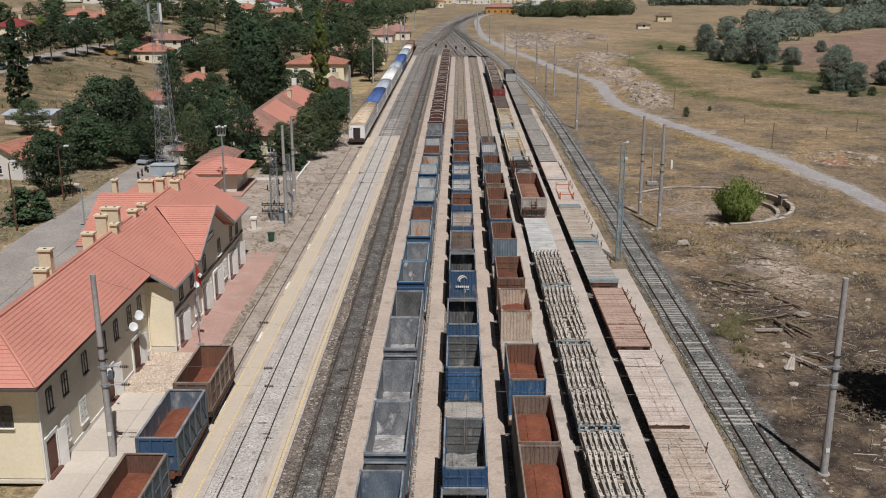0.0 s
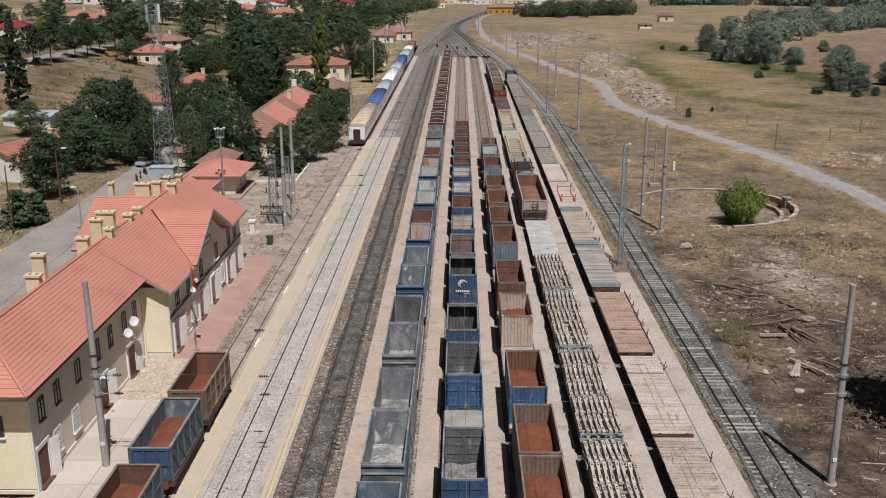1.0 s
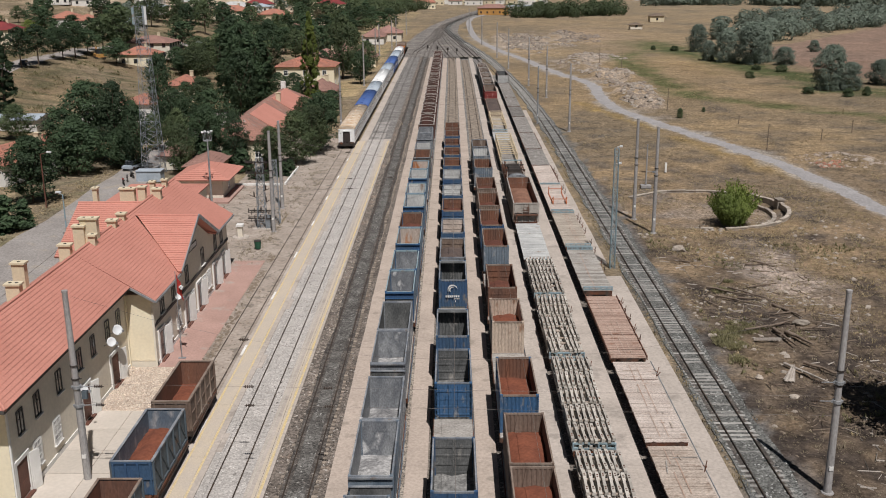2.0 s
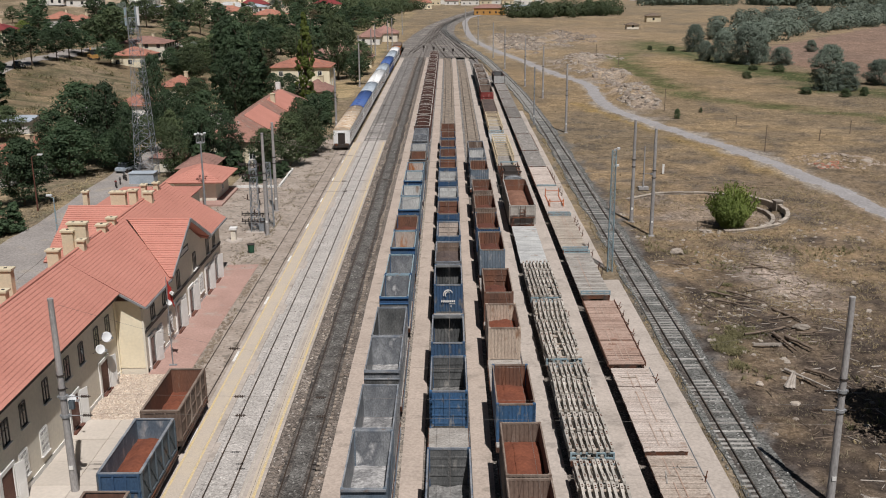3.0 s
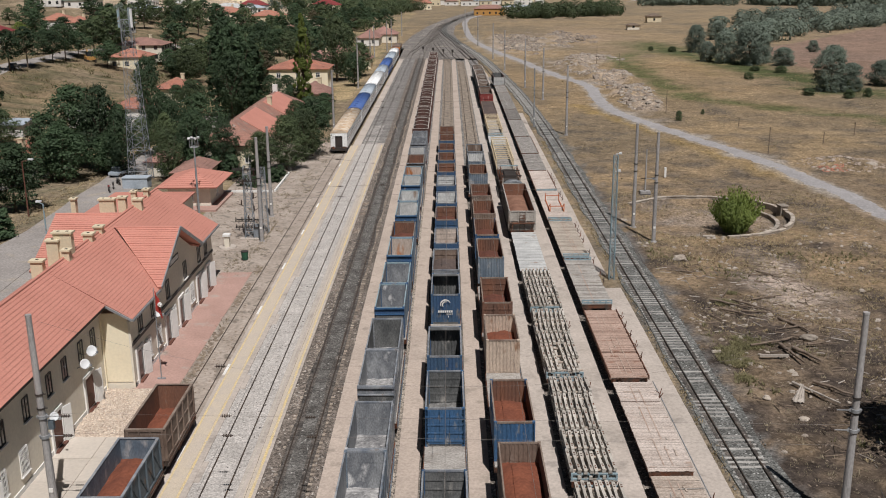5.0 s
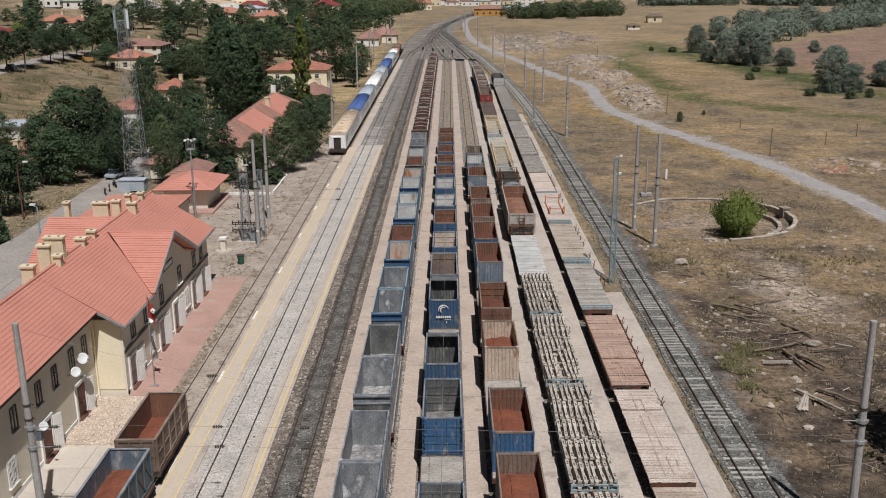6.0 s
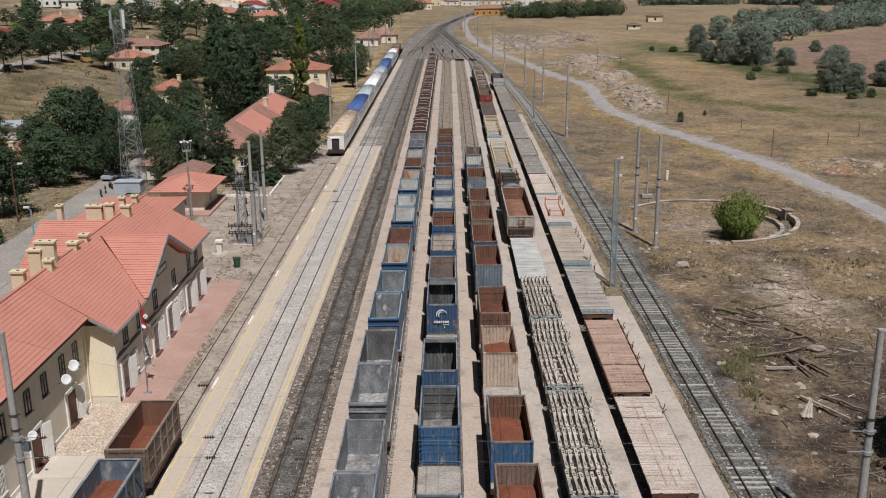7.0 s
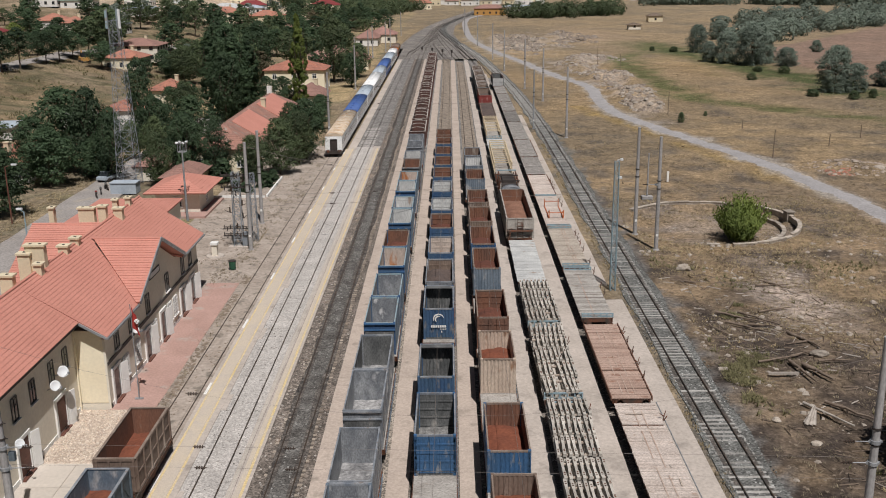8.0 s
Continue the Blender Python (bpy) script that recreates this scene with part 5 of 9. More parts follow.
def train_f():
    spec = [(42.0, 55.9, M_DECKBROWN, "flat wagon with a weathered brown plank deck", 0, 0), (56.0, 69.5, M_DECKPALE, "flat wagon with a bleached pale plank deck", 0, 0),
            (69.9, 85.0, M_DECKRED, "flat wagon with a red brown plank deck and low rusty sides", 0, 0.12), (86.2, 100.4, M_DECKGREY, "flat wagon with a grey plank deck and pale blue end rail", 0.3, 0),
            (101.0, 116.6, M_DECKTAN, "flat wagon with a tan plank deck and pale end rail", 0.3, 0), (117.0, 133.2, M_DECKPALE, "flat wagon with a pale plank deck carrying an orange frame", 0.2, 0),
            (133.4, 146.7, M_DECKPALE, "flat wagon with a pale plank deck", 0, 0.12), (146.9, 160.7, M_DECKDK, "flat wagon with a dark grey slatted deck", 0, 0), (161, 177.4, M_DECKDK, "flat wagon with a dark grey slatted deck", 0, 0.1),
            (177.6, 197.8, M_DECKDK, "flat wagon with a dark grey slatted deck", 0, 0), (198, 213, M_DECKDK, "flat wagon with a dark grey slatted deck", 0, 0), (213.2, 228, M_DECKDK, "flat wagon with a dark grey slatted deck", 0, 0),
            (228.2, 243, M_DECKDK, "flat wagon with a dark grey slatted deck", 0, 0), (243.2, 258, M_DECKDK, "flat wagon with a dark grey slatted deck", 0, 0)]
    for i, (a, b, m, lab, ends, sides) in enumerate(spec):
        flat_wagon(27.12, a, b, m, lab, ends=ends, sides=sides, end_mat=M_PALEBLUE if ends else M_RUSTIN, planks_as_parts=i < 5, stakes=i < 7, w_plank=0.2 if i < 7 else 0.62, gap=0.008 if i < 7 else 0.09)
    gondola(27.0, 258.6, 271, M_GREYD, M_GREYD, (M_COALD, 0.6, 0.2), 3.1, "dark open wagon with a whitewashed end", end_mat=M_WHITES, rim=M_MAROON)
    # steel straps let into the near decks, along the wagon
    for i, (a, b, *_) in enumerate(spec[:5]):
        for dx in ((-0.42, 0.05), (-0.3, 0.22), (-0.55, -0.1, 0.35), (-0.2,), (0.1, 0.4))[i]:
            y = a + 0.8
            while y < b - 1.5:
                e = min(b - 0.6, y + random.uniform(2.0, 5.0))
                bm = bmesh.new()
                box(bm, -0.035, 0.035, -(e - y) / 2, (e - y) / 2, 0, 0.012)
                o = solid("deck_strap", bm, M_STRAP, "thin rusty steel strap along a plank deck", "strap", "deck straps")
                o.location = (27.12 + dx + random.uniform(-0.03, 0.03), (y + e) / 2, 1.243)
                y = e + random.uniform(0.1, 1.2)
    # broken boards, straps and loose chocks left on the near decks
    sc = [shared(("scrap", k), lambda bm: box(bm, -0.4 - 0.2 * k, 0.4 + 0.2 * k, -0.045, 0.045, 0, 0.05), m) for k, m in enumerate((M_PALEWOOD, M_DECKBROWN, M_DECKGREY))]
    for k in range(13):
        ob = new("board_scrap", random.choice(sc))
        ob.location = (27.12 + random.uniform(-0.9, 0.9), random.uniform(43, 69), 1.245)
        ob.rotation_euler = (0, 0, random.choice((0.0, 1.57)) + random.gauss(0, 0.25))
        sx = random.uniform(0.4, 1.0)
        ob.scale = (sx, random.uniform(0.6, 1.2), 0.8)
        tagged(ob, "loose weathered board scrap lying on a wagon deck", "board", "deck scraps")
    # orange frame carried on one deck
    bm = bmesh.new()
    for y in (121, 127.0):
        for x in (26.4, 28.1):
            bar(bm, (x, y, 1.22), (x, y, 2.2), 0.10)
        bar(bm, (26.4, y, 1.9), (28.1, y, 1.9), 0.08)
    for x in (26.4, 28.1):
        bar(bm, (x, 121, 1.3), (x, 127.0, 1.3), 0.10)
        bar(bm, (x, 121, 2.15), (x, 123, 1.3), 0.08)
    solid("steel_frame", bm, M_OFRAME, "orange red welded steel frame on a flat wagon", "frame")


def sleeper_bm(bm):
    """A concrete sleeper with deep ends, a waisted middle and rail seats, 2.5 m along y."""
    prof = [(-1.25, 0.085, 0.12, 0.20), (-0.98, 0.105, 0.125, 0.215), (-0.55, 0.10, 0.125, 0.20), (-0.3, 0.08, 0.095, 0.15), (0.3, 0.08, 0.095, 0.15), (0.55, 0.10, 0.125, 0.20), (0.98, 0.105, 0.125, 0.215), (1.25, 0.085, 0.12, 0.20)]
    rows = []
    for y, wt, wb, h in prof:
        rows.append([bm.verts.new(p) for p in ((-wb, y, 0), (wb, y, 0), (wt, y, h), (-wt, y, h))])
    for a, b in zip(rows, rows[1:]):
        for j in range(4):
            bm.faces.new((a[j], a[(j + 1) % 4], b[(j + 1) % 4], b[j]))
    bm.faces.new(rows[0])
    bm.faces.new(rows[-1])
    for y in (-0.86, -0.66, 0.66, 0.86):
        box(bm, -0.05, 0.05, y - 0.028, y + 0.028, 0.19, 0.24)


def train_e():
    sm = shared("stacked_sleeper", sleeper_bm, M_SLEEPER)
    sm.materials.append(M_FRAME)
    for p in list(sm.polygons)[-24:]:
        p.material_index = 1
    for a, b in ((40.2, 54.3), (54.7, 69.2), (69.6, 83.8), (84.0, 95.6)):
        flat_wagon(22.4, a, b, M_DECKGREY, "flat wagon loaded with stacked concrete sleepers", ends=0.4, end_mat=M_PALEBLUE, planks_as_parts=False, stakes=True, group="sleeper wagons")
        n = int((b - a - 0.7) / 2.62)
        pitch = (b - a - 0.7) / n
        for k in range(n):
            st = thing("sleeper_stack", "stack of pale grey concrete sleepers on a flat wagon", "sleepers", (22.4 + random.uniform(-0.06, 0.06), a + 0.35 + pitch * (k + 0.5), 1.23), "stacked sleepers", rz=random.uniform(-1.6, 1.6))
            for layer in range(2):
                z = layer * 0.36
                for s in (-0.8, 0.8):
                    piece("batten", shared("batten", lambda bm: box(bm, -1.3, 1.3, -0.06, 0.06, 0, 0.1), M_DECKBROWN), st, (0, s, z))
                cnt = 8
                for i in range(cnt):
                    if layer == 1 and random.random() < 0.05:
                        continue
                    x = -1.24 + 2.48 * i / (cnt - 1)
                    piece("concrete_sleeper", sm, st, (x + random.uniform(-0.05, 0.05), random.uniform(-0.17, 0.17), z + 0.1 + random.uniform(0, 0.03)), random.uniform(-0.03, 0.03))
    flat_wagon(22.4, 96.2, 111.7, M_WHITES, "flat wagon with a bleached white deck", planks_as_parts=True, stakes=True, group="sleeper wagons", w_plank=0.5)
    hopper_wagon()
    w = flat_wagon(22.4, 130.0, 147.2, M_IRON, "low black flat wagon with bare steel struts", planks_as_parts=False, stakes=False, group="frame wagons")
    st = shared("side_strut", lambda bm: (bar(bm, (0, 0, 1.1), (0, 0, 2.1), 0.12), bar(bm, (0, 0.1, 1.9), (0, 0.9, 1.2), 0.09)), M_FRAME)
    for k in range(6):
        for x in (-1.25, 1.25):
            piece("side_strut", st, w, (x, -6 + 2.4 * k, 0))
    mc = thing("track_machine", "black track machine with an open frame on a flat wagon", "machine", (22.4, 136.0, 1.24))
    bm = bmesh.new()
    box(bm, -1.0, 1.0, -3.4, 3.2, 0.0, 1.35)
    box(bm, -0.8, 0.8, -1.2, 3.0, 1.35, 1.75)
    part("body", bm, M_IRON, mc)
    for x in (-1.15, 1.15):
        bm = bmesh.new()
        box(bm, x - 0.07, x + 0.07, -3.6, 3.6, 1.9, 2.06)
        part("top_rail", bm, M_FRAME, mc)
        for y in (-3.5, -1.2, 1.2, 3.5):
            bm = bmesh.new()
            bar(bm, (x, y, 0), (x, y, 1.95), 0.12)
            part("post", bm, M_HOPPER if y < -3 else M_FRAME, mc)
    for y in (-3.5, 0.0, 3.5):
        bm = bmesh.new()
        box(bm, -1.3, 1.3, y - 0.1, y + 0.1, 2.06, 2.2)
        part("cross_beam", bm, M_IRON if y < 3 else M_PALEBLUE, mc)
    y_frame_wagon(22.4, 147.4, 167.5, 2.7)
    y_frame_wagon(22.4, 179.0, 198.0, 2.3)
    flat_wagon(22.4, 168.0, 178.6, M_WHITES, "short flat wagon with a pale grey deck", planks_as_parts=False, stakes=False, ends=0.5, group="frame wagons")
    gondola(22.5, 198.6, 221.6, M_BROWNG, M_BROWNG, (M_COAL, 0.5, 0.2), 1.9, "low brown wagon with a dark load")
    gondola(22.5, 222.2, 236, M_REDW, M_BROWNG, (M_COAL, 1.0, 0.2), 3.3, "faded red open wagon with a dark load", rim=M_RIMR)
    y = 236.4
    while y < 290:
        gondola(22.5 - max(0, y - 260) * 0.012, y, y + 13, M_GREYD, M_BROWNG, (M_COALD, 0.8, 0.3), 3.4, "dark open wagon with pale roof bows", bars=4, rim=M_BOW)
        y += 13.6


def hopper_wagon():
    """A wagon with high sides, an end platform with ladder, and a rounded bulkhead behind."""
    w = gondola(22.35, 111.9, 127.6, M_HOPPER, M_RUSTIN, (M_OREBR, 0.75, 0.6), 3.45, "tall grey beige hopper wagon with rusty inside and brown ore", width=2.85)
    n = -7.4
    for x in (-0.28, 0.28):
        bm = bmesh.new()
        bar(bm, (x, n - 0.28, 1.0), (x, n - 0.28, 3.4), 0.06)
        part("ladder_rail", bm, M_FRAME, w)
    for k in range(6):
        bm = bmesh.new()
        bar(bm, (-0.28, n - 0.28, 1.2 + 0.36 * k), (0.28, n - 0.28, 1.2 + 0.36 * k), 0.05)
        part("ladder_rung", bm, M_FRAME, w)
    bm = bmesh.new()
    box(bm, -1.4, 1.4, n - 0.42, n - 0.1, 2.0, 2.14)
    part("end_beam", bm, M_FRAME, w)
    for s in (-1, 1):
        bm = bmesh.new()
        bar(bm, (s * 1.3, n - 0.35, 1.0), (s * 1.05, n - 0.35, 2.0), 0.1)
        bar(bm, (s * 0.9, n - 0.35, 1.0), (s * 1.2, n - 0.35, 1.9), 0.07)
        part("end_brace", bm, M_FRAME, w)
    bm = bmesh.new()
    ring = [(math.cos(t) * 1.45, math.sin(t) * 1.1) for t in [math.pi * k / 14 for k in range(15)]]
    rows = [[bm.verts.new((x, y, 2.5 + z)) for x, z in ring] for y in (8.2, 9.6)]
    for a, b in zip(range(14), range(1, 15)):
        bm.faces.new((rows[0][a], rows[0][b], rows[1][b], rows[1][a])).smooth = True
    bm.faces.new(rows[0])
    bm.faces.new(rows[1][::-1])
    part("rounded_bulkhead", bm, M_GREY, w, "rounded grey steel bulkhead")


def y_frame_wagon(cx, a, b, top=2.6):
    w = flat_wagon(cx, a, b, M_DECKGREY, "flat wagon carrying an ochre yellow beam frame", planks_as_parts=False, stakes=False, group="frame wagons")
    L = b - a - 1.2
    n = int(L / 1.7)
    bm = bmesh.new()
    for x in (-1.25, 1.25):
        for z in (1.4, top):
            bar(bm, (x, -L / 2, z), (x, L / 2, z), 0.16)
        for k in range(n + 1):
            y = -L / 2 + L * k / n
            bar(bm, (x, y, 1.2), (x, y, top), 0.12)
    f = thing("beam_frame", "ochre yellow steel beam frame lying on a flat wagon", "frame", (cx, (a + b) / 2, 0.02), "beam frames")
    part("side_truss", bm, M_YBEAM, f)
    cb = shared(("cross_beam", top), lambda bm: box(bm, -1.3, 1.3, -0.09, 0.09, top + 0.02, top + 0.14), M_YBEAM)
    for k in range(n + 1):
        piece("cross_beam", cb, f, (0, -L / 2 + L * k / n, 0))


def coach(y0, y1, wall, roof, label, top=4.0):
    L = y1 - y0 - 0.7
    w = thing("railway_coach", label, "railway coach", (-4.55, (y0 + y1) / 2, 0), "standing coaches")
    underframe(w, L)
    hw = 1.4
    bm = bmesh.new()
    box(bm, -hw, hw, -L / 2, L / 2, 1.0, top - 0.55)
    part("body", bm, wall, w)
    bm = bmesh.new()
    rows = []
    for y in (-L / 2 - 0.02, L / 2 + 0.02):
        rows.append([bm.verts.new((math.cos(t) * (hw + 0.03), y, top - 0.55 + math.sin(t) * 0.55)) for t in [math.pi * k / 10 for k in range(11)]])
    for k in range(10):
        f = bm.faces.new((rows[0][k], rows[0][k + 1], rows[1][k + 1], rows[1][k]))
        f.smooth = True
    bm.faces.new(rows[0])
    bm.faces.new(rows[1])
    part("roof", bm, roof, w)
    win = shared("coach_window", lambda bm: box(bm, -0.02, 0.02, -0.5, 0.5, 2.0, 2.8), M_GLASS)
    for s in (-1, 1):
        for k in range(int(L / 2.2)):
            piece("window", win, w, (s * (hw + 0.005), -L / 2 + 1.4 + k * 2.2, 0))
    # black plate paints the darkness of an open doorway; the body behind is solid
    bm = bmesh.new()
    box(bm, -0.62, 0.62, -0.03, 0.03, 1.1, 3.0)
    d = part("end_door", bm, M_COALD, w, "black open end doorway")
    d.location = (0, -L / 2 - 0.02, 0)
    bm = bmesh.new()
    for x in (-0.78, 0.62):
        box(bm, x, x + 0.16, -0.16, 0.02, 1.1, 3.18)
    box(bm, -0.62, 0.62, -0.16, 0.02, 3.0, 3.18)
    d = part("gangway_frame", bm, wall, w)
    d.location = (0, -L / 2 - 0.02, 0)
    bm = bmesh.new()
    box(bm, -1.35, 1.35, -0.35, 0.0, 0.55, 1.05)
    d = part("end_platform", bm, M_IRON, w)
    d.location = (0, -L / 2 - 0.03, 0)
    for k in range(int(L / 3.4)):
        bm = bmesh.new()
        box(bm, -0.25, 0.25, -0.3, 0.3, top - 0.08, top + 0.12)
        v = part("roof_vent", bm, roof, w)
        v.location = (0, -L / 2 + 2 + k * 3.4, 0)
    return w


train_b()
train_c()
train_d()
train_e()
train_f()
coach(168.4, 197, M_COACHW, M_COACHR, "white coach with a rust stained roof, standing")
coach(197.2, 222, M_COACHW, M_COACHB, "white coach with a blue roof, standing")
coach(222.2, 240, M_COACHW, M_COACHG, "white coach with a pale blue roof, standing")
coach(240.2, 270, M_COACHW, M_COACHW, "white coach with a white roof, standing")
coach(270.2, 288, M_COACHW, M_COACHG, "white coach with a pale blue roof, standing")
coach(288.2, 312, M_COACHB, M_COACHB, "blue coach standing on the old track")
coach(312.2, 335, M_COACHW, M_COACHG, "pale coach standing on the old track")
coach(335.2, 352, M_COACHW, M_COACHW, "white coach standing on the old track")
coach(352.4, 372, M_OFRAME, M_OFRAME, "ochre orange rail vehicle at the end of the standing train", top=3.6)
coach(357, 372, M_ORANGE, M_BROWNG, "orange and brown shunting engine, standing", top=4.2)
# old ore wagons by the station
gondola(-4.43, 57.5, 65.1, M_BROWNG, M_RUSTIN, ORE(0.4, 0.35), 3.25, "rusty ribbed open ore wagon with a little red ore", axles=2, width=2.3, rim=M_RIMR)
gondola(-4.43, 49.5, 57.2, M_SLATE, M_BLUEGREY, ORE(0.8, 0.5), 3.25, "faded blue open ore wagon with a red ore load", axles=2, width=2.3, end_mat=M_BLUE, rim=M_RIM, diagonal=True)
gondola(-4.43, 40.3, 48.4, M_SLATE, M_RUSTIN, ORE(0.9, 0.5), 3.25, "rusty brown open ore wagon with a red ore load", axles=2, width=2.3, rim=M_RIMR)

# ---- station ----
def tri_slab(bm, pts, t=0.14):
    """A roof face of that thickness."""
    n = (Vector(pts[1]) - Vector(pts[0])).cross(Vector(pts[2]) - Vector(pts[0])).normalized()
    n = n if n.z > 0 else -n
    top = [bm.verts.new(Vector(p)) for p in pts]
    low = [bm.verts.new(Vector(p) - n * t) for p in pts]
    bm.faces.new(top)
    bm.faces.new(low[::-1])
    for i in range(len(pts)):
        j = (i + 1) % len(pts)
        bm.faces.new((top[i], top[j], low[j], low[i]))


def clip(P, s, lo, hi):
    """The part of the convex polygon P between two levels along s."""
    for sign, c in ((1, lo), (-1, -hi)):
        out = []
        for a, b in zip(P, P[1:] + P[:1]):
            va, vb = a.dot(s) * sign - c, b.dot(s) * sign - c
            if va >= 0:
                out.append(a)
            if (va < 0) != (vb < 0):
                out.append(a + (b - a) * (va / (va - vb)))
        P = out
        if len(P) < 3:
            return []
    return P


def roof_face(parent, pts, m, pitch=0.4, along=None, name="roof_slope", lift=0.032, laid=True):
    """A roof slope laid in level courses, each course lapping over the one below."""
    P = [Vector(p) for p in pts]
    n = Vector((0, 0, 0))
    for a, b in zip(P[1:], P[2:]):
        n += (a - P[0]).cross(b - P[0])
    n.normalize()
    n = n if n.z > 0 else -n
    s = (Vector((0, 0, 1)) - n * n.z).normalized()
    bm = bmesh.new()
    tri_slab(bm, pts)
    ob = part(name, bm, m, parent)
    if not laid:
        return ob
    lo, hi = min(p.dot(s) for p in P), max(p.dot(s) for p in P)
    k = max(1, round((hi - lo) / pitch))
    step = (hi - lo) / k
    for i in range(k):
        c0, c1 = lo + i * step, lo + (i + 1) * step
        Q = clip(P, s, c0 + 0.001, c1 - 0.001)
        if len(Q) < 3:
            continue
        bm = bmesh.new()
        top = [bm.verts.new(q + n * (0.012 + lift * (c1 - q.dot(s)) / step)) for q in Q]
        low = [bm.verts.new(q - n * 0.01) for q in Q]
        bm.faces.new(top)
        bm.faces.new(low[::-1])
        for a in range(len(Q)):
            b = (a + 1) % len(Q)
            bm.faces.new((top[a], top[b], low[b], low[a]))
        part("tile_course", bm, m, ob)
    return ob


def window(parent, x, y, z, w, h, face="x", m_frame=None, bars=False, depth=0.12, arch=False):
    """A recessed-looking window on a wall facing +x (face 'x') or -y (face 'y'), its centre at the foot."""
    e = new("window")
    e.parent = parent
    e.location = (x, y, z)
    e.rotation_euler = (0, 0, 0 if face == "x" else -math.pi / 2 if face == "y" else math.pi)
    fr = m_frame or M_TRIM
    piece("pane", shared(("pane", w, h), lambda bm: box(bm, 0.0, 0.02, -w / 2, w / 2, 0, h), M_GLASS), e)

    def frame_bm(bm):
        for a, b in ((-w / 2 - 0.05, -w / 2 + 0.04), (w / 2 - 0.04, w / 2 + 0.05), (-0.025, 0.025)):
            box(bm, 0.0, 0.05, a, b, 0, h)
        for a, b in ((-0.05, 0.04), (h - 0.04, h + 0.05), (h * 0.62, h * 0.62 + 0.05)):
            box(bm, 0.0, 0.046, -w / 2, w / 2, a, b)
    piece("window_frame", shared(("window_frame", w, h), frame_bm, fr), e)
    piece("sill", shared(("sill", w), lambda bm: box(bm, 0, 0.16, -w / 2 - 0.12, w / 2 + 0.12, -0.1, -0.03), M_TRIM), e)
    if bars:
        def g(bm):
            for k in range(7):
                y = -w / 2 + w * k / 6
                box(bm, 0.09, 0.115, y - 0.015, y + 0.015, 0, h)
            for k in range(6):
                z = h * k / 5
                box(bm, 0.088, 0.118, -w / 2, w / 2, z - 0.015, z + 0.015)
        piece("grille", shared(("grille", w, h), g, M_TRIM), e)
    return e


def door(parent, x, y, w, h, m=None, z=0.0, surround=True):
    e = new("door")
    e.parent = parent
    e.location = (x, y, z)
    piece("door_leaf", shared(("door_leaf", w, h), lambda bm: (box(bm, 0.0, 0.05, -w / 2, w / 2, 0, h), box(bm, 0.05, 0.065, -w / 2 + 0.15, w / 2 - 0.15, 0.2, h * 0.45), box(bm, 0.05, 0.065, -w / 2 + 0.15, w / 2 - 0.15, h * 0.55, h - 0.2)), m or M_DOORBR), e)
    if surround:
        def s(bm):
            for a in (-w / 2 - 0.25, w / 2):
                box(bm, 0, 0.12, a, a + 0.25, 0, h)
            box(bm, 0, 0.12, -w / 2 - 0.25, w / 2 + 0.25, h, h + 0.25)
        piece("door_surround", shared(("door_surround", w, h), s, M_TRIM), e)
    if surround:
        piece("open_leaf", shared(("open_leaf", h), lambda bm: (box(bm, 0.05, 0.75, -0.03, 0.03, 0.05, h), box(bm, 0.17, 0.63, -0.045, 0.045, 0.3, h * 0.45)), M_TRIM), e, (0.1, w / 2 + 0.12, 0), 1.15)
    piece("door_step", shared(("door_step", w), lambda bm: box(bm, 0, 0.32, -w / 2 - 0.1, w / 2 + 0.1, 0, 0.14), M_DOORBR), e)
    return e


def wall_box(parent, x0, x1, y0, y1, z0, z1, m, name="wall"):
    bm = bmesh.new()
    box(bm, x0, x1, y0, y1, z0, z1)
    return part(name, bm, m, parent)


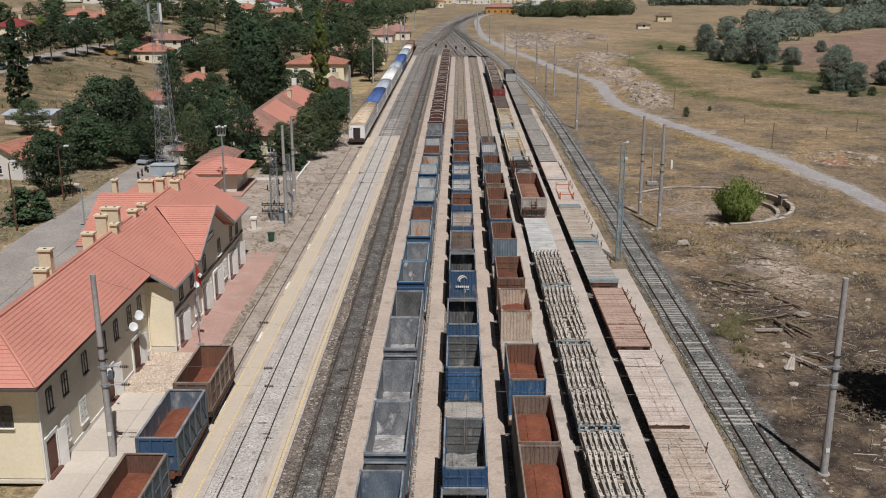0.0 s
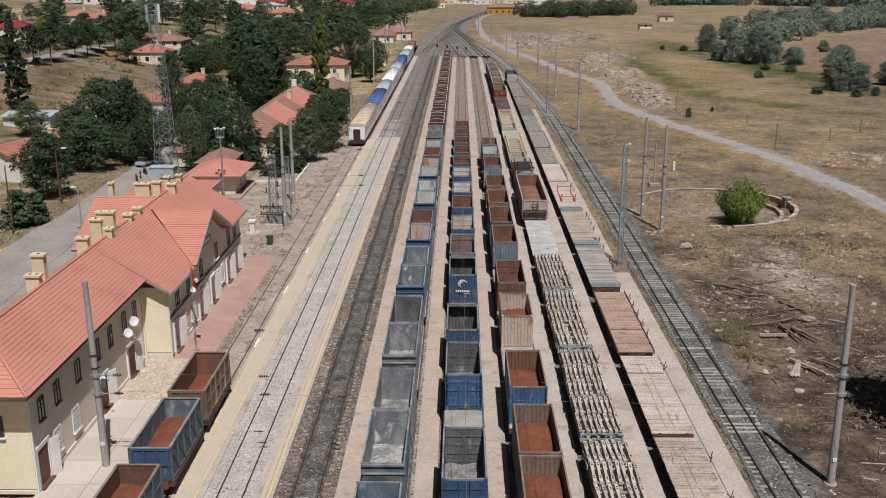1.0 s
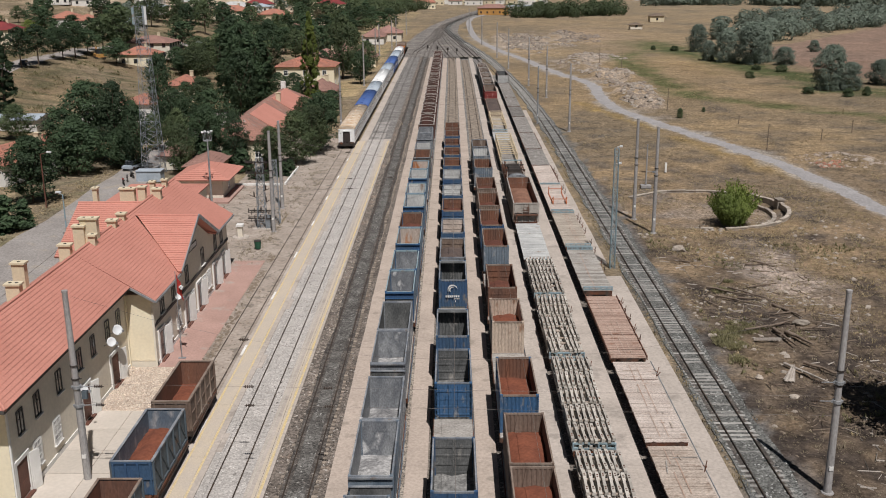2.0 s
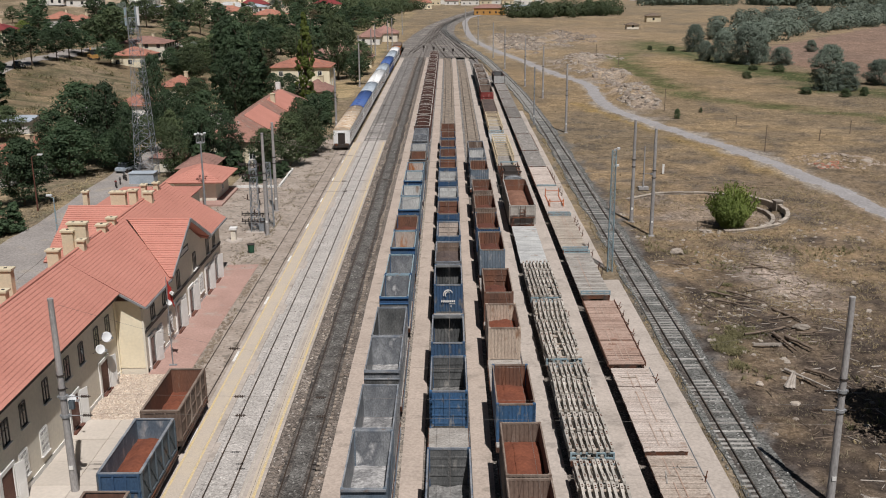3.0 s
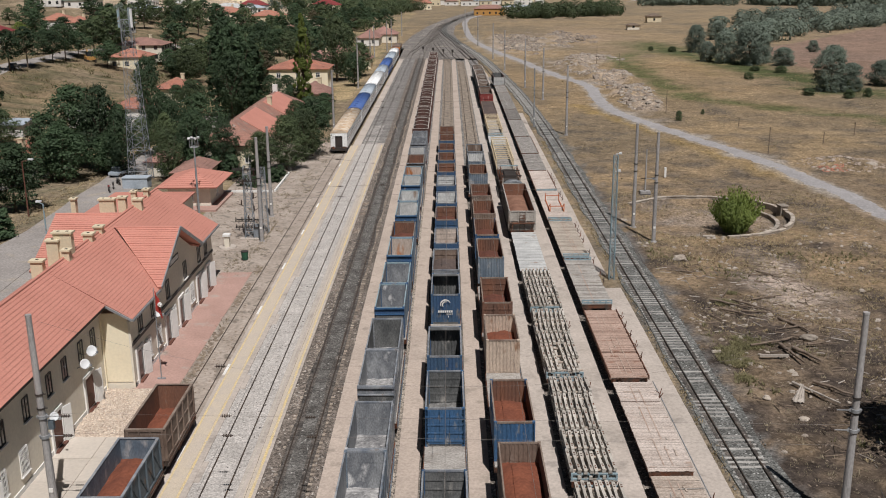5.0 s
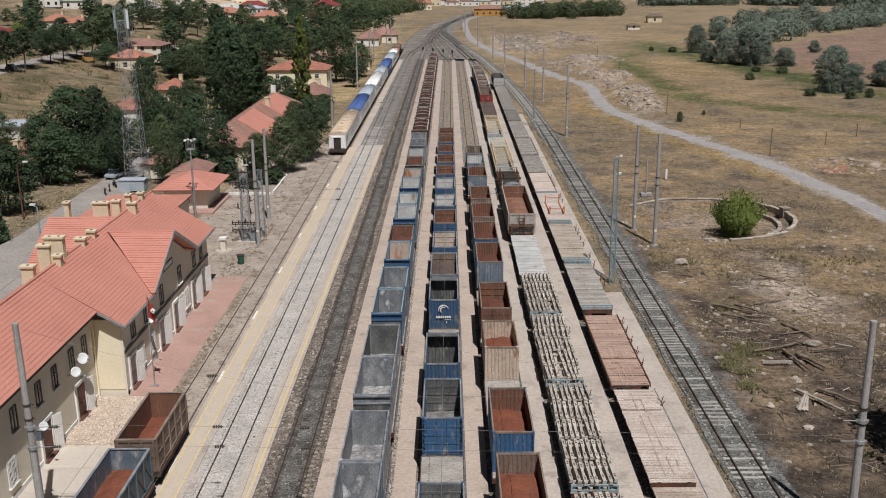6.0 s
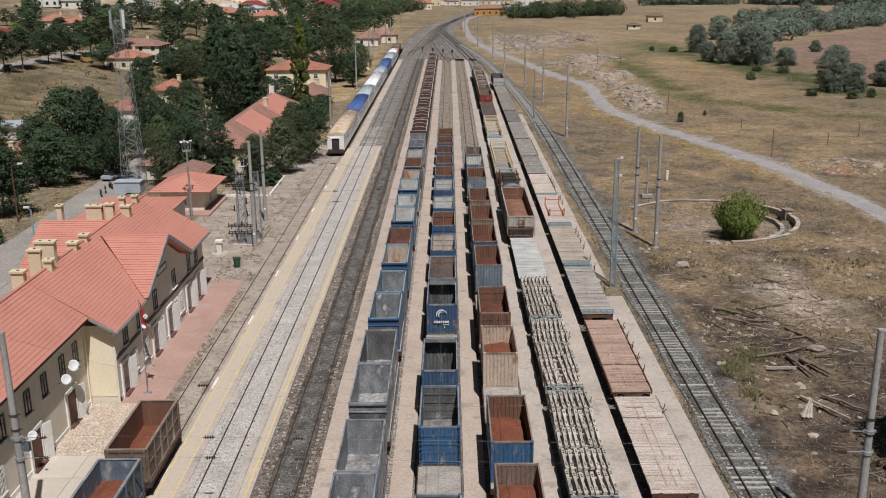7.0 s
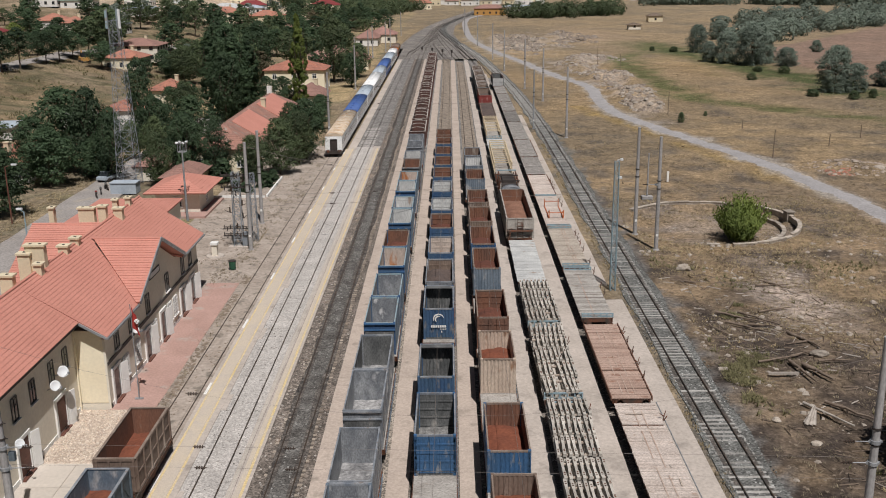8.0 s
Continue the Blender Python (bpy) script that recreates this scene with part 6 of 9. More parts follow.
def station():
    st = thing("station_building", "long two-storey station with red tiled roof and pale yellow walls", "station", kind="")
    XN, XM = -11.5, -9.45            # faces of the two parts of the front
    SL = 0.63
    EN, EM = (-10.80, 6.74), (-8.95, 5.66)
    RX = -14.8
    RZ = EM[1] + SL * (EM[0] - RX)
    BX = 2 * RX - EN[0]
    wall_box(st, -18.2, XN, 50.5, 71.6, -0.1, 6.6, M_WALLG)
    wall_box(st, -18.2, XM, 71.6, 97.4, -0.1, 5.75, M_WALLG)
    wall_box(st, XN + 0.02, XM - 0.0, 71.56, 71.6, 0.5, 5.9, M_WALLY, "yellow_end_wall")
    wall_box(st, -18.22, XN - 0.01, 50.45, 50.5, 0.3, 6.7, M_WALLY, "yellow_end_wall")
    wall_box(st, -20.6, -14.0, 83.5, 94.0, -0.1, 6.1, M_WALLY, "rear_wing_wall")
    # plinths and bands
    wall_box(st, XN, XN + 0.06, 50.5, 71.5, 0, 0.35, M_TRIM, "plinth")
    wall_box(st, XM, XM + 0.06, 71.6, 97.4, 0, 0.35, M_TRIM, "plinth")
    wall_box(st, -18.2, XN, 50.38, 50.45, 0, 0.22, M_WALLG, "plinth")
    wall_box(st, XM, XM + 0.08, 71.6, 97.4, 3.25, 3.5, M_BAND, "dark_band")
    wall_box(st, XM - 0.1, XM + 0.06, 71.5, 71.9, 0, 5.6, M_WALLG, "corner_pilaster")
    wall_box(st, XN + 0.02, XN + 0.12, 50.42, 50.56, 0, 6.4, M_TRIM, "drain_pipe")
    wall_box(st, XN + 0.02, XN + 0.12, 71.2, 71.32, 0, 6.4, M_WALLY, "drain_pipe")
    # front gable wall
    bm = bmesh.new()
    gy0, gy1, gz, ap = 78.6, 90.2, 5.7, (84.4, 8.75)
    a = [bm.verts.new((XM + 0.02, y, z)) for y, z in ((gy0, gz), (gy1, gz), ap)]
    b = [bm.verts.new((-13.5, y, z)) for y, z in ((gy0, gz), (gy1, gz), ap)]
    bm.faces.new(a)
    bm.faces.new(b[::-1])
    for i in range(3):
        j = (i + 1) % 3
        bm.faces.new((a[i], a[j], b[j], b[i]))
    part("gable_wall", bm, M_WALLG, st)
    # roofs
    y0, y1 = 49.2, 98.6
    hipy = y0 + (EN[0] - RX)
    roof_face(st, [(EN[0], y0, EN[1]), (EN[0], 70.9, EN[1]), (RX, 70.9, RZ), (RX, hipy, RZ)], M_ROOF, 0.29)
    roof_face(st, [(EM[0], 70.9, EM[1]), (EM[0], 78.0, EM[1]), (-14.4, 84.35, RZ - 0.25), (RX, 84.35, RZ), (RX, 70.9, RZ)], M_ROOF, 0.29)
    roof_face(st, [(EM[0], 90.8, EM[1]), (EM[0], y1, EM[1]), (RX, y1, RZ), (RX, 84.35, RZ), (-14.4, 84.35, RZ - 0.25)], M_ROOF, 0.29)
    roof_face(st, [(EN[0], y0, EN[1]), (RX, hipy, RZ), (BX, y0, EN[1])], M_ROOF, 0.29, (0, 1, 0), "hip_slope")
    roof_face(st, [(BX, y0, EN[1]), (RX, hipy, RZ), (RX, y1, RZ), (BX, y1, EN[1])], M_ROOF, 0.29)
    # front cross gable
    GX, gz0, apz = -8.75, 5.85, 9.05
    roof_face(st, [(GX, 77.8, gz0), (GX, 84.4, apz), (-14.2, 84.4, apz), (EM[0] - 0.1, 77.8, gz0)], M_ROOF, 0.29, (0, 1, 0))
    roof_face(st, [(GX, 91.0, gz0), (GX, 84.4, apz), (-14.2, 84.4, apz), (EM[0] - 0.1, 91.0, gz0)], M_ROOF, 0.29, (0, 1, 0))
    for y in (77.8, 91.0):
        bm = bmesh.new()
        bar(bm, (GX + 0.04, y, gz0 - 0.02), (GX + 0.04, 84.4, apz - 0.02), 0.08, 0.3)
        part("barge_board", bm, M_STEEL, st)
    # rear cross gable
    bx = -20.9
    roof_face(st, [(bx, 81.8, 6.0), (bx, 88.6, 9.25), (RX, 88.6, 9.25), (RX - 2.0, 81.8, 6.0)], M_ROOF, 0.29, (1, 0, 0))
    roof_face(st, [(bx, 95.4, 6.0), (bx, 88.6, 9.25), (RX, 88.6, 9.25), (RX - 2.0, 95.4, 6.0)], M_ROOF, 0.29, (1, 0, 0))
    # ridges, hips, gutters
    for p, q in (((RX, hipy, RZ), (RX, y1, RZ)), ((EN[0], y0, EN[1]), (RX, hipy, RZ)), ((BX, y0, EN[1]), (RX, hipy, RZ)), ((GX, 84.4, apz), (-14.3, 84.4, apz)), ((bx, 88.6, 9.25), (RX, 88.6, 9.25))):
        bm = bmesh.new()
        rod(bm, Vector(p) + Vector((0, 0, 0.02)), Vector(q) + Vector((0, 0, 0.02)), 0.11, n=6)
        part("ridge_tiles", bm, M_ROOF, st)
    for p, q in (((EN[0] - 0.08, y0, EN[1] - 0.12), (EN[0] - 0.08, 70.9, EN[1] - 0.12)), ((EM[0] + 0.06, 70.9, EM[1] - 0.1), (EM[0] + 0.06, 78.0, EM[1] - 0.1)), ((EM[0] + 0.06, 91, EM[1] - 0.1), (EM[0] + 0.06, y1, EM[1] - 0.1)), ((EN[0], 70.86, EN[1] - 0.08), (EM[0], 70.86, EM[1] - 0.08)), ((BX, y0 - 0.06, EN[1] - 0.1), (EN[0], y0 - 0.06, EN[1] - 0.1))):
        bm = bmesh.new()
        bar(bm, p, q, 0.12, 0.16)
        part("gutter", bm, M_BAND if p[1] < 70 else M_STEEL, st)
    # soffits
    wall_box(st, XN, EN[0] - 0.05, y0 + 0.1, 70.9, EN[1] - 0.22, EN[1] - 0.18, M_WALLG, "soffit")
    wall_box(st, XM, EM[0] - 0.05, 71.0, 78.0, EM[1] - 0.22, EM[1] - 0.18, M_WALLG, "soffit")
    # windows and doors of the near part
    for y in (52.2, 54.6, 58.0, 61.6, 64.2, 67.2, 69.6):
        window(st, XN, y, 3.95, 0.8, 1.45, m_frame=M_BAND)
    for y in (53.9, 56.9):
        window(st, XN, y, 1.0, 1.0, 1.6, bars=True)
    for y in (51.6, 62.0, 68.0):
        door(st, XN, y, 1.5, 2.5, M_DOORBR)
    window(st, -13.6, 50.44, 3.7, 1.1, 1.3, face="y", m_frame=M_BAND)
    # the part before the platform
    for y in (74.0, 77.3, 81.6, 87.2, 92.2, 94.8):
        window(st, XM, y, 3.7, 1.0, 1.5, m_frame=M_BAND)
    for y in (75.4, 78.2, 82.8, 87.3, 89.0, 93.4):
        window(st, XM, y, 0.95, 1.15, 1.6, bars=True)
    for y in (73.2, 80.9, 85.2, 91.4, 95.0):
        door(st, XM, y, 1.3, 2.5, M_GLASS)
    wall_box(st, XM, XM + 0.06, 82.6, 85.4, 6.0, 6.6, M_BAND, "name_board")
    wall_box(st, XM + 0.06, XM + 0.07, 82.8, 85.2, 6.12, 6.48, M_TRIM, "name_board_face")
    return st


def chimney(x, y, z0, w, d, h, cap=True, m=None):
    c = thing("chimney", "cream rendered chimney with a capping slab on the red roof", "chimney", (x, y, z0), "station chimneys")
    bm = bmesh.new()
    box(bm, -w / 2, w / 2, -d / 2, d / 2, -1.2, h)
    part("shaft", bm, m or M_CHIM, c)
    bm = bmesh.new()
    box(bm, -w / 2 - 0.1, w / 2 + 0.1, -d / 2 - 0.1, d / 2 + 0.1, h, h + 0.14)
    part("cap", bm, M_CHIM, c)
    bm = bmesh.new()
    k = max(1, round(max(w, d) / 0.6))
    for i in range(k):
        o = (i - (k - 1) / 2) * (max(w, d) / k)
        a, b = (o, 0) if w >= d else (0, o)
        box(bm, a - 0.09, a + 0.09, b - 0.09, b + 0.09, h + 0.14, h + 0.17)
    part("flue", bm, M_IRON, c)


station()
CH = [(-15.9, 63.0, 1.19, 0.91), (-16.8, 66.1, 1.12, 1.51), (-16.1, 72.7, 1.12, 0.94), (-16.0, 75.6, 1.12, 1.75), (-15.3, 75.9, 1.77, 2.33), (-14.6, 74.5, 0.69, 1.25), (-14.8, 79.7, 0.93, 1.12),
      (-14.8, 82.1, 0.85, 1.1), (-20.5, 92.0, 0.56, 1.22), (-17.4, 92.0, 1.78, 1.16), (-16.0, 92.0, 0.89, 1.33), (-14.4, 91.4, 1.0, 1.27), (-16.2, 96.0, 0.58, 0.97), (-14.8, 95.4, 0.58, 1.32)]
for x, y, w, h in CH:
    chimney(x, y, 8.7, w * 0.78, 0.58, h * 0.93)


# ---- houses ----
def house(x, y, w, d, h, roof_h, wall, roof, label, rz=0.0, hip=True, over=0.5, wins=2, storeys=1, chim=True, pitch=0.5, laid=True):
    """A house w wide (x) and d deep (y), its centre at x, y."""
    hs = thing("house", label, "house", (x, y, ground_height(x, y) - 0.1 if x < -50 else -0.05), "village houses", rz=rz)
    if y > 290:
        far_win = shared("far_window", lambda bm: box(bm, -0.55, 0.55, -0.04, 0.04, 0.0, 1.3), M_GLASS)
    wall_box(hs, -w / 2, w / 2, -d / 2, d / 2, 0, h, wall)
    a, b = w / 2 + over, d / 2 + over
    e = h - 0.05
    if hip:
        if w >= d:
            r0, r1 = (-a + b, 0, h + roof_h), (a - b, 0, h + roof_h)
        else:
            r0, r1 = (0, -b + a, h + roof_h), (0, b - a, h + roof_h)
    else:
        r0, r1 = ((-a, 0, h + roof_h), (a, 0, h + roof_h)) if w >= d else ((0, -b, h + roof_h), (0, b, h + roof_h))
    c = [(-a, -b, e), (a, -b, e), (a, b, e), (-a, b, e)]
    faces = [[c[0], c[1], r1, r0], [c[2], c[3], r0, r1], [c[1], c[2], r1], [c[3], c[0], r0]] if w >= d else [[c[1], c[2], r1, r0], [c[3], c[0], r0, r1], [c[0], c[1], r0], [c[2], c[3], r1]]
    al = [(0, 1, 0), (0, 1, 0), (1, 0, 0), (1, 0, 0)] if w >= d else [(1, 0, 0), (1, 0, 0), (0, 1, 0), (0, 1, 0)]
    for k, (f, l) in enumerate(zip(faces, al)):
        if not hip and k > 1:
            bm = bmesh.new()
            s = 0.88
            g = [(p[0] * (s if w < d else (w / 2) / a), p[1] * (s if w >= d else (d / 2) / b), min(p[2], h + roof_h * 0.9)) for p in f]
            tri_pts = [bm.verts.new(p) for p in g]
            bm.faces.new(tri_pts)
            low = [bm.verts.new((p[0] * 0.98, p[1] * 0.98, p[2])) for p in g]
            bm.faces.new(low[::-1])
            part("gable", bm, wall, hs)
            continue
        roof_face(hs, f, roof, pitch, l, laid=laid)
    for st in range(storeys):
        for k in range(wins):
            xx = -w / 2 + w * (k + 0.5) / wins
            if y > 290:
                piece("window", far_win, hs, (xx, -d / 2 - 0.02, 1.0 + st * 2.8))
                continue
            window(hs, xx, -d / 2, 1.0 + st * 2.8, 1.0, 1.2, face="y")
        for k in range(max(1, wins)):
            yy = -d / 2 + d * (k + 0.5) / max(1, wins)
            if y > 290:
                piece("window", far_win, hs, (w / 2 + 0.02, yy, 1.0 + st * 2.8), math.pi / 2)
                continue
            window(hs, w / 2, yy, 1.0 + st * 2.8, 1.0, 1.2, face="x")
    if chim:
        bm = bmesh.new()
        box(bm, -0.4, 0.4, -0.4, 0.4, h, h + roof_h + 0.7)
        box(bm, -0.48, 0.48, -0.48, 0.48, h + roof_h + 0.7, h + roof_h + 0.82)
        o = part("chimney", bm, M_CHIM, hs)
        o.location = (w * 0.15, d * 0.1, 0)
    return hs


house(-20.1, 133.6, 5.6, 7.4, 3.0, 1.5, M_WALLG, M_ROOF, "small single-storey annex with a red hipped roof", over=1.2, wins=1, chim=False)
house(-21.3, 108.7, 9.0, 20.8, 4.5, 1.0, M_WALLG, M_ROOF, "low wing behind the station with a red hipped roof", over=0.35, wins=2, chim=False, pitch=0.29)
house(-23.4, 147.0, 4.6, 8.5, 2.2, 1.2, M_WALLY, M_ROOFDULL, "low yellow shed with an old brown tiled roof", wins=1, chim=False)
house(-29.6, 153.5, 4.6, 5.5, 2.3, 1.5, M_WALLG, M_ROOFDULL, "small shed with an old brown tiled roof", wins=1, chim=False)
long_house = house(-20.6, 181.6, 9.5, 51, 3.8, 3.1, M_WALLY, M_ROOFWORN, "long yellow house with a worn, partly renewed red tiled roof", hip=True, wins=3)
for y0, y1 in ((-17.0, -3.0), (4.0, 20.0)):
    bm = bmesh.new()
    rise = Vector((-5.25, 0, 3.15))
    up = rise.cross(Vector((0, 1, 0))).normalized()
    up = up if up.z > 0 else -up
    rows = [[bm.verts.new(Vector((5.25, y, 3.75)) + rise * q + up * o) for q, y in ((0.04, y0), (0.04, y1), (0.94, y1), (0.94, y0))] for o in (0.05, 0.14)]
    bm.faces.new(rows[1])
    for j in range(4):
        bm.faces.new((rows[0][j], rows[0][(j + 1) % 4], rows[1][(j + 1) % 4], rows[1][j]))
    part("renewed_roof", bm, M_ROOF, long_house, "newer orange red roof tiles")
bm = bmesh.new()
box(bm, -0.45, 0.45, 19.4, 20.3, 5.8, 8.2)
part("chimney", bm, M_WHITE, long_house, "white plastered chimney")
house(-24.2, 262, 15.0, 11, 6.0, 2.1, M_WALLY, M_ROOFOLD, "two-storey yellow house with a red hipped roof", wins=3, storeys=2)
house(-16.9, 233, 7, 9, 3.0, 2.4, M_WALLY, M_ROOFDULL, "low house with a dull brown roof", wins=1)
house(-52.5, 150, 8, 20, 3.4, 2.0, M_WALLW, M_ROOFOLD, "white house with a red tiled roof", rz=-14, hip=False, wins=1)
house(-50, 204, 8, 9, 4.0, 1.6, M_WALLW, M_ROOFOLD, "white house with a red tiled roof among trees", wins=2)
house(-58, 205, 9, 8, 3.0, 0.5, M_WALLW, M_WHITES, "white shed with a low sheet metal roof", wins=1, chim=False, hip=False, laid=False)
house(-70, 190, 9, 8, 2.4, 0.5, M_WALLW, M_COACHG, "shed with a pale blue sheet metal roof", wins=1, chim=False, hip=False, laid=False)
house(-50.2, 238, 8.5, 9, 4.0, 2.2, M_WALLY, M_ROOFOLD, "house with a red tiled roof among trees", wins=2)
house(-80, 300, 11, 10, 3.6, 2.2, M_WALLY, M_ROOFOLD, "house with a red tiled roof and chimneys", wins=3, laid=False)
house(-83, 322, 15, 12, 5.2, 2.0, M_WALLG, M_ROOFDULL, "large house with a dull brown hipped roof", wins=4, storeys=2, laid=False)
house(-132.5, 326, 11, 13, 5.0, 2.6, M_WALLY, M_ROOFMAROON, "house with a maroon sheet roof", rz=12, wins=3, storeys=2, laid=False)
house(-129, 374, 11, 10, 3.6, 2.4, M_WALLW, M_ROOFOLD, "white village house with a red tiled roof", rz=8, wins=3, laid=False)
house(-120, 370, 9, 9, 4.0, 2.2, M_WALLG, M_ROOFOLD, "village house with an orange red roof", rz=8, wins=2, laid=False)
house(-109, 372, 14, 9, 3.6, 1.8, M_WALLW, M_COACHG, "long white house with a pale grey sheet roof", rz=-6, wins=4, chim=False, laid=False)
house(-118, 442, 13, 9, 3.4, 1.6, M_WALLW, M_COACHG, "village house with a pale blue sheet roof", rz=-8, wins=3, laid=False)
house(-160, 446, 13, 9, 5.6, 1.2, M_WALLW, M_WHITES, "white two-storey village house on the slope", wins=4, storeys=2, chim=False, laid=False)
house(-146, 448, 14, 9, 3.4, 1.8, M_WALLW, M_TEAL, "village house with a pale green sheet roof", wins=3, laid=False)
house(-127, 472, 12, 9, 6.0, 0.8, M_WALLW, M_WHITES, "white flat-roofed village house", wins=3, storeys=2, chim=False, laid=False)
house(-108, 470, 14, 9, 3.4, 1.2, M_WALLG, M_WHITES, "long village house with a sheet roof", wins=3, chim=False, laid=False)
house(-86, 520, 13, 8, 3.2, 1.4, M_WALLW, M_COACHG, "village shed with a blue grey sheet roof", wins=3, chim=False, laid=False)
house(-66, 670, 20, 14, 6, 3.0, M_WALLY, M_ROOFMAROON, "house with a dark red roof beyond the trees", wins=3, storeys=2, laid=False)
house(-26, 316, 13, 14, 3.4, 2.8, M_WALLW, M_ROOFPINK, "house with a pale pink tiled roof by the line", wins=2, laid=False)
house(-24, 345, 9, 11, 3.4, 2.4, M_WALLY, M_ROOFPINK, "house with a pale pink tiled roof and white wall", wins=2, laid=False)
house(-14, 440, 12, 14, 3.6, 3.0, M_WALLG, M_ROOFPINK, "long house with a pale pink roof", wins=2, laid=False)
house(-15, 322, 9, 10, 3.4, 2.4, M_WALLY, M_ROOFDULL, "house with a dull brown roof by the line", wins=2, laid=False)
house(-19, 425, 9, 18, 3.2, 3.0, M_WALLW, M_ROOFDULL, "house with a pink brown roof by the line", wins=2, laid=False)
house(-9, 800, 20, 12, 5, 4, M_WALLY, M_ROOFOLD, "long yellow building with an orange roof by the line", wins=5, chim=False, laid=False)
house(42, 690, 21, 12, 4.5, 2.4, M_ORANGE, M_ROOFDULL, "long orange shed with a red roof by the line", wins=5, chim=False, laid=False)
house(66, 745, 26, 10, 3.5, 0.8, M_WALLW, M_COACHG, "long shed with a pale sheet roof", wins=4, chim=False, laid=False)
house(107, 512, 6, 5, 2.2, 1.2, M_WALLG, M_DEADWOOD, "small ruined stone hut with a dark roof in the field", wins=1, chim=False)
house(131, 580, 8, 6, 3.4, 1.6, M_CHIM, M_DEADWOOD, "small stone farmhouse in the field", wins=1, chim=False)


# ---- masts and wires ----
def mast(x, y, h, label="tapered round concrete railway mast", r0=0.24, r1=0.15, lean=(0, 0), arms=True, m=None):
    p = thing("mast", label, "mast", (x, y, -0.1), "railway masts")
    bm = bmesh.new()
    rod(bm, (0, 0, 0), (lean[0], lean[1], h), r0, r1, 12)
    rod(bm, (0, 0, 0), (0, 0, 0.12), r0 * 1.7, r0 * 1.5, 10)
    part("shaft", bm, m or M_POLE, p)
    bm = bmesh.new()
    rod(bm, (lean[0], lean[1], h), (lean[0], lean[1], h + 0.12), r1 * 1.12, r1 * 1.08, 12)
    part("cap", bm, m or M_POLE, p)
    if arms:
        for z in (h * 0.55, h * 0.62):
            bm = bmesh.new()
            rod(bm, (lean[0] * z / h, lean[1] * z / h, z), (lean[0] * z / h, lean[1] * z / h, z + 0.1), r0 * 0.98, r0 * 0.98, 10)
            bar(bm, (-0.3, 0, z + 0.05), (0.3, 0, z + 0.05), 0.05)
            part("clamp", bm, M_IRON, p)
        bm = bmesh.new()
        box(bm, -0.12, 0.12, -r0 - 0.012, -r0 + 0.05, 1.6, 1.85)
        part("number_plate", bm, M_TRIM, p)
    return p


MASTS = [(-8.62, 53.9, 12.1), (35.75, 52.2, 12.5), (36.1, 118.2, 12.4), (37.2, 111.6, 12.4), (35.95, 186.3, 12.7), (-7.5, 112.8, 12.0), (-8.45, 124.8, 11.4),
         (-7.9, 190.8, 11.8), (36.4, 238, 12.1), (30.8, 196.8, 11.3), (34.0, 262.9, 12.5), (31.3, 310, 12), (-9.8, 265.2, 11.3), (-11.7, 333, 11), (29.5, 350, 12), (26, 410, 12), (-9, 410, 11), (-8, 480, 11), (22, 480, 12), (-13, 300, 11), (-12.5, 362, 11), (-9.5, 388, 11)]
for x, y, h in MASTS:
    slim = (x, y) == (30.8, 196.8)
    mast(x, y, h, lean=(-0.1, 0) if x == -8.62 else (0, 0), label="slim grey steel lattice mast beside the track" if slim else "tapered round concrete railway mast", r0=0.16 if slim else 0.24, r1=0.12 if slim else 0.16, m=M_STEEL if slim else M_POLE)


def mast_gear(x, y, side, levels):
    """Short arms with a ribbed insulator, clamped to a mast."""
    for z in levels:
        g = thing("mast_bracket", "steel bracket with a dark ribbed insulator on a mast", "bracket", (x, y, z), "mast brackets")
        bm = bmesh.new()
        rod(bm, (side * 0.2, 0, 0), (side * 1.05, 0, 0.02), 0.03, 0.025, 6)
        part("arm", bm, M_STEEL, g)
        bm = bmesh.new()
        rod(bm, (0, 0, -0.09), (0, 0, 0.09), 0.27, 0.27, 12)
        box(bm, -0.34, 0.34, -0.05, 0.05, -0.06, 0.06)
        part("clamp", bm, M_STEEL, g)
        bm = bmesh.new()
        for k in range(4):
            rod(bm, (side * (1.05 + 0.13 * k), 0, 0.02), (side * (1.10 + 0.13 * k), 0, 0.02), 0.10, 0.085, 8)
        rod(bm, (side * 1.0, 0, 0.02), (side * 1.6, 0, 0.02), 0.025, n=5)
        part("insulator", bm, M_INSUL, g)


mast_gear(35.75, 52.2, -1, (6.97, 5.8))
mast_gear(37.05, 111.7, -1, (7.2,))
mast_gear(-8.65, 53.9, 1, (6.1, 4.9))
bm = bmesh.new()
box(bm, -0.16, 0.16, -0.12, 0.12, -0.25, 0.25)
rod(bm, (-0.3, 0, 0.1), (0.0, 0, 0.1), 0.03, n=5)
o = solid("control_box", bm, M_SLATE, "small dark blue control box on a mast", "box")
o.location = (-8.3, 54.1, 5.5)


def wire(pts, r, label, m=None, group="overhead wires"):
    bm = bmesh.new()
    d = (Vector(pts[-1]) - Vector(pts[0])).normalized()
    a = d.cross(Vector((0, 0, 1))).normalized()
    b = d.cross(a)
    rows = [[bm.verts.new(Vector(p) + (a * math.cos(k * 1.5708) + b * math.sin(k * 1.5708)) * r) for k in range(4)] for p in pts]
    for u, v in zip(rows, rows[1:]):
        for k in range(4):
            bm.faces.new((u[k], u[(k + 1) % 4], v[(k + 1) % 4], v[k]))
    return solid("overhead_wire", bm, m or M_WIRE, label, "wire", group)


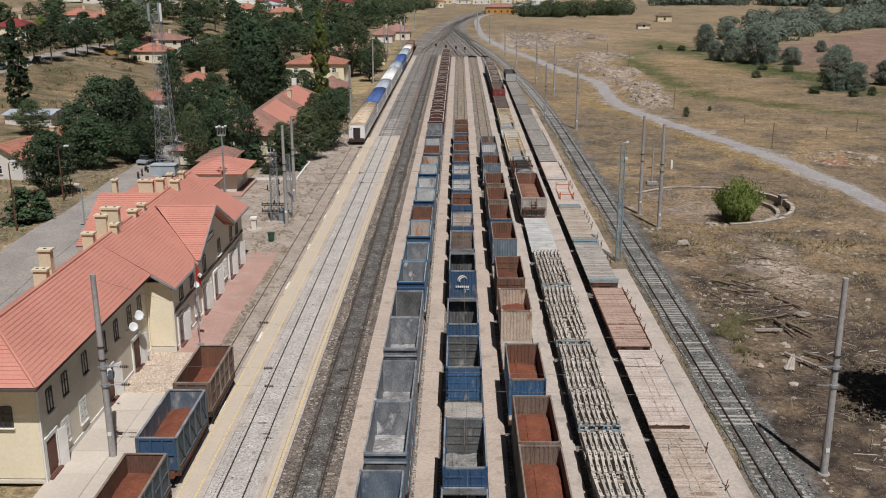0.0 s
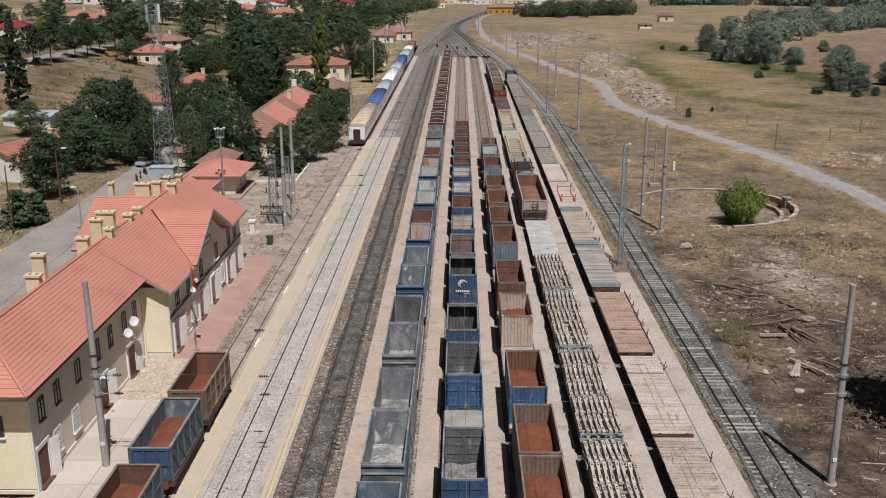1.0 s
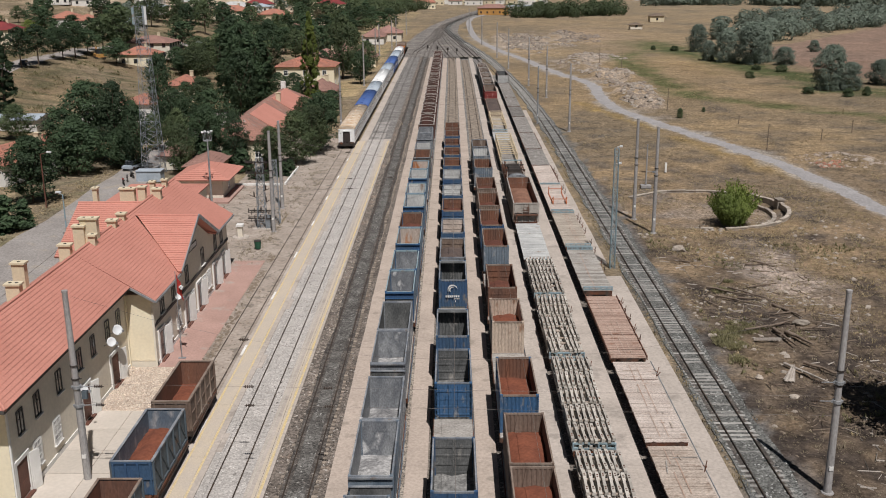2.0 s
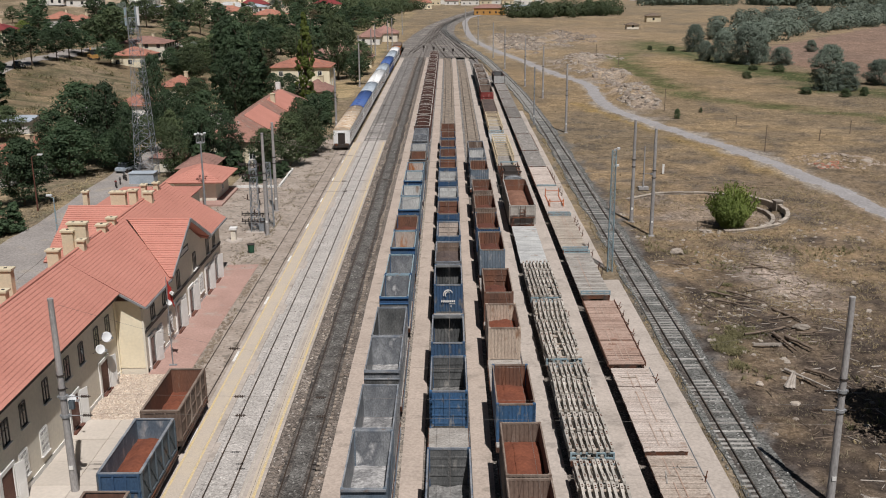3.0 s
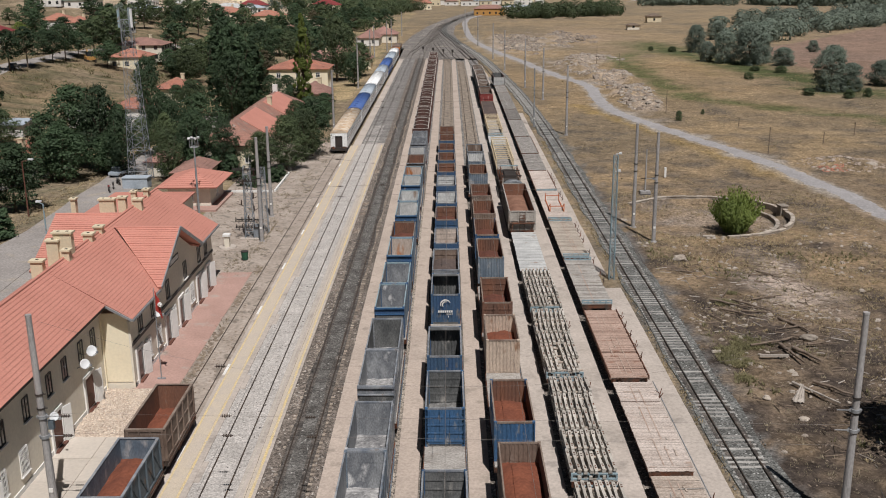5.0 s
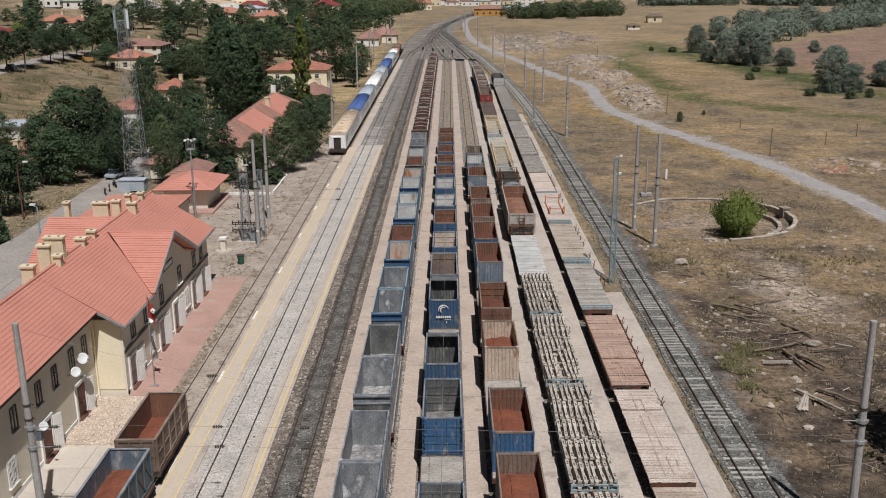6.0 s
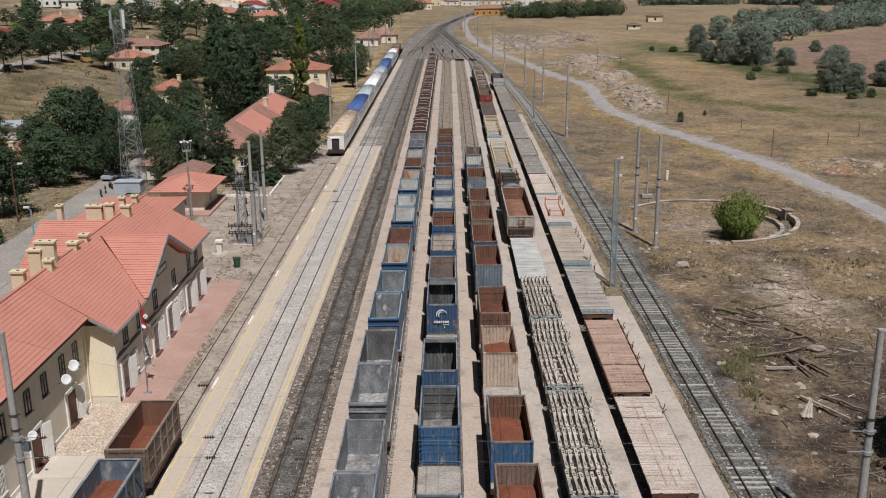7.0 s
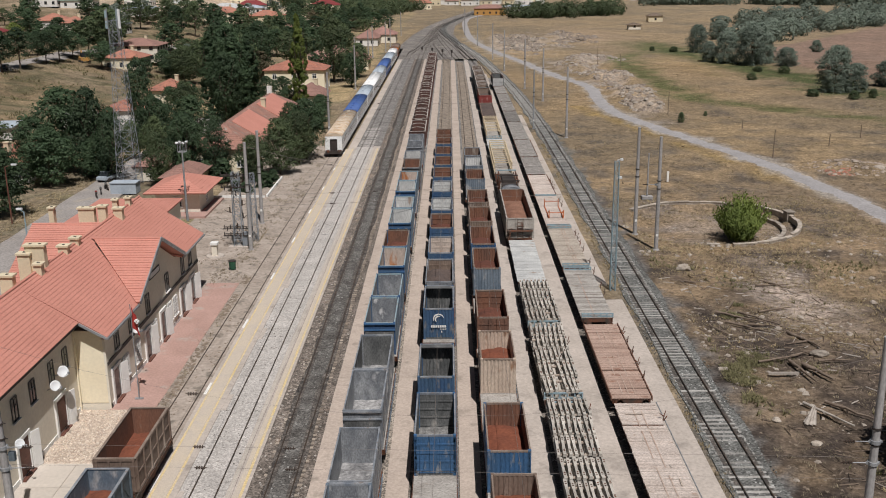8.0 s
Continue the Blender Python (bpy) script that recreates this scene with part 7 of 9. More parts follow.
def span(a, b, sag, n=10):
    a, b = Vector(a), Vector(b)
    return [a + (b - a) * (k / n) - Vector((0, 0, sag * 4 * (k / n) * (1 - k / n))) for k in range(n + 1)]


def insulator(x, y, z, ang=0.0):
    bm = bmesh.new()
    for k in range(4):
        rod(bm, (-0.22 + k * 0.13, 0, 0), (-0.17 + k * 0.13, 0, 0), 0.10, 0.085, 8)
    rod(bm, (-0.32, 0, 0), (0.32, 0, 0), 0.025, n=5)
    o = solid("insulator", bm, M_INSUL, "dark ribbed insulator on an overhead wire", "insulator", "insulators")
    o.location = (x, y, z)
    o.rotation_euler = (0, 0, ang)


for (xa, ya), (xb, yb) in (((-8.5, 54.3), (35.7, 52.2)), ((-7.5, 112.8), (36.1, 118.7)), ((-7.9, 190.8), (35.9, 186.3))):
    def across(x):
        return ya + (yb - ya) * (x - xa) / (xb - xa)
    for z, sg in ((11.6, 3.6), (6.1, 0.0), (4.9, 0.0)):
        wire(span((xa, ya, z), (xb, yb, z), sg), 0.006 if ya < 100 else 0.012, "thin cross span wire between two masts")
    for x in (1.6, 6.35):
        for z in (6.1, 4.9):
            insulator(x, across(x), z)
        wire([(x + 0.55, across(x), 4.9), (x + 0.55, across(x), 6.1)], 0.008, "short dropper wire between two cross spans")
        t = (x - xa) / (xb - xa)
        top = 11.6 - 3.6 * 4 * t * (1 - t)
        wire([(x + 0.35, across(x), 6.1), (x + 0.35, across(x), top)], 0.006, "thin hanger wire from a cross span")
    t = (1.5 - xa) / (xb - xa)
    insulator(1.5, across(1.5), 11.6 - 3.6 * 4 * t * (1 - t), 0.0)
for x in (0.0, 4.42, 13.8, 18.05):
    for y0, y1 in ((20, 53.3), (53.3, 115), (115, 188.5), (188.5, 262)):
        wire(span((x, y0, 6.4), (x, y1, 6.4), 0.3, 6), 0.009, "thin contact wire along a track")

# ---- trees ----
def crown_mesh(key, m, seed, n_clumps, per, leaf, shape, flat=1.0, aspect=1.0, core=0.15):
    """A crown 1 high and about 1 wide round the origin's axis, of small leaf blades in clumps. shape(u) gives the half width at height u.
    The blades shade softly, as parts of their clump."""
    k = (key, m.name)
    if k in CACHE:
        return CACHE[k]
    rnd = random.Random(seed)
    verts, faces, norms = [], [], []
    for _ in range(n_clumps):
        u = rnd.random() ** 0.85
        r = shape(u)
        a = rnd.uniform(0, 2 * math.pi)
        q = r * (core + (1 - core) * rnd.random() ** 0.5)
        bump = 0.72 + 0.55 * noise.noise((math.cos(a) * 1.7 + seed, math.sin(a) * 1.7, u * 3))
        c = Vector((math.cos(a) * q * bump, math.sin(a) * q * bump, u))
        cr = (0.05 + 0.10 * rnd.random() ** 1.5) * (0.5 + r)
        sq = Vector((rnd.uniform(0.7, 1.5), rnd.uniform(0.7, 1.5), rnd.uniform(0.6, 1.1)))
        for _ in range(per):
            d = Vector((rnd.gauss(0, 1), rnd.gauss(0, 1), rnd.gauss(0.3, 0.8))).normalized()
            p = c + Vector((d.x * cr * sq.x, d.y * cr * sq.y, d.z * cr * flat * sq.z)) * rnd.uniform(0.4, 1.15)
            nrm = (d + Vector((rnd.uniform(-.5, .5), rnd.uniform(-.5, .5), rnd.uniform(-.1, .8)))).normalized()
            t = nrm.cross(Vector((rnd.uniform(-1, 1), rnd.uniform(-1, 1), rnd.uniform(-1, 1)))).normalized()
            b = nrm.cross(t)
            t.z /= aspect
            b.z /= aspect
            s = leaf * rnd.uniform(0.5, 1.25)
            e, w = rnd.uniform(0.35, 0.75), rnd.uniform(0.45, 0.75)
            i = len(verts)
            verts += [p - t * s - b * s * w * e, p + t * s * e - b * s * w, p + t * s + b * s * w * e, p - t * s * e + b * s * w]
            faces.append((i, i + 1, i + 2, i + 3))
            soft = (d * 0.45 + Vector((c.x, c.y, (u - 0.3) * 0.6)) * 1.3 + nrm * 0.4 + Vector((0, 0, 0.22))).normalized()
            norms += [soft] * 4
    me = bpy.data.meshes.new("crown")
    me.from_pydata([tuple(v) for v in verts], [], faces)
    me.polygons.foreach_set("use_smooth", [True] * len(faces))
    me.normals_split_custom_set([tuple(v) for v in norms])
    me.materials.append(m)
    CACHE[k] = me
    return me


def round_shape(u):
    return 0.5 * math.sqrt(max(0.02, 1 - (2 * u - 0.9) ** 2 * 0.85)) * (0.85 if u > 0.8 else 1)


def poplar_shape(u):
    return 0.5 * min(1.0, (1.02 - u) * 2.0) ** 0.6 * min(1, 0.55 + u * 2.5)


def willow_shape(u):
    return 0.5 * math.sqrt(max(0.0, 1 - ((u - 0.3) / 0.72) ** 2)) if u > 0.3 else 0.5 * (0.78 + 0.22 * u / 0.3)


def bush_shape(u):
    return 0.5 * (1 - u * 0.9) ** 0.6 * (1.0 if u > 0.1 else 0.85)


def shoots_mesh(m, seed, n=330):
    """A shrub 1 high and about 1 wide: shoots rising and spreading from its foot, leaved to the tip."""
    k = ("shoots", m.name)
    if k in CACHE:
        return CACHE[k]
    rnd = random.Random(seed)
    verts, faces, norms = [], [], []
    for _ in range(n):
        a, lean = rnd.uniform(0, 6.283), rnd.random() ** 0.6
        way = Vector((math.cos(a) * lean * 0.56, math.sin(a) * lean * 0.56, 1.0 - 0.28 * lean ** 1.5)).normalized()
        tall = (1.0 - 0.16 * lean) * rnd.uniform(0.55, 1.0) ** 0.7
        foot = Vector((math.cos(a), math.sin(a), 0)) * lean * 0.2
        for _ in range(46):
            u = rnd.uniform(0.12, 1.0)
            p = foot + way * tall * u + Vector((rnd.gauss(0, 0.018), rnd.gauss(0, 0.018), rnd.gauss(0, 0.014)))
            p.z = max(0.0, p.z - 0.10 * lean * u * u)
            nrm = Vector((way.x + rnd.uniform(-.7, .7), way.y + rnd.uniform(-.7, .7), 0.35 + rnd.uniform(-.3, .7))).normalized()
            t = (way + Vector((rnd.uniform(-.6, .6), rnd.uniform(-.6, .6), rnd.uniform(-.2, .6)))).normalized()
            b = nrm.cross(t).normalized()
            s = 0.024 * rnd.uniform(0.5, 1.2)
            i = len(verts)
            verts += [tuple(p - t * s), tuple(p - b * s * 0.55), tuple(p + t * s), tuple(p + b * s * 0.55)]
            faces.append((i, i + 1, i + 2, i + 3))
            norms += [tuple((nrm * 0.8 + Vector((way.x, way.y, 0.3))).normalized())] * 4
    me = bpy.data.meshes.new("crown")
    me.from_pydata(verts, [], faces)
    me.polygons.foreach_set("use_smooth", [True] * len(faces))
    me.normals_split_custom_set(norms)
    me.materials.append(m)
    CACHE[k] = me
    return me


def trunk_mesh(seed):
    k = ("trunk", seed)
    if k not in CACHE:
        rnd = random.Random(seed)
        bm = bmesh.new()
        rod(bm, (0, 0, 0), (0.01, 0.0, 0.45), 0.035, 0.024, 8)
        for i in range(6):
            a = i * 1.05 + rnd.uniform(-0.3, 0.3)
            z = rnd.uniform(0.28, 0.45)
            e = Vector((math.cos(a) * 0.26, math.sin(a) * 0.26, z + rnd.uniform(0.2, 0.38)))
            rod(bm, (0.005, 0, z), e, 0.016, 0.006, 5)
            rod(bm, e, e + Vector((rnd.uniform(-.1, .1), rnd.uniform(-.1, .1), 0.12)), 0.006, 0.003, 4)
        CACHE[k] = mesh_of("trunk", bm, M_BARK)
    return CACHE[k]


def tree(x, y, h, w, kind="round", label="leafy dark green tree with a spreading crown", m=None, near=False, z=None, group="village trees"):
    m = m or M_LEAF
    v = random.randrange(3)
    zz = ground_height(x, y) if z is None else z
    low = kind in ("bush", "shrub") or h < 3
    t = thing("bush" if low else "tree", label, "bush" if low else "tree", (x, y, zz), group, rz=random.uniform(0, 360))
    if kind == "round":
        me = crown_mesh(("crown_r", near, v), m, 11 + v, 310 if near else 130, 27 if near else 14, 0.017 if near else 0.033, round_shape)
        base = 0.12 if near else 0.2
    elif kind == "street":
        me = crown_mesh(("crown_t", v), m, 91 + v, 200, 22, 0.024, round_shape)
        base = 0.3
    elif kind == "willow":
        me = crown_mesh(("crown_w", v), m, 111 + v, 520, 34, 0.016, willow_shape, 0.9, core=0.6)
        base = 0.0
    elif kind == "poplar":
        me = crown_mesh(("crown_p", near, v), m, 31 + v, 230 if near else 60, 46 if near else 16, 0.05 if near else 0.1, poplar_shape, 0.35, 3.4)
        base = 0.06
    else:
        me = crown_mesh(("crown_b", near, v), m, 51 + v, 130 if near else 45, 38 if near else 14, 0.035 if near else 0.07, bush_shape)
        base = 0.0
    if kind == "shrub":
        me = shoots_mesh(m, 71)
    tr = piece("trunk", trunk_mesh(v), t, (0, 0, 0), 0, (h * 0.55 if kind != "poplar" else h * 0.35, h * 0.55 if kind != "poplar" else h * 0.35, h))
    if kind in ("bush", "shrub"):
        tr.scale = (w * 0.4, w * 0.4, h * 0.7)
    piece("crown", me, t, (0, 0, h * base), random.uniform(0, 6), (w, w, h * (1 - base)))
    return t


STREET_TREES = [(-45.4, 159, 12.2, 13.0), (-40.2, 156, 12.5, 8.3), (-41.2, 185, 14.5, 6.4), (-33.4, 172, 8.4, 8.1), (-27.4, 168, 10.0, 9.4), (-26.0, 157, 7.7, 6.4), (-37.9, 169, 6.2, 5.0), (-11.3, 155, 8.1, 7.8), (-8.8, 167, 9.4, 7.4), (-9.5, 163, 8.0, 5.8), (-13.5, 181, 7.2, 6.4), (-43.6, 175, 7.5, 6.2), (-66.3, 179, 6.1, 7.4)]
MID_TREES = [(-38.5, 205, 9.0, 8.0), (-30.7, 207, 14.5, 9.7), (-31.6, 216, 19.5, 10.6), (-30.0, 225, 16.8, 9.0), (-41.6, 254, 19.1, 12.5), (-17.5, 284, 17.5, 11.5), (-15.5, 288, 7.7, 9.1), (-12.0, 296, 9.7, 10.2), (-59.0, 283, 9.8, 12.0), (-63, 300, 9.0, 9.0), (-39.0, 242, 11.0, 10.2), (-40.4, 298, 16.0, 12.0), (-11.2, 270, 8.8, 7.0)]
ROW_TREES = [(-99.2, 244.6, 8.1, 6.8), (-96.8, 254.9, 9.3, 7.6), (-96.6, 265.3, 9.9, 7.9), (-96.0, 280.9, 8.1, 7.1), (-96.0, 290.3, 9.7, 7.7), (-96.4, 301.7, 7.3, 8.0), (-94.5, 310.0, 10.1, 9.2), (-89.3, 311.9, 13.8, 11.8), (-97, 226, 8.6, 7.4), (-84, 290, 6.5, 7.5), (-72, 291, 5.0, 5.0)]
SLOPE_TREES = [(-135.9, 325, 11.8, 10.5), (-140.6, 332.8, 9.0, 8.6), (-129.4, 352.8, 9.7, 9.7), (-125.3, 352, 6.0, 8.2), (-119.2, 352, 8.0, 10.2), (-106.6, 356, 11.3, 12.4), (-112.4, 350, 7.7, 9.4), (-70, 322, 6.0, 9.0), (-104.4, 411.9, 7.1, 11.7), (-96.8, 413.8, 7.5, 12.9), (-97.1, 439.1, 6.0, 12.4), (-82.9, 430, 8.0, 15.0), (-68.1, 335, 8.0, 9.0), (-75.2, 425, 10.0, 15.0), (-123.4, 413.0, 6.6, 11.7), (-137.7, 432, 5.0, 10.9), (-68, 360, 10, 11), (-62, 390, 9, 12), (-90, 378, 8, 10), (-112, 318, 8, 9), (-106, 300, 7, 8), (-150, 380, 6, 8)]
UP_TREES = [(-44.0, 449, 13.3, 20.4), (-37.0, 480, 11.9, 20.4), (-36.2, 548, 13.8, 18.6), (-23.8, 525, 11.4, 17.8), (-22.8, 581, 10.9, 16.4), (-61.1, 613, 13.7, 22.8), (-16.9, 534, 7.9, 9.0), (-55, 470, 12, 18), (-62, 505, 12, 18), (-48, 400, 11, 14), (-34, 400, 10, 13), (-52, 350, 12, 13), (-40, 360, 10, 12), (-28, 345, 9, 10), (-60, 320, 11, 12)]
STREET_TREES += [(-43.6, 148, 8.0, 9.0), (-48.0, 142, 6.5, 7.5), (-38.6, 153, 6.0, 6.5), (-47, 152, 9.0, 8.0), (-24.8, 153.0, 9.2, 6.5), (-20.6, 153.6, 8.2, 5.6), (-27.5, 147.5, 7.5, 4.5), (-35.6, 151.5, 9.5, 6.0), (-30.5, 157, 8.5, 5.0), (-33.0, 165, 10.5, 6.5), (-42.8, 129, 8.4, 9.0)]
for x, y, h, w in STREET_TREES:
    tree(x, y, h * 1.05, w * 1.1, "round", m=M_LEAFM if int(x * 10) % 2 else M_LEAF, near=True)
for x, y, h, w in MID_TREES:
    tree(x, y, h, w, "round", "tall dark green village tree", (M_LEAFM, M_LEAF, M_LEAF, M_LEAFBR, M_LEAF)[int(abs(x) * 10) % 5], near=True)
for x, y, h, w in ROW_TREES:
    tree(x, y, h * 1.08, w * 1.25, "street", "dark green tree in a row along the village road", M_LEAFM if int(x * 10) % 2 else M_LEAF, group="road trees")
for x, y, h, w in SLOPE_TREES:
    tree(x, y, h, w, "round", "dark green garden tree on the village slope", M_LEAFM if int(x * 10) % 3 == 0 else M_LEAF)
GARDEN_TREES = [(-125.9, 402.4, 9.8, 8.5), (-78.8, 459.9, 10.4, 9.0), (-50.8, 347.8, 11.6, 8.7), (-93.6, 325.6, 9.3, 9.0), (-75.7, 528.5, 10.7, 10.4), (-97.7, 408.6, 10.1, 8.3), (-38.6, 334.5, 10.5, 9.1), (-52.5, 407.0, 12.0, 11.0), (-103.9, 394.0, 10.8, 9.0), (-64.7, 387.2, 9.1, 9.2), (-115.8, 390.8, 9.0, 8.5), (-87.2, 447.9, 8.2, 9.7), (-71.7, 428.1, 12.4, 9.7), (-108.8, 352.9, 8.2, 9.5), (-70.2, 566.7, 12.4, 11.4), (-41.9, 380.2, 8.3, 8.6), (-81.2, 417.2, 12.0, 10.7), (-87.6, 385.1, 11.5, 9.1), (-66.5, 316.5, 7.5, 8.0), (-61.8, 308.3, 8.0, 10.0), (-62.7, 466.3, 10.6, 9.2), (-92.8, 443.1, 9.8, 11.3), (-150.7, 405.6, 8.3, 8.9), (-51.1, 315.5, 8.5, 10.3)]
HILL_TREES = [(-48.0, 370.7, 9.4, 8.8), (-114.6, 430.9, 8.8, 9.9), (-70.2, 376.9, 9.6, 11.3), (-32.1, 323.2, 10.7, 9.1), (-54.0, 482.9, 8.4, 10.5), (-105.8, 441.4, 9.8, 10.2), (-58.2, 345.6, 9.3, 9.4), (-62.1, 328.9, 10.2, 8.4), (-98.2, 349.8, 12.5, 8.6), (-84.1, 398.5, 12.5, 8.6), (-92.4, 417.8, 10.8, 9.2), (-47.1, 420.6, 8.8, 10.2), (-104.0, 351.9, 8.0, 9.9), (-43.8, 316.7, 11.7, 8.7), (-134.9, 360.2, 8.3, 9.5), (-81.5, 491.4, 8.2, 8.0), (-59.4, 418.4, 11.8, 9.3), (-66.6, 430.0, 9.5, 11.2), (-65.5, 353.9, 11.6, 9.7), (-105.6, 377.2, 10.8, 9.5), (-141.6, 382.4, 8.9, 9.9), (-80.7, 351.3, 9.6, 10.3)]
for k, (x, y, h, w) in enumerate(GARDEN_TREES + HILL_TREES):
    tree(x, y, h * 1.05, w * 1.15, "round", "leafy green garden tree among village houses", (M_LEAF, M_LEAFM, M_LEAF, M_LEAF, M_LEAFG, M_LEAFM, M_LEAFM)[k % 7])
for x, y, h in ((-35, 214, 18), (-28.6, 222, 17)):
    tree(x, y, h, 5.5, "poplar", "tall slender dark green poplar tree", M_LEAF, True)
tree(-130.8, 343, 6.0, 6.7, "round", "yellow green garden tree on the village slope", M_LEAFL, near=True)
for x, y, h, w in ((-70, 303, 7.0, 8.0), (-65, 292, 7.0, 8.0), (-47.5, 227, 5.5, 7.0), (-43, 226, 6.5, 7.0), (-88, 305, 6.0, 7.0), (-25.5, 246, 5.5, 7.0), (-29.0, 244, 6.0, 6.5), (-21.5, 228, 5.0, 6.0), (-13.0, 219, 4.5, 6.0), (-12.4, 209, 5.0, 6.0), (-10.9, 199, 5.0, 5.5), (-11.6, 186, 6.0, 6.0)):
    tree(x, y, h, w, "round", "dense dark green garden tree between the houses", M_LEAF, near=True, group="garden trees")
for x, y, h, w in UP_TREES:
    tree(x, y, h * 0.8, w * 0.85, "round", "dark green tree among far village houses")
for x, y, h, w in ((-40, 113.5, 4.5, 5.5), (-38.5, 116, 3.5, 4), (-18, 176, 3, 4), (-12, 146, 2.2, 4), (-14, 143, 1.6, 3), (-11.5, 150, 1.8, 3), (-24.5, 150.5, 4.5, 5), (-18.8, 150, 3.6, 4.5), (-14.6, 151.5, 4.6, 5), (-21.5, 151, 3, 3.5)):
    tree(x, y, h, w, "bush", "dense green garden bush", near=True, group="garden bushes")
tree(-17.8, 222, 21.0, 4.2, "poplar", "tall slender light green poplar", M_LEAFL, True)
tree(-14.2, 149.5, 7.0, 6.4, "round", "leafy garden tree shading a small garden", M_LEAFM, True, group="garden trees")
tree(-15.6, 143.6, 1.7, 2.8, "bush", "clipped green bush in a small garden", M_LEAF, True, group="garden bushes")
tree(-13.6, 142.6, 1.3, 2.2, "bush", "clipped green bush in a small garden", M_LEAFM, True, group="garden bushes")
tree(-76, 197, 19, 5.5, "poplar", "tall slender dark green poplar tree", M_LEAF, True)
tree(-84, 192, 16, 5, "poplar", "tall slender dark green poplar tree", M_LEAF, True)
tree(-29.6, 211, 18, 7, "poplar", "tall dark green poplar tree", M_LEAF, True)
tree(-32.2, 219, 19, 7, "poplar", "tall dark green poplar tree", M_LEAF, True)
tree(48.2, 117.8, 6.5, 5.3, "shrub", "fresh green leafy bush in the dry field", M_LEAFL, True, group="field bushes")
wil = "grey green willow with a broad round crown by the stream"
for x, y, h, w in ((104.0, 330, 11, 9.5), (109.8, 322, 13, 11), (115.5, 328, 10.5, 8), (109.1, 251.0, 12.0, 9.8), (113.5, 250, 7.5, 7), (104.9, 372.4, 10.5, 8.8), (119.5, 318.3, 6, 8), (129.7, 436.7, 8.5, 9.5), (145.9, 366.4, 4.5, 4.8), (126.5, 261.4, 7, 8.4), (99.8, 336, 7, 6)):
    tree(x, y, h * 0.92, w * 1.05, "willow", wil, M_LEAFG, True, group="stream willows")
for x, y, h, w in ((97.5, 280, 2.2, 5), (101, 243, 1.8, 6), (108.2, 236.7, 2.2, 5), (60.8, 203.5, 2.2, 2.4), (68, 213, 1.2, 1.4), (111.9, 297, 2.2, 7), (106, 303, 1.6, 6), (114, 240, 2.4, 4), (118, 262, 1.6, 5), (97, 375, 2.2, 6), (90, 380, 1.8, 4)):
    tree(x, y, h * 0.9, w * 0.62, "willow", "low green scrub in the meadow", M_LEAFM, group="field bushes")

rt = random.Random(5)
WOODS = []
for _ in range(46):
    y = rt.uniform(290, 600)
    x = rt.uniform(-75, -22 - max(0, y - 420) * 0.05)
    WOODS.append((x, y, rt.uniform(6, 12), rt.uniform(7, 12)))
for x, y, h, w in WOODS:
    tree(x, y, h, w, "round", "leafy dark green village tree", M_LEAFBR if rt.random() < 0.06 else M_LEAFM if rt.random() < 0.4 else M_LEAF)


def wood_strip(pts, n, h, w, m, label, spread):
    """A far belt of trees: many crowns in one mesh."""
    rnd = random.Random(len(pts) * 7 + n)
    line = smooth_path(pts, 5)
    verts, faces, norms = [], [], []
    for _ in range(n):
        p = line[rnd.randrange(len(line))]
        x, y = p[0] + rnd.uniform(-spread, spread) * 0.5, p[1] + rnd.uniform(-spread, spread)
        hh, ww = h * rnd.uniform(0.6, 1.25), w * rnd.uniform(0.7, 1.3)
        g = ground_height(x, y)
        for _ in range(300):
            u = rnd.random() ** 0.8
            a = rnd.uniform(0, 6.283)
            r = willow_shape(u) * ww * rnd.uniform(0.7, 1.04)
            c = Vector((x + math.cos(a) * r, y + math.sin(a) * r, g + u * hh))
            out = Vector((math.cos(a), math.sin(a), (u - 0.3) * 2.2)).normalized()
            nrm = (out + Vector((rnd.uniform(-.4, .4), rnd.uniform(-.4, .4), rnd.uniform(-0.2, 0.5)))).normalized()
            t = nrm.cross(Vector((rnd.uniform(-1, 1), rnd.uniform(-1, 1), rnd.uniform(-1, 1)))).normalized()
            b = nrm.cross(t)
            s = ww * 0.046 * rnd.uniform(0.6, 1.4)
            i = len(verts)
            verts += [tuple(c - t * s - b * s * 0.4), tuple(c + t * s * 0.6 - b * s * 0.7), tuple(c + t * s + b * s * 0.4), tuple(c - t * s * 0.5 + b * s * 0.7)]
            faces.append((i, i + 1, i + 2, i + 3))
            norms += [tuple((out + nrm * 0.5).normalized())] * 4
    me = bpy.data.meshes.new("far_wood")
    me.from_pydata(verts, [], faces)
    me.polygons.foreach_set("use_smooth", [True] * len(faces))
    me.normals_split_custom_set(norms)
    me.materials.append(m)
    tagged(new("far_wood", me), label, "woodland", kind="stuff")


wood_strip([(62, 655), (84, 655), (124, 690)], 60, 8.5, 10, M_LEAFM, "dark belt of trees beyond the yard", 18)
wood_strip([(138, 425), (152, 447), (176, 475), (205, 510), (232, 530), (270, 560)], 85, 6.5, 9, M_LEAFG, "grey green belt of trees along the stream", 16)
wood_strip([(160, 520), (205, 575), (250, 620), (310, 680)], 60, 6.5, 10, M_LEAFG, "grey green trees behind the stream", 26)
wood_strip([(180, 860), (260, 840), (330, 800), (420, 790)], 110, 12, 16, M_LEAFG, "grey green belt of trees in the distance", 25)
wood_strip([(240, 960), (330, 990), (500, 1000)], 110, 13, 20, M_LEAFG, "far belt of trees", 40)
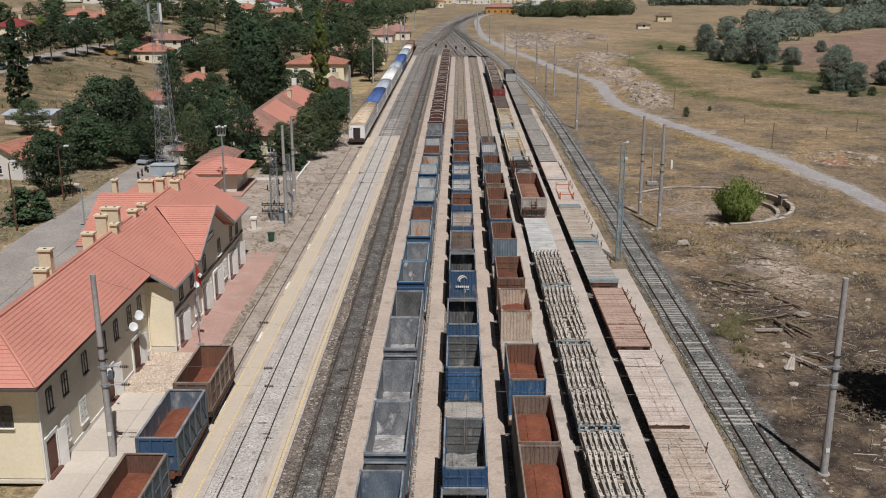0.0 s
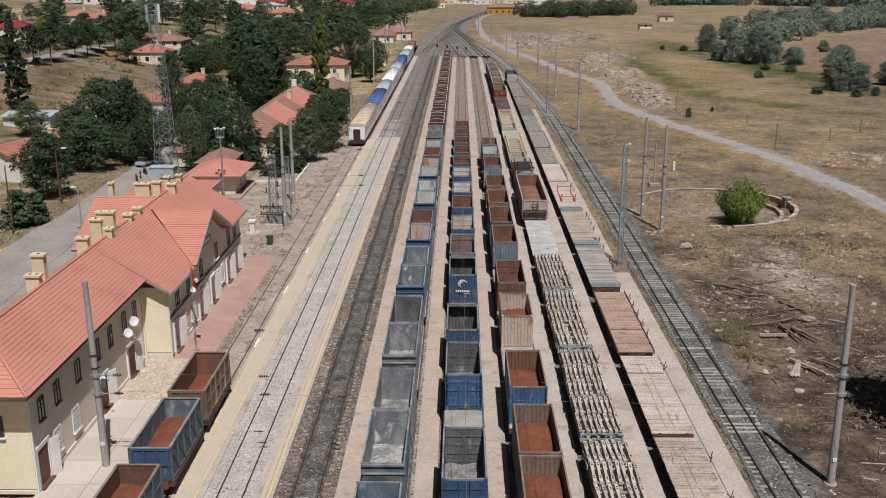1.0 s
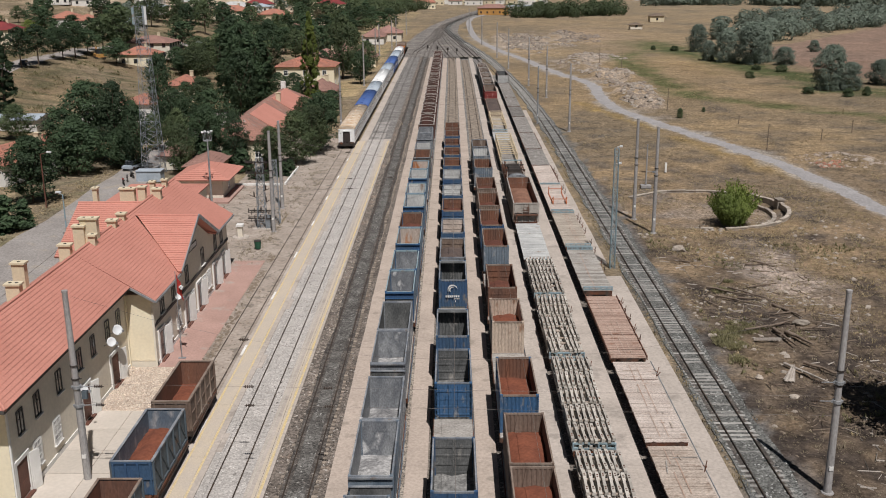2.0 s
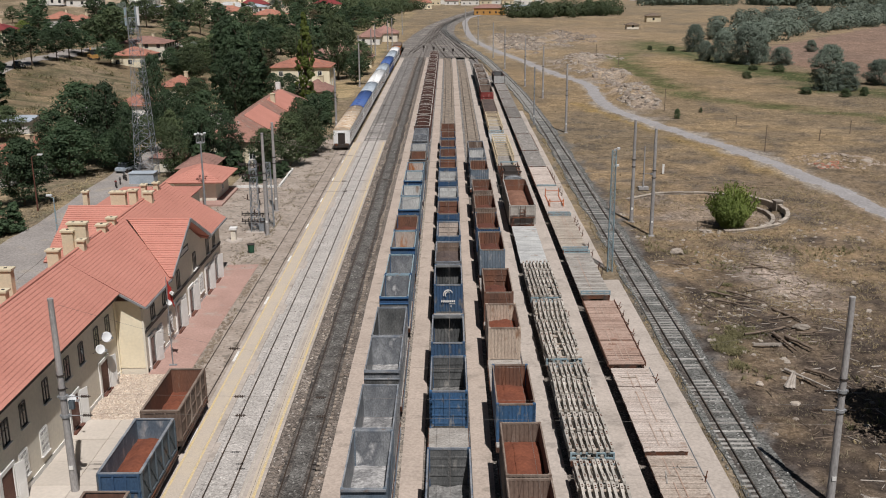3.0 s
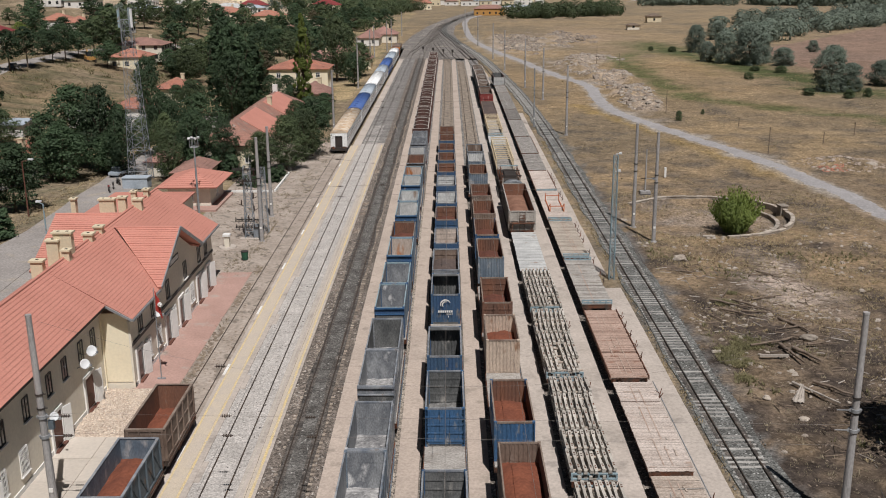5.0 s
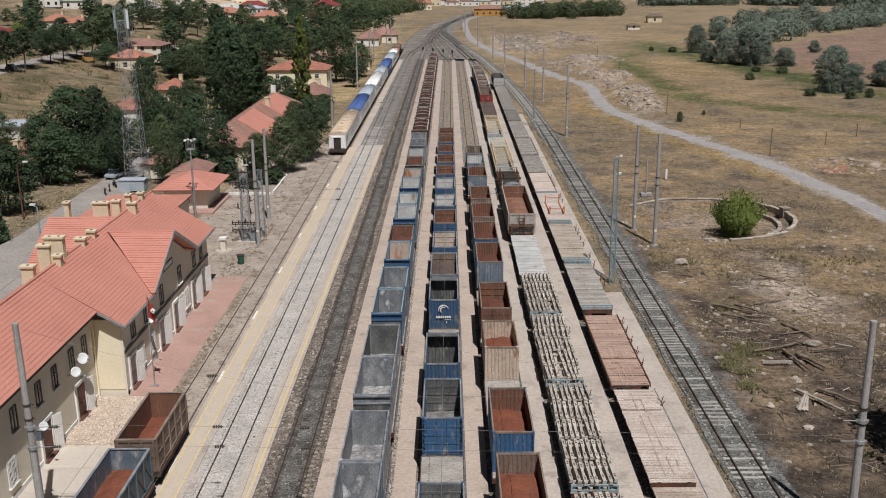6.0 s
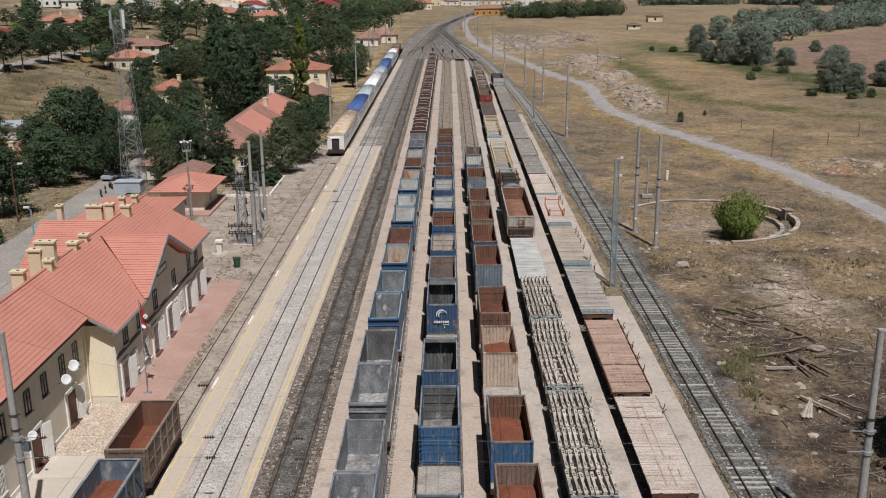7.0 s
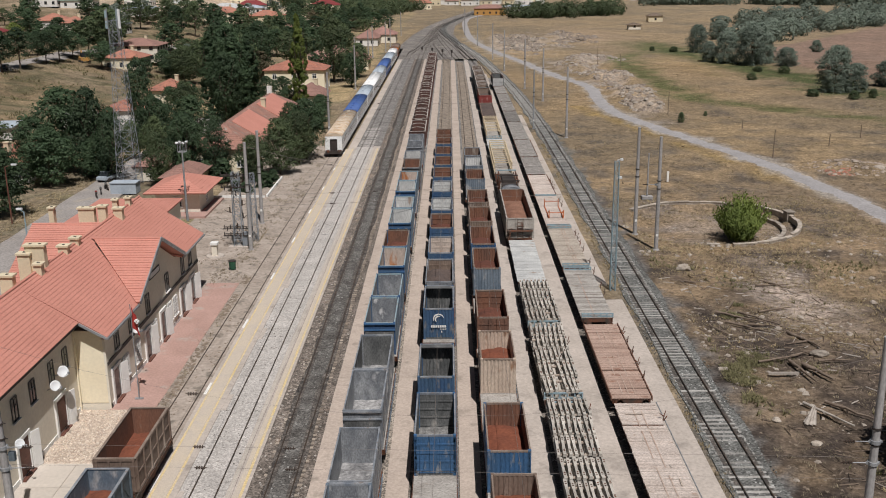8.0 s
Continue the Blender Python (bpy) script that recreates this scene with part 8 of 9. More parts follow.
wood_strip([(-70, 600), (-52, 660), (-34, 730), (-22, 800)], 70, 9, 12, M_LEAFM, "dark green trees along the far line", 30)
wood_strip([(-170, 620), (-120, 660), (-85, 720), (-60, 820)], 75, 9, 12, M_LEAF, "dark green trees of the far village", 45)
wood_strip([(-420, 1090), (-260, 1060), (-120, 1040), (-60, 1020)], 45, 8, 13, M_LEAF, "trees among far village houses", 70)

# ---- east field ----
def strewn(name, n, area, one, m, label, cat, seed, keep=lambda x, y: True):
    """Many small pieces strewn over an area, as one object."""
    rnd = random.Random(seed)
    verts, faces = [], []
    x0, x1, y0, y1 = area
    for _ in range(n):
        x, y = rnd.uniform(x0, x1), rnd.uniform(y0, y1)
        if keep(x, y):
            one(rnd, verts, faces, x, y, ground_height(x, y))
    me = bpy.data.meshes.new(name)
    me.from_pydata(verts, [], faces)
    me.materials.append(m)
    return tagged(new(name, me), label, cat, kind="stuff")


def tuft(size, blades=7, spread=0.5):
    def one(rnd, verts, faces, x, y, z):
        s = size * rnd.uniform(0.5, 1.5)
        for _ in range(blades):
            a = rnd.uniform(0, 6.283)
            d = s * spread * rnd.uniform(0.1, 1)
            bx, by = x + math.cos(a) * d * 0.5, y + math.sin(a) * d * 0.5
            tx, ty, tz = x + math.cos(a) * d * 1.6, y + math.sin(a) * d * 1.6, z + s * rnd.uniform(0.5, 1)
            w = s * 0.11
            i = len(verts)
            verts += [(bx - w * math.sin(a), by + w * math.cos(a), z - 0.02), (bx + w * math.sin(a), by - w * math.cos(a), z - 0.02), (tx, ty, tz)]
            faces.append((i, i + 1, i + 2))
    return one


def stone(lo, hi, flat=0.6, zoff=None):
    def one(rnd, verts, faces, x, y, z):
        s = lo * (hi / lo) ** (rnd.random() ** 2)
        z = z if zoff is None else zoff
        i = len(verts)
        a = rnd.uniform(0, 1.57)
        for dx, dy, dz in ((-1, -1, 0), (1, -1, 0), (1, 1, 0), (-1, 1, 0), (-.6, -.6, 1), (.6, -.6, 1), (.6, .6, 1), (-.6, .6, 1)):
            jx, jy = dx * s * rnd.uniform(0.7, 1.2), dy * s * rnd.uniform(0.7, 1.2)
            verts.append((x + jx * math.cos(a) - jy * math.sin(a), y + jx * math.sin(a) + jy * math.cos(a), z - 0.02 + dz * s * flat * rnd.uniform(0.7, 1.3)))
        for f in ((4, 5, 6, 7), (0, 1, 5, 4), (1, 2, 6, 5), (2, 3, 7, 6), (3, 0, 4, 7)):
            faces.append(tuple(i + k for k in f))
    return one


def patchy(scale, cut, zz):
    return lambda x, y: noise.fractal((x * scale, y * scale, zz), 1.0, 2.0, 3) > cut


def off_road(x, y):
    return min(seg_dist(x, y, a, b) for a, b in zip(ROAD_E, ROAD_E[1:])) > 3.2 and x > 35.2


strewn("dry_grass", 16000, (35.2, 78, 42, 135), tuft(0.17, 8, 1.3), M_DRY, "tufts of dry yellow grass", "grass", 3, lambda x, y: off_road(x, y) and patchy(0.11, 0.02, 1.0)(x, y) and (y > 70 or x > 40))
strewn("dry_sward", 9000, (35.5, 66, 84, 138), tuft(0.2, 5, 1.5), M_DRY, "soft dry grass between bare patches", "grass", 65, lambda x, y: off_road(x, y) and patchy(0.09, -0.08, 21.0)(x, y) and math.hypot(x - PIT[0], y - PIT[1]) > 9.5)
strewn("dry_weeds", 6000, (35.2, 80, 42, 140), tuft(0.18, 8, 1.4), M_WEED, "low grey brown weeds", "grass", 4, lambda x, y: off_road(x, y) and patchy(0.16, 0.0, 7.0)(x, y))
strewn("straw_litter", 9000, (35.0, 56, 42, 104), tuft(0.10, 5, 1.8), M_WEED, "short dry straw on bare soil", "grass", 61, lambda x, y: patchy(0.35, -0.08, 17.0)(x, y))
strewn("soil_clods", 3500, (35.0, 56, 42, 100), stone(0.03, 0.12, 0.6), M_EARTH, "clods of brown soil and small stones", "dirt", 62, patchy(0.25, -0.1, 19.0))
strewn("dry_grass_far", 9000, (36, 130, 130, 330), tuft(0.24, 6, 1.8), M_DRY, "tufts of dry yellow grass", "grass", 5, lambda x, y: off_road(x, y) and patchy(0.05, 0.05, 2.0)(x, y))
strewn("dry_weeds_far", 3500, (36, 120, 130, 300), tuft(0.26, 6, 1.8), M_WEED, "low grey brown weeds", "grass", 6, lambda x, y: off_road(x, y) and patchy(0.07, 0.05, 5.0)(x, y))
strewn("green_weeds", 2600, (35.5, 62, 60, 112), tuft(0.35, 7, 0.8), M_SCRUB, "patches of green weeds", "grass", 7, patchy(0.13, 0.33, 3.0))
strewn("verge_weeds", 1500, (30.6, 31.3, 42, 180), tuft(0.22, 6, 0.6), M_DRY, "dry weeds on the verge of the track", "grass", 8, patchy(0.3, -0.1, 3.0))
strewn("field_stones", 3600, (35.2, 70, 44, 125), stone(0.04, 0.28), M_SCREE, "pale stones strewn on the ground", "stones", 9, lambda x, y: off_road(x, y) and patchy(0.12, 0.0, 11.0)(x, y))
def on_scree(x, y):
    return off_road(x, y) and max(1 - math.hypot((x - a) / p, (y - b) / q) for a, b, p, q in SCREE) + 0.7 * noise.noise((x * 0.12, y * 0.1, 2)) > 0.3


strewn("rubble_slope", 5200, (44, 76, 205, 372), stone(0.10, 0.7), M_SCREE, "pale rubble on the slope", "stones", 10, on_scree)
strewn("rubble_brown", 3600, (40, 80, 205, 390), stone(0.12, 0.8), M_HEAPST, "dusty brown rubble on the slope", "stones", 71, on_scree)
strewn("rubble_far_brown", 3000, (25, 90, 365, 520), stone(0.25, 1.2), M_HEAPST, "dusty brown rubble on the far slope", "stones", 72, on_scree)
strewn("rubble_far", 3800, (25, 66, 365, 490), stone(0.18, 0.9), M_SCREE, "pale rubble on the far slope", "stones", 11, on_scree)
strewn("ballast_stones", 5200, (30.9, 34.6, 44, 130), stone(0.03, 0.07, 0.8, 0.06), M_BALLASTG, "loose ballast stones", "stones", 12)
strewn("white_stones", 2000, (2.65, 3.55, 40, 170), stone(0.035, 0.11, 0.7, 0.06), M_SCREE, "pale stones beside the track", "stones", 13, patchy(0.4, -0.05, 4.0))
strewn("ballast_stones_dark", 5000, (2.7, 6.1, 42, 110), stone(0.03, 0.06, 0.8, 0.06), M_BALLAST, "dark loose ballast stones", "stones", 14)
strewn("path_pebbles", 2600, (10.45, 10.8, 40, 130), stone(0.03, 0.07, 0.7, 0.05), M_SCREE, "pebbles along the wagon row", "stones", 15)
strewn("yard_stones", 2600, (-11.4, -6.5, 63.6, 71.3), stone(0.07, 0.17, 0.65, 0.03), M_PEBBLE, "pale crushed stones", "stones", 16)
strewn("track_weeds", 3800, (-7.6, -3.6, 68, 175), tuft(0.2, 6, 0.9), M_WEED, "dry weeds along the old track", "grass", 17, lambda x, y: patchy(0.3, 0.05, 3.0)(x, y) and abs(x + 4.55) > 0.9 and (x > -6.2 or y > 99))
strewn("yard_weeds", 2600, (-17, -7.2, 99, 178), tuft(0.25, 6, 0.9), M_WEED, "dry weeds in the dirt yard", "grass", 18, patchy(0.2, 0.12, 6.0))
strewn("yard_litter", 1800, (-17, -7.3, 99, 150), stone(0.03, 0.14, 0.6, 0.0), M_EARTH, "clods and litter in the dirt yard", "dirt", 63, patchy(0.22, -0.05, 4.0))
strewn("yard_straw", 3000, (-16, -5.4, 99, 150), tuft(0.13, 5, 1.6), M_WEED, "short dry weeds in the dirt yard", "grass", 64, patchy(0.3, 0.0, 12.0))
strewn("street_grass", 9000, (-60, -38.5, 95, 175), tuft(0.22, 6, 1.4), M_DRY, "dry yellow grass beside the street", "grass", 19, patchy(0.12, -0.1, 6.0))
strewn("bank_scrub", 2600, (-128, -60, 190, 330), tuft(0.8, 6, 1.2), M_SCRUB, "low olive scrub on the bank", "scrub", 21, patchy(0.07, 0.12, 4.0))
strewn("bank_grass", 7000, (-128, -62, 195, 330), tuft(0.3, 5, 1.8), M_WEED, "dry yellow grass on the bank", "grass", 20, patchy(0.06, -0.05, 9.0))


def turntable_pit():
    pit = thing("turntable_pit", "old round turntable pit with a crumbling pale stone rim", "pit", (PIT[0], PIT[1], 0), kind="structure")
    n = 46
    r = PIT[2]

    def block(h):
        def blk(bm):
            w = 2 * math.pi * r / n * 0.49
            box(bm, -0.2, 0.2, -w, w, -1.1, h - 0.1)
            box(bm, -0.26, 0.24, -w * 1.01, w * 1.01, h - 0.1, h)
        return blk
    low, high = shared("rim_stone_low", block(0.06), M_SCREE), shared("rim_stone_high", block(0.28), M_SCREE)
    for k in range(n):
        a = 2 * math.pi * k / n
        if 3.6 < a < 4.7 and random.random() < 0.8 or 2.5 < a < 3.7:
            continue
        tall = a < 0.75 or a > 5.6
        piece("rim_stone", high if tall else low, pit, (math.cos(a) * r, math.sin(a) * r, random.uniform(-0.1, 0.02)), a)
        if a < 0.8 or a > 5.2:
            piece("ledge_stone", low, pit, (math.cos(a) * (r - 1.7), math.sin(a) * (r - 1.7), -0.62 + random.uniform(-0.05, 0.05)), a)
    bm = bmesh.new()
    box(bm, -0.45, 0.45, -0.5, 0.5, -1.0, 0.55)
    box(bm, -0.55, 0.55, -0.6, 0.6, 0.55, 0.7)
    o = part("rim_pier", bm, M_SCREE, pit, "stone pier on the pit rim")
    o.location, o.rotation_euler = (math.cos(0.18) * r, math.sin(0.18) * r, 0), (0, 0, 0.18)


turntable_pit()


def log(p, q, r, m=None, label="fallen dead branch on the ground"):
    bm = bmesh.new()
    p, q = Vector(p), Vector(q)
    rnd = random.Random(int(p.x * 100 + q.y * 10))
    k = 5
    pts = [p + (q - p) * (i / k) + Vector((rnd.uniform(-1, 1), rnd.uniform(-1, 1), rnd.uniform(-.3, .6))) * (0.06 if 0 < i < k else 0) * (q - p).length * 0.35 for i in range(k + 1)]
    for i, (a, b) in enumerate(zip(pts, pts[1:])):
        rod(bm, a, b, r * (1 - i * 0.12), r * (1 - (i + 1) * 0.12), 7)
    mid = pts[2]
    side = (q - p).cross(Vector((0, 0, 1))).normalized()
    rod(bm, mid, mid + (q - p) * 0.2 + side * (q - p).length * 0.16 + Vector((0, 0, 0.25)), r * 0.5, r * 0.2, 5)
    solid("branch", bm, m or M_DEADWOOD, label, "branch", "fallen branches")


for a, b, r in (((38.7, 99.5), (36.8, 100.5), 0.1), ((45.4, 99.9), (47.1, 97.3), 0.12), ((44.2, 98.6), (47.4, 98.6), 0.1), ((38.4, 91), (42, 88.2), 0.13), ((40.4, 91), (43.2, 87.2), 0.12), ((42.2, 90.9), (45.4, 92), 0.1),
                ((40.8, 94), (39.2, 90.6), 0.09), ((38.6, 88.5), (41.6, 85.8), 0.12), ((40.4, 87.8), (43.5, 86.9), 0.1), ((43.1, 85.9), (44.6, 82.2), 0.16), ((44.2, 83.8), (42.2, 83), 0.1), ((38.7, 79.4), (42.3, 80.6), 0.1),
                ((41.5, 80.5), (44.4, 81.8), 0.09), ((42.0, 78.8), (43.2, 75.8), 0.2), ((41.2, 79.6), (41.8, 75.4), 0.16), ((43.4, 79.5), (46, 79.6), 0.1), ((38.0, 85.4), (36.8, 87.9), 0.08), ((41.2, 72.0), (43.6, 68.8), 0.13)):
    log((a[0], a[1], 0.0), (b[0], b[1], 0.05), r)
log((39.6, 71.8, 0.0), (41.6, 67.8, 0.15), 0.13, M_PALEWOOD, "long weathered pale branch on the ground")
bm = bmesh.new()
box(bm, 38.75, 41.05, 77.0, 77.12, -0.1, 0.1)
solid("plank", bm, M_PALEWOOD, "pale weathered plank lying in the field", "plank")
# split stump
st = thing("tree_stump", "split grey weathered tree stump standing in the field", "stump", (38.9, 68.6, -0.1))
for k in range(7):
    bm = bmesh.new()
    a = k * 0.9
    rod(bm, (math.cos(a) * 0.3, math.sin(a) * 0.3, 0), (math.cos(a) * 0.12 + 0.5, math.sin(a) * 0.1 + 0.7, 0.7 + 0.35 * math.sin(k * 2.1)), 0.17, 0.05, 6)
    part("split_wood", bm, M_PALEWOOD, st)
for x, y, sx, sy, h in ((38.6, 104.5, 0.7, 0.5, 0.4), (44, 81, 0.7, 0.4, 0.3), (36.8, 69, 0.3, 0.3, 0.2), (38.3, 65.6, 0.35, 0.25, 0.2), (77.0, 157.5, 0.9, 0.7, 0.7), (79.5, 154.5, 1.1, 0.8, 0.6)):
    bm = bmesh.new()
    bmesh.ops.create_icosphere(bm, subdivisions=3, radius=1.0)
    for v in bm.verts:
        v.co *= 1 + 0.3 * noise.noise(v.co * 1.7 + Vector((x, y, 0)))
        v.co = Vector((v.co.x * sx, v.co.y * sy, v.co.z * h))
    o = solid("boulder", bm, M_SCREE, "pale weathered rock lying on the ground", "rock", "field rocks")
    o.location = (x, y, 0.0)
strewn("rubble_heap", 620, (69, 83, 150, 163), stone(0.06, 0.36), M_HEAPST, "heap of dusty brown rubble in the field", "rubble", 32, lambda x, y: math.hypot((x - 76) / 7, (y - 156.5) / 6) < 1)
strewn("brick_rubble", 140, (71, 75, 151, 154), stone(0.08, 0.2), M_ROOFOLD, "heap of broken red bricks", "rubble", 31)
SCRUB = [(36.4, 76.4, 1.7), (38.6, 80.0, 1.6), (37.0, 78.6, 1.5), (39.6, 90.3, 1.3), (36.4, 72.5, 1.0), (41.5, 93.5, 0.8)]
strewn("olive_scrub", 16000, (34.5, 43, 71, 95), tuft(0.22, 5, 1.2), M_SCRUB, "soft low olive green scrub in the field", "scrub", 33, lambda x, y: max(r - math.hypot(x - a, y - b) for a, b, r in SCRUB) + 0.9 * noise.noise((x * 0.9, y * 0.9, 3.0)) > 0.25)
# unseen trees added outside the view, crowns packed to deepen shade on the field
for x, y, h, w in ((47.4, 56.6, 20.5, 10.4), (50.6, 56.0, 19.0, 9.5), (48.6, 57.6, 17.0, 8.0), (49.2, 55.4, 18.5, 9.5), (47.6, 58.4, 14.5, 7.5), (48.2, 56.2, 16.0, 9.5), (49.8, 57.4, 15.0, 8.5)):
    tree(x, y, h, w, "round", "broad green tree at the edge of the field", M_LEAFL, True, group="field trees")


def twig(rnd, verts, faces, x, y, z):
    a, l, w = rnd.uniform(0, 3.14), rnd.uniform(0.3, 1.6), rnd.uniform(0.012, 0.035)
    dx, dy = math.cos(a) * l / 2, math.sin(a) * l / 2
    i = len(verts)
    z += 0.03
    for s in (-1, 1):
        verts.extend([(x + s * dx - dy / l * w * 2, y + s * dy + dx / l * w * 2, z), (x + s * dx + dy / l * w * 2, y + s * dy - dx / l * w * 2, z), (x + s * dx, y + s * dy, z + w * 2.5)])
    for f in ((0, 1, 4, 3), (1, 2, 5, 4), (2, 0, 3, 5)):
        faces.append(tuple(i + k for k in f))


strewn("dead_twigs", 700, (35.8, 50, 60, 104), twig, M_DEADWOOD, "dead twigs strewn on the ground", "twigs", 41, patchy(0.1, -0.05, 13.0))
strewn("pale_twigs", 300, (35.8, 50, 50, 104), twig, M_PALEWOOD, "bleached twigs strewn on the ground", "twigs", 42, patchy(0.1, -0.05, 15.0))
bm = bmesh.new()
rod(bm, (28.78, 42, 0.95), (28.78, 70, 0.95), 0.04, 0.04, 6)
solid("brake_pipe", bm, M_STEEL, "pale steel pipe along the edge of flat wagons", "pipe")
strewn("dirt_clods", 1500, (-6.2, -5.5, 66, 112), stone(0.04, 0.16, 0.6, 0.0), M_EARTH, "clods of dirt beside the old track", "dirt", 51, patchy(0.25, -0.1, 2.0))
strewn("dirt_clods_inner", 700, (-5.2, -3.9, 66, 130), stone(0.03, 0.1, 0.6, 0.0), M_EARTH, "clods of dirt between the old rails", "dirt", 52, patchy(0.3, 0.0, 6.0))
strewn("dark_stones", 900, (-1.4, 1.25, 40, 130), stone(0.03, 0.08, 0.5, 0.045), M_TRACKOIL, "dark stones and litter on the grey gravel", "stones", 53, patchy(0.35, 0.0, 8.0))

# ---- masts, lamps and small things ----
def lattice(name, x, y, w0, w1, h, m, label, cat, panel=1.6, r=0.05):
    t = thing(name, label, cat, (x, y, -0.1))
    n = round(h / panel)
    legs = [(-1, -1), (1, -1), (1, 1), (-1, 1)]

    def at(k, c):
        w = (w0 + (w1 - w0) * k / n) / 2
        return Vector((c[0] * w, c[1] * w, h * k / n))
    for c in legs:
        bm = bmesh.new()
        rod(bm, at(0, c), at(n, c), r, r * 0.7, 6)
        part("leg", bm, m, t)
    bm = bmesh.new()
    for k in range(n):
        for a, b in zip(legs, legs[1:] + legs[:1]):
            rod(bm, at(k, a), at(k + 1, b), r * 0.5, n=4)
            rod(bm, at(k, b), at(k + 1, a), r * 0.5, n=4)
            rod(bm, at(k + 1, a), at(k + 1, b), r * 0.5, n=4)
    tagged(part("bracing", bm, m, t), kind="stuff")
    return t


tw = lattice("radio_tower", -32.1, 148.5, 2.9, 1.2, 23.5, M_TOWER, "tall grey steel lattice radio tower", "tower", 1.6, 0.042)
for i, (dx, dy) in enumerate(((-0.95, -0.6), (0.9, -0.7), (0.1, 0.95))):
    bm = bmesh.new()
    box(bm, -0.15, 0.15, -0.1, 0.1, 22.4, 25.0)
    o = part("antenna_panel", bm, M_DISH if i == 1 else M_PALEBLUE, tw, "white antenna panel" if i == 1 else "pale blue antenna panel")
    o.location = (dx, dy, 0)
    bm = bmesh.new()
    rod(bm, (0, 0, 20.3), (0, 0, 25.2), 0.05, n=6)
    o = part("antenna_pole", bm, M_STEEL, tw)
    o.location = (dx * 0.85, dy * 0.85, 0)
la = lattice("lattice_mast", -9.1, 114.4, 1.0, 0.75, 8.6, M_TOWER, "grey steel lattice mast with switch gear", "mast", 0.95, 0.05)
for z in (8.2, 6.9, 2.2, 1.4):
    bm = bmesh.new()
    for s in (-0.4, 0.4):
        bar(bm, (-1.6, s, z), (1.5, s, z), 0.1)
    for k in range(5):
        rod(bm, (-1.5 + 0.7 * k, -0.4, z), (-1.5 + 0.7 * k, -0.4, z + 0.45), 0.07, 0.05, 6)
        rod(bm, (-1.3 + 0.7 * k, 0.4, z), (-1.4 + 0.7 * k, 0.5, z - 0.5), 0.05, 0.05, 6)
    part("switch_arm", bm, M_IRON, la)
for k in range(9):
    a = k * 2.4
    bm = bmesh.new()
    z = 0.5 + 0.85 * k
    rod(bm, (math.cos(a) * 0.5, math.sin(a) * 0.5, z), (math.cos(a) * 1.35, math.sin(a) * 1.1, z + 0.35), 0.05, 0.03, 6)
    rod(bm, (math.cos(a) * 0.8, math.sin(a) * 0.7, z + 0.15), (math.cos(a) * 0.8, math.sin(a) * 0.7, z + 0.75), 0.09, 0.07, 7)
    part("switch_insulator", bm, M_INSUL, la)
bm = bmesh.new()
box(bm, 0.5, 1.15, -0.35, 0.35, 0.1, 1.7)
part("switch_cabinet", bm, M_TOWER, la)
bm = bmesh.new()
box(bm, -1.1, 1.1, -0.9, 0.9, 0, 0.18)
part("footing", bm, M_STRIP2, la)
lattice("lattice_mast", -7.7, 116.5, 0.7, 0.5, 8.0, M_TOWER, "slim steel lattice mast", "mast", 0.9, 0.04)


def lamp_mast(x, y, h, label):
    t = thing("lamp_mast", label, "lamp", (x, y, -0.05))
    bm = bmesh.new()
    rod(bm, (0, 0, 0), (0, 0, h), 0.16, 0.09, 8)
    part("pole", bm, M_STEEL, t)
    bm = bmesh.new()
    for k in range(8):
        a, b = 2 * math.pi * k / 8, 2 * math.pi * (k + 1) / 8
        for z in (h - 0.2, h + 0.9):
            rod(bm, (math.cos(a) * 0.55, math.sin(a) * 0.55, z), (math.cos(b) * 0.55, math.sin(b) * 0.55, z), 0.03, n=4)
        rod(bm, (math.cos(a) * 0.55, math.sin(a) * 0.55, h - 0.2), (math.cos(a) * 0.55, math.sin(a) * 0.55, h + 0.9), 0.025, n=4)
        rod(bm, (0, 0, h - 0.2), (math.cos(a) * 0.55, math.sin(a) * 0.55, h - 0.2), 0.03, n=4)
    part("basket", bm, M_STEEL, t)
    for k in range(4):
        bm = bmesh.new()
        box(bm, -0.16, 0.16, -0.09, 0.09, -0.11, 0.11)
        o = part("floodlight", bm, M_DISH, t)
        a = k * math.pi / 2 + 0.6
        o.location, o.rotation_euler = (math.cos(a) * 0.6, math.sin(a) * 0.6, h + 0.95), (0.5, 0, a)


lamp_mast(-18.05, 126.4, 8.9, "grey floodlight mast with a basket of lamps")
lm = lattice("lamp_mast", 30.2, 97.6, 0.5, 0.4, 12.6, M_PALEBLUE, "slim blue grey steel lattice mast with floodlights", "lamp", 0.7, 0.04)
for z, dx in ((12.7, 0.4), (11.0, 0.35)):
    bm = bmesh.new()
    bar(bm, (0, 0, z), (dx, -0.1, z + 0.1), 0.06)
    box(bm, dx - 0.13, dx + 0.13, -0.2, 0.02, z, z + 0.18)
    part("floodlight", bm, M_DISH, lm)


def street_lamp(x, y, h, m, label, arm=0.9, head=True):
    t = thing("street_lamp", label, "lamp", (x, y, -0.2), "street lamps")
    bm = bmesh.new()
    rod(bm, (0, 0, 0), (0, 0, h), 0.11, 0.07, 8)
    rod(bm, (0, 0, h), (arm, 0.2, h + 0.25), 0.04, 0.03, 6)
    part("pole", bm, m, t)
    if head:
        bm = bmesh.new()
        box(bm, arm - 0.15, arm + 0.45, 0.05, 0.4, h + 0.18, h + 0.36)
        part("lamp_head", bm, M_DISH, t)


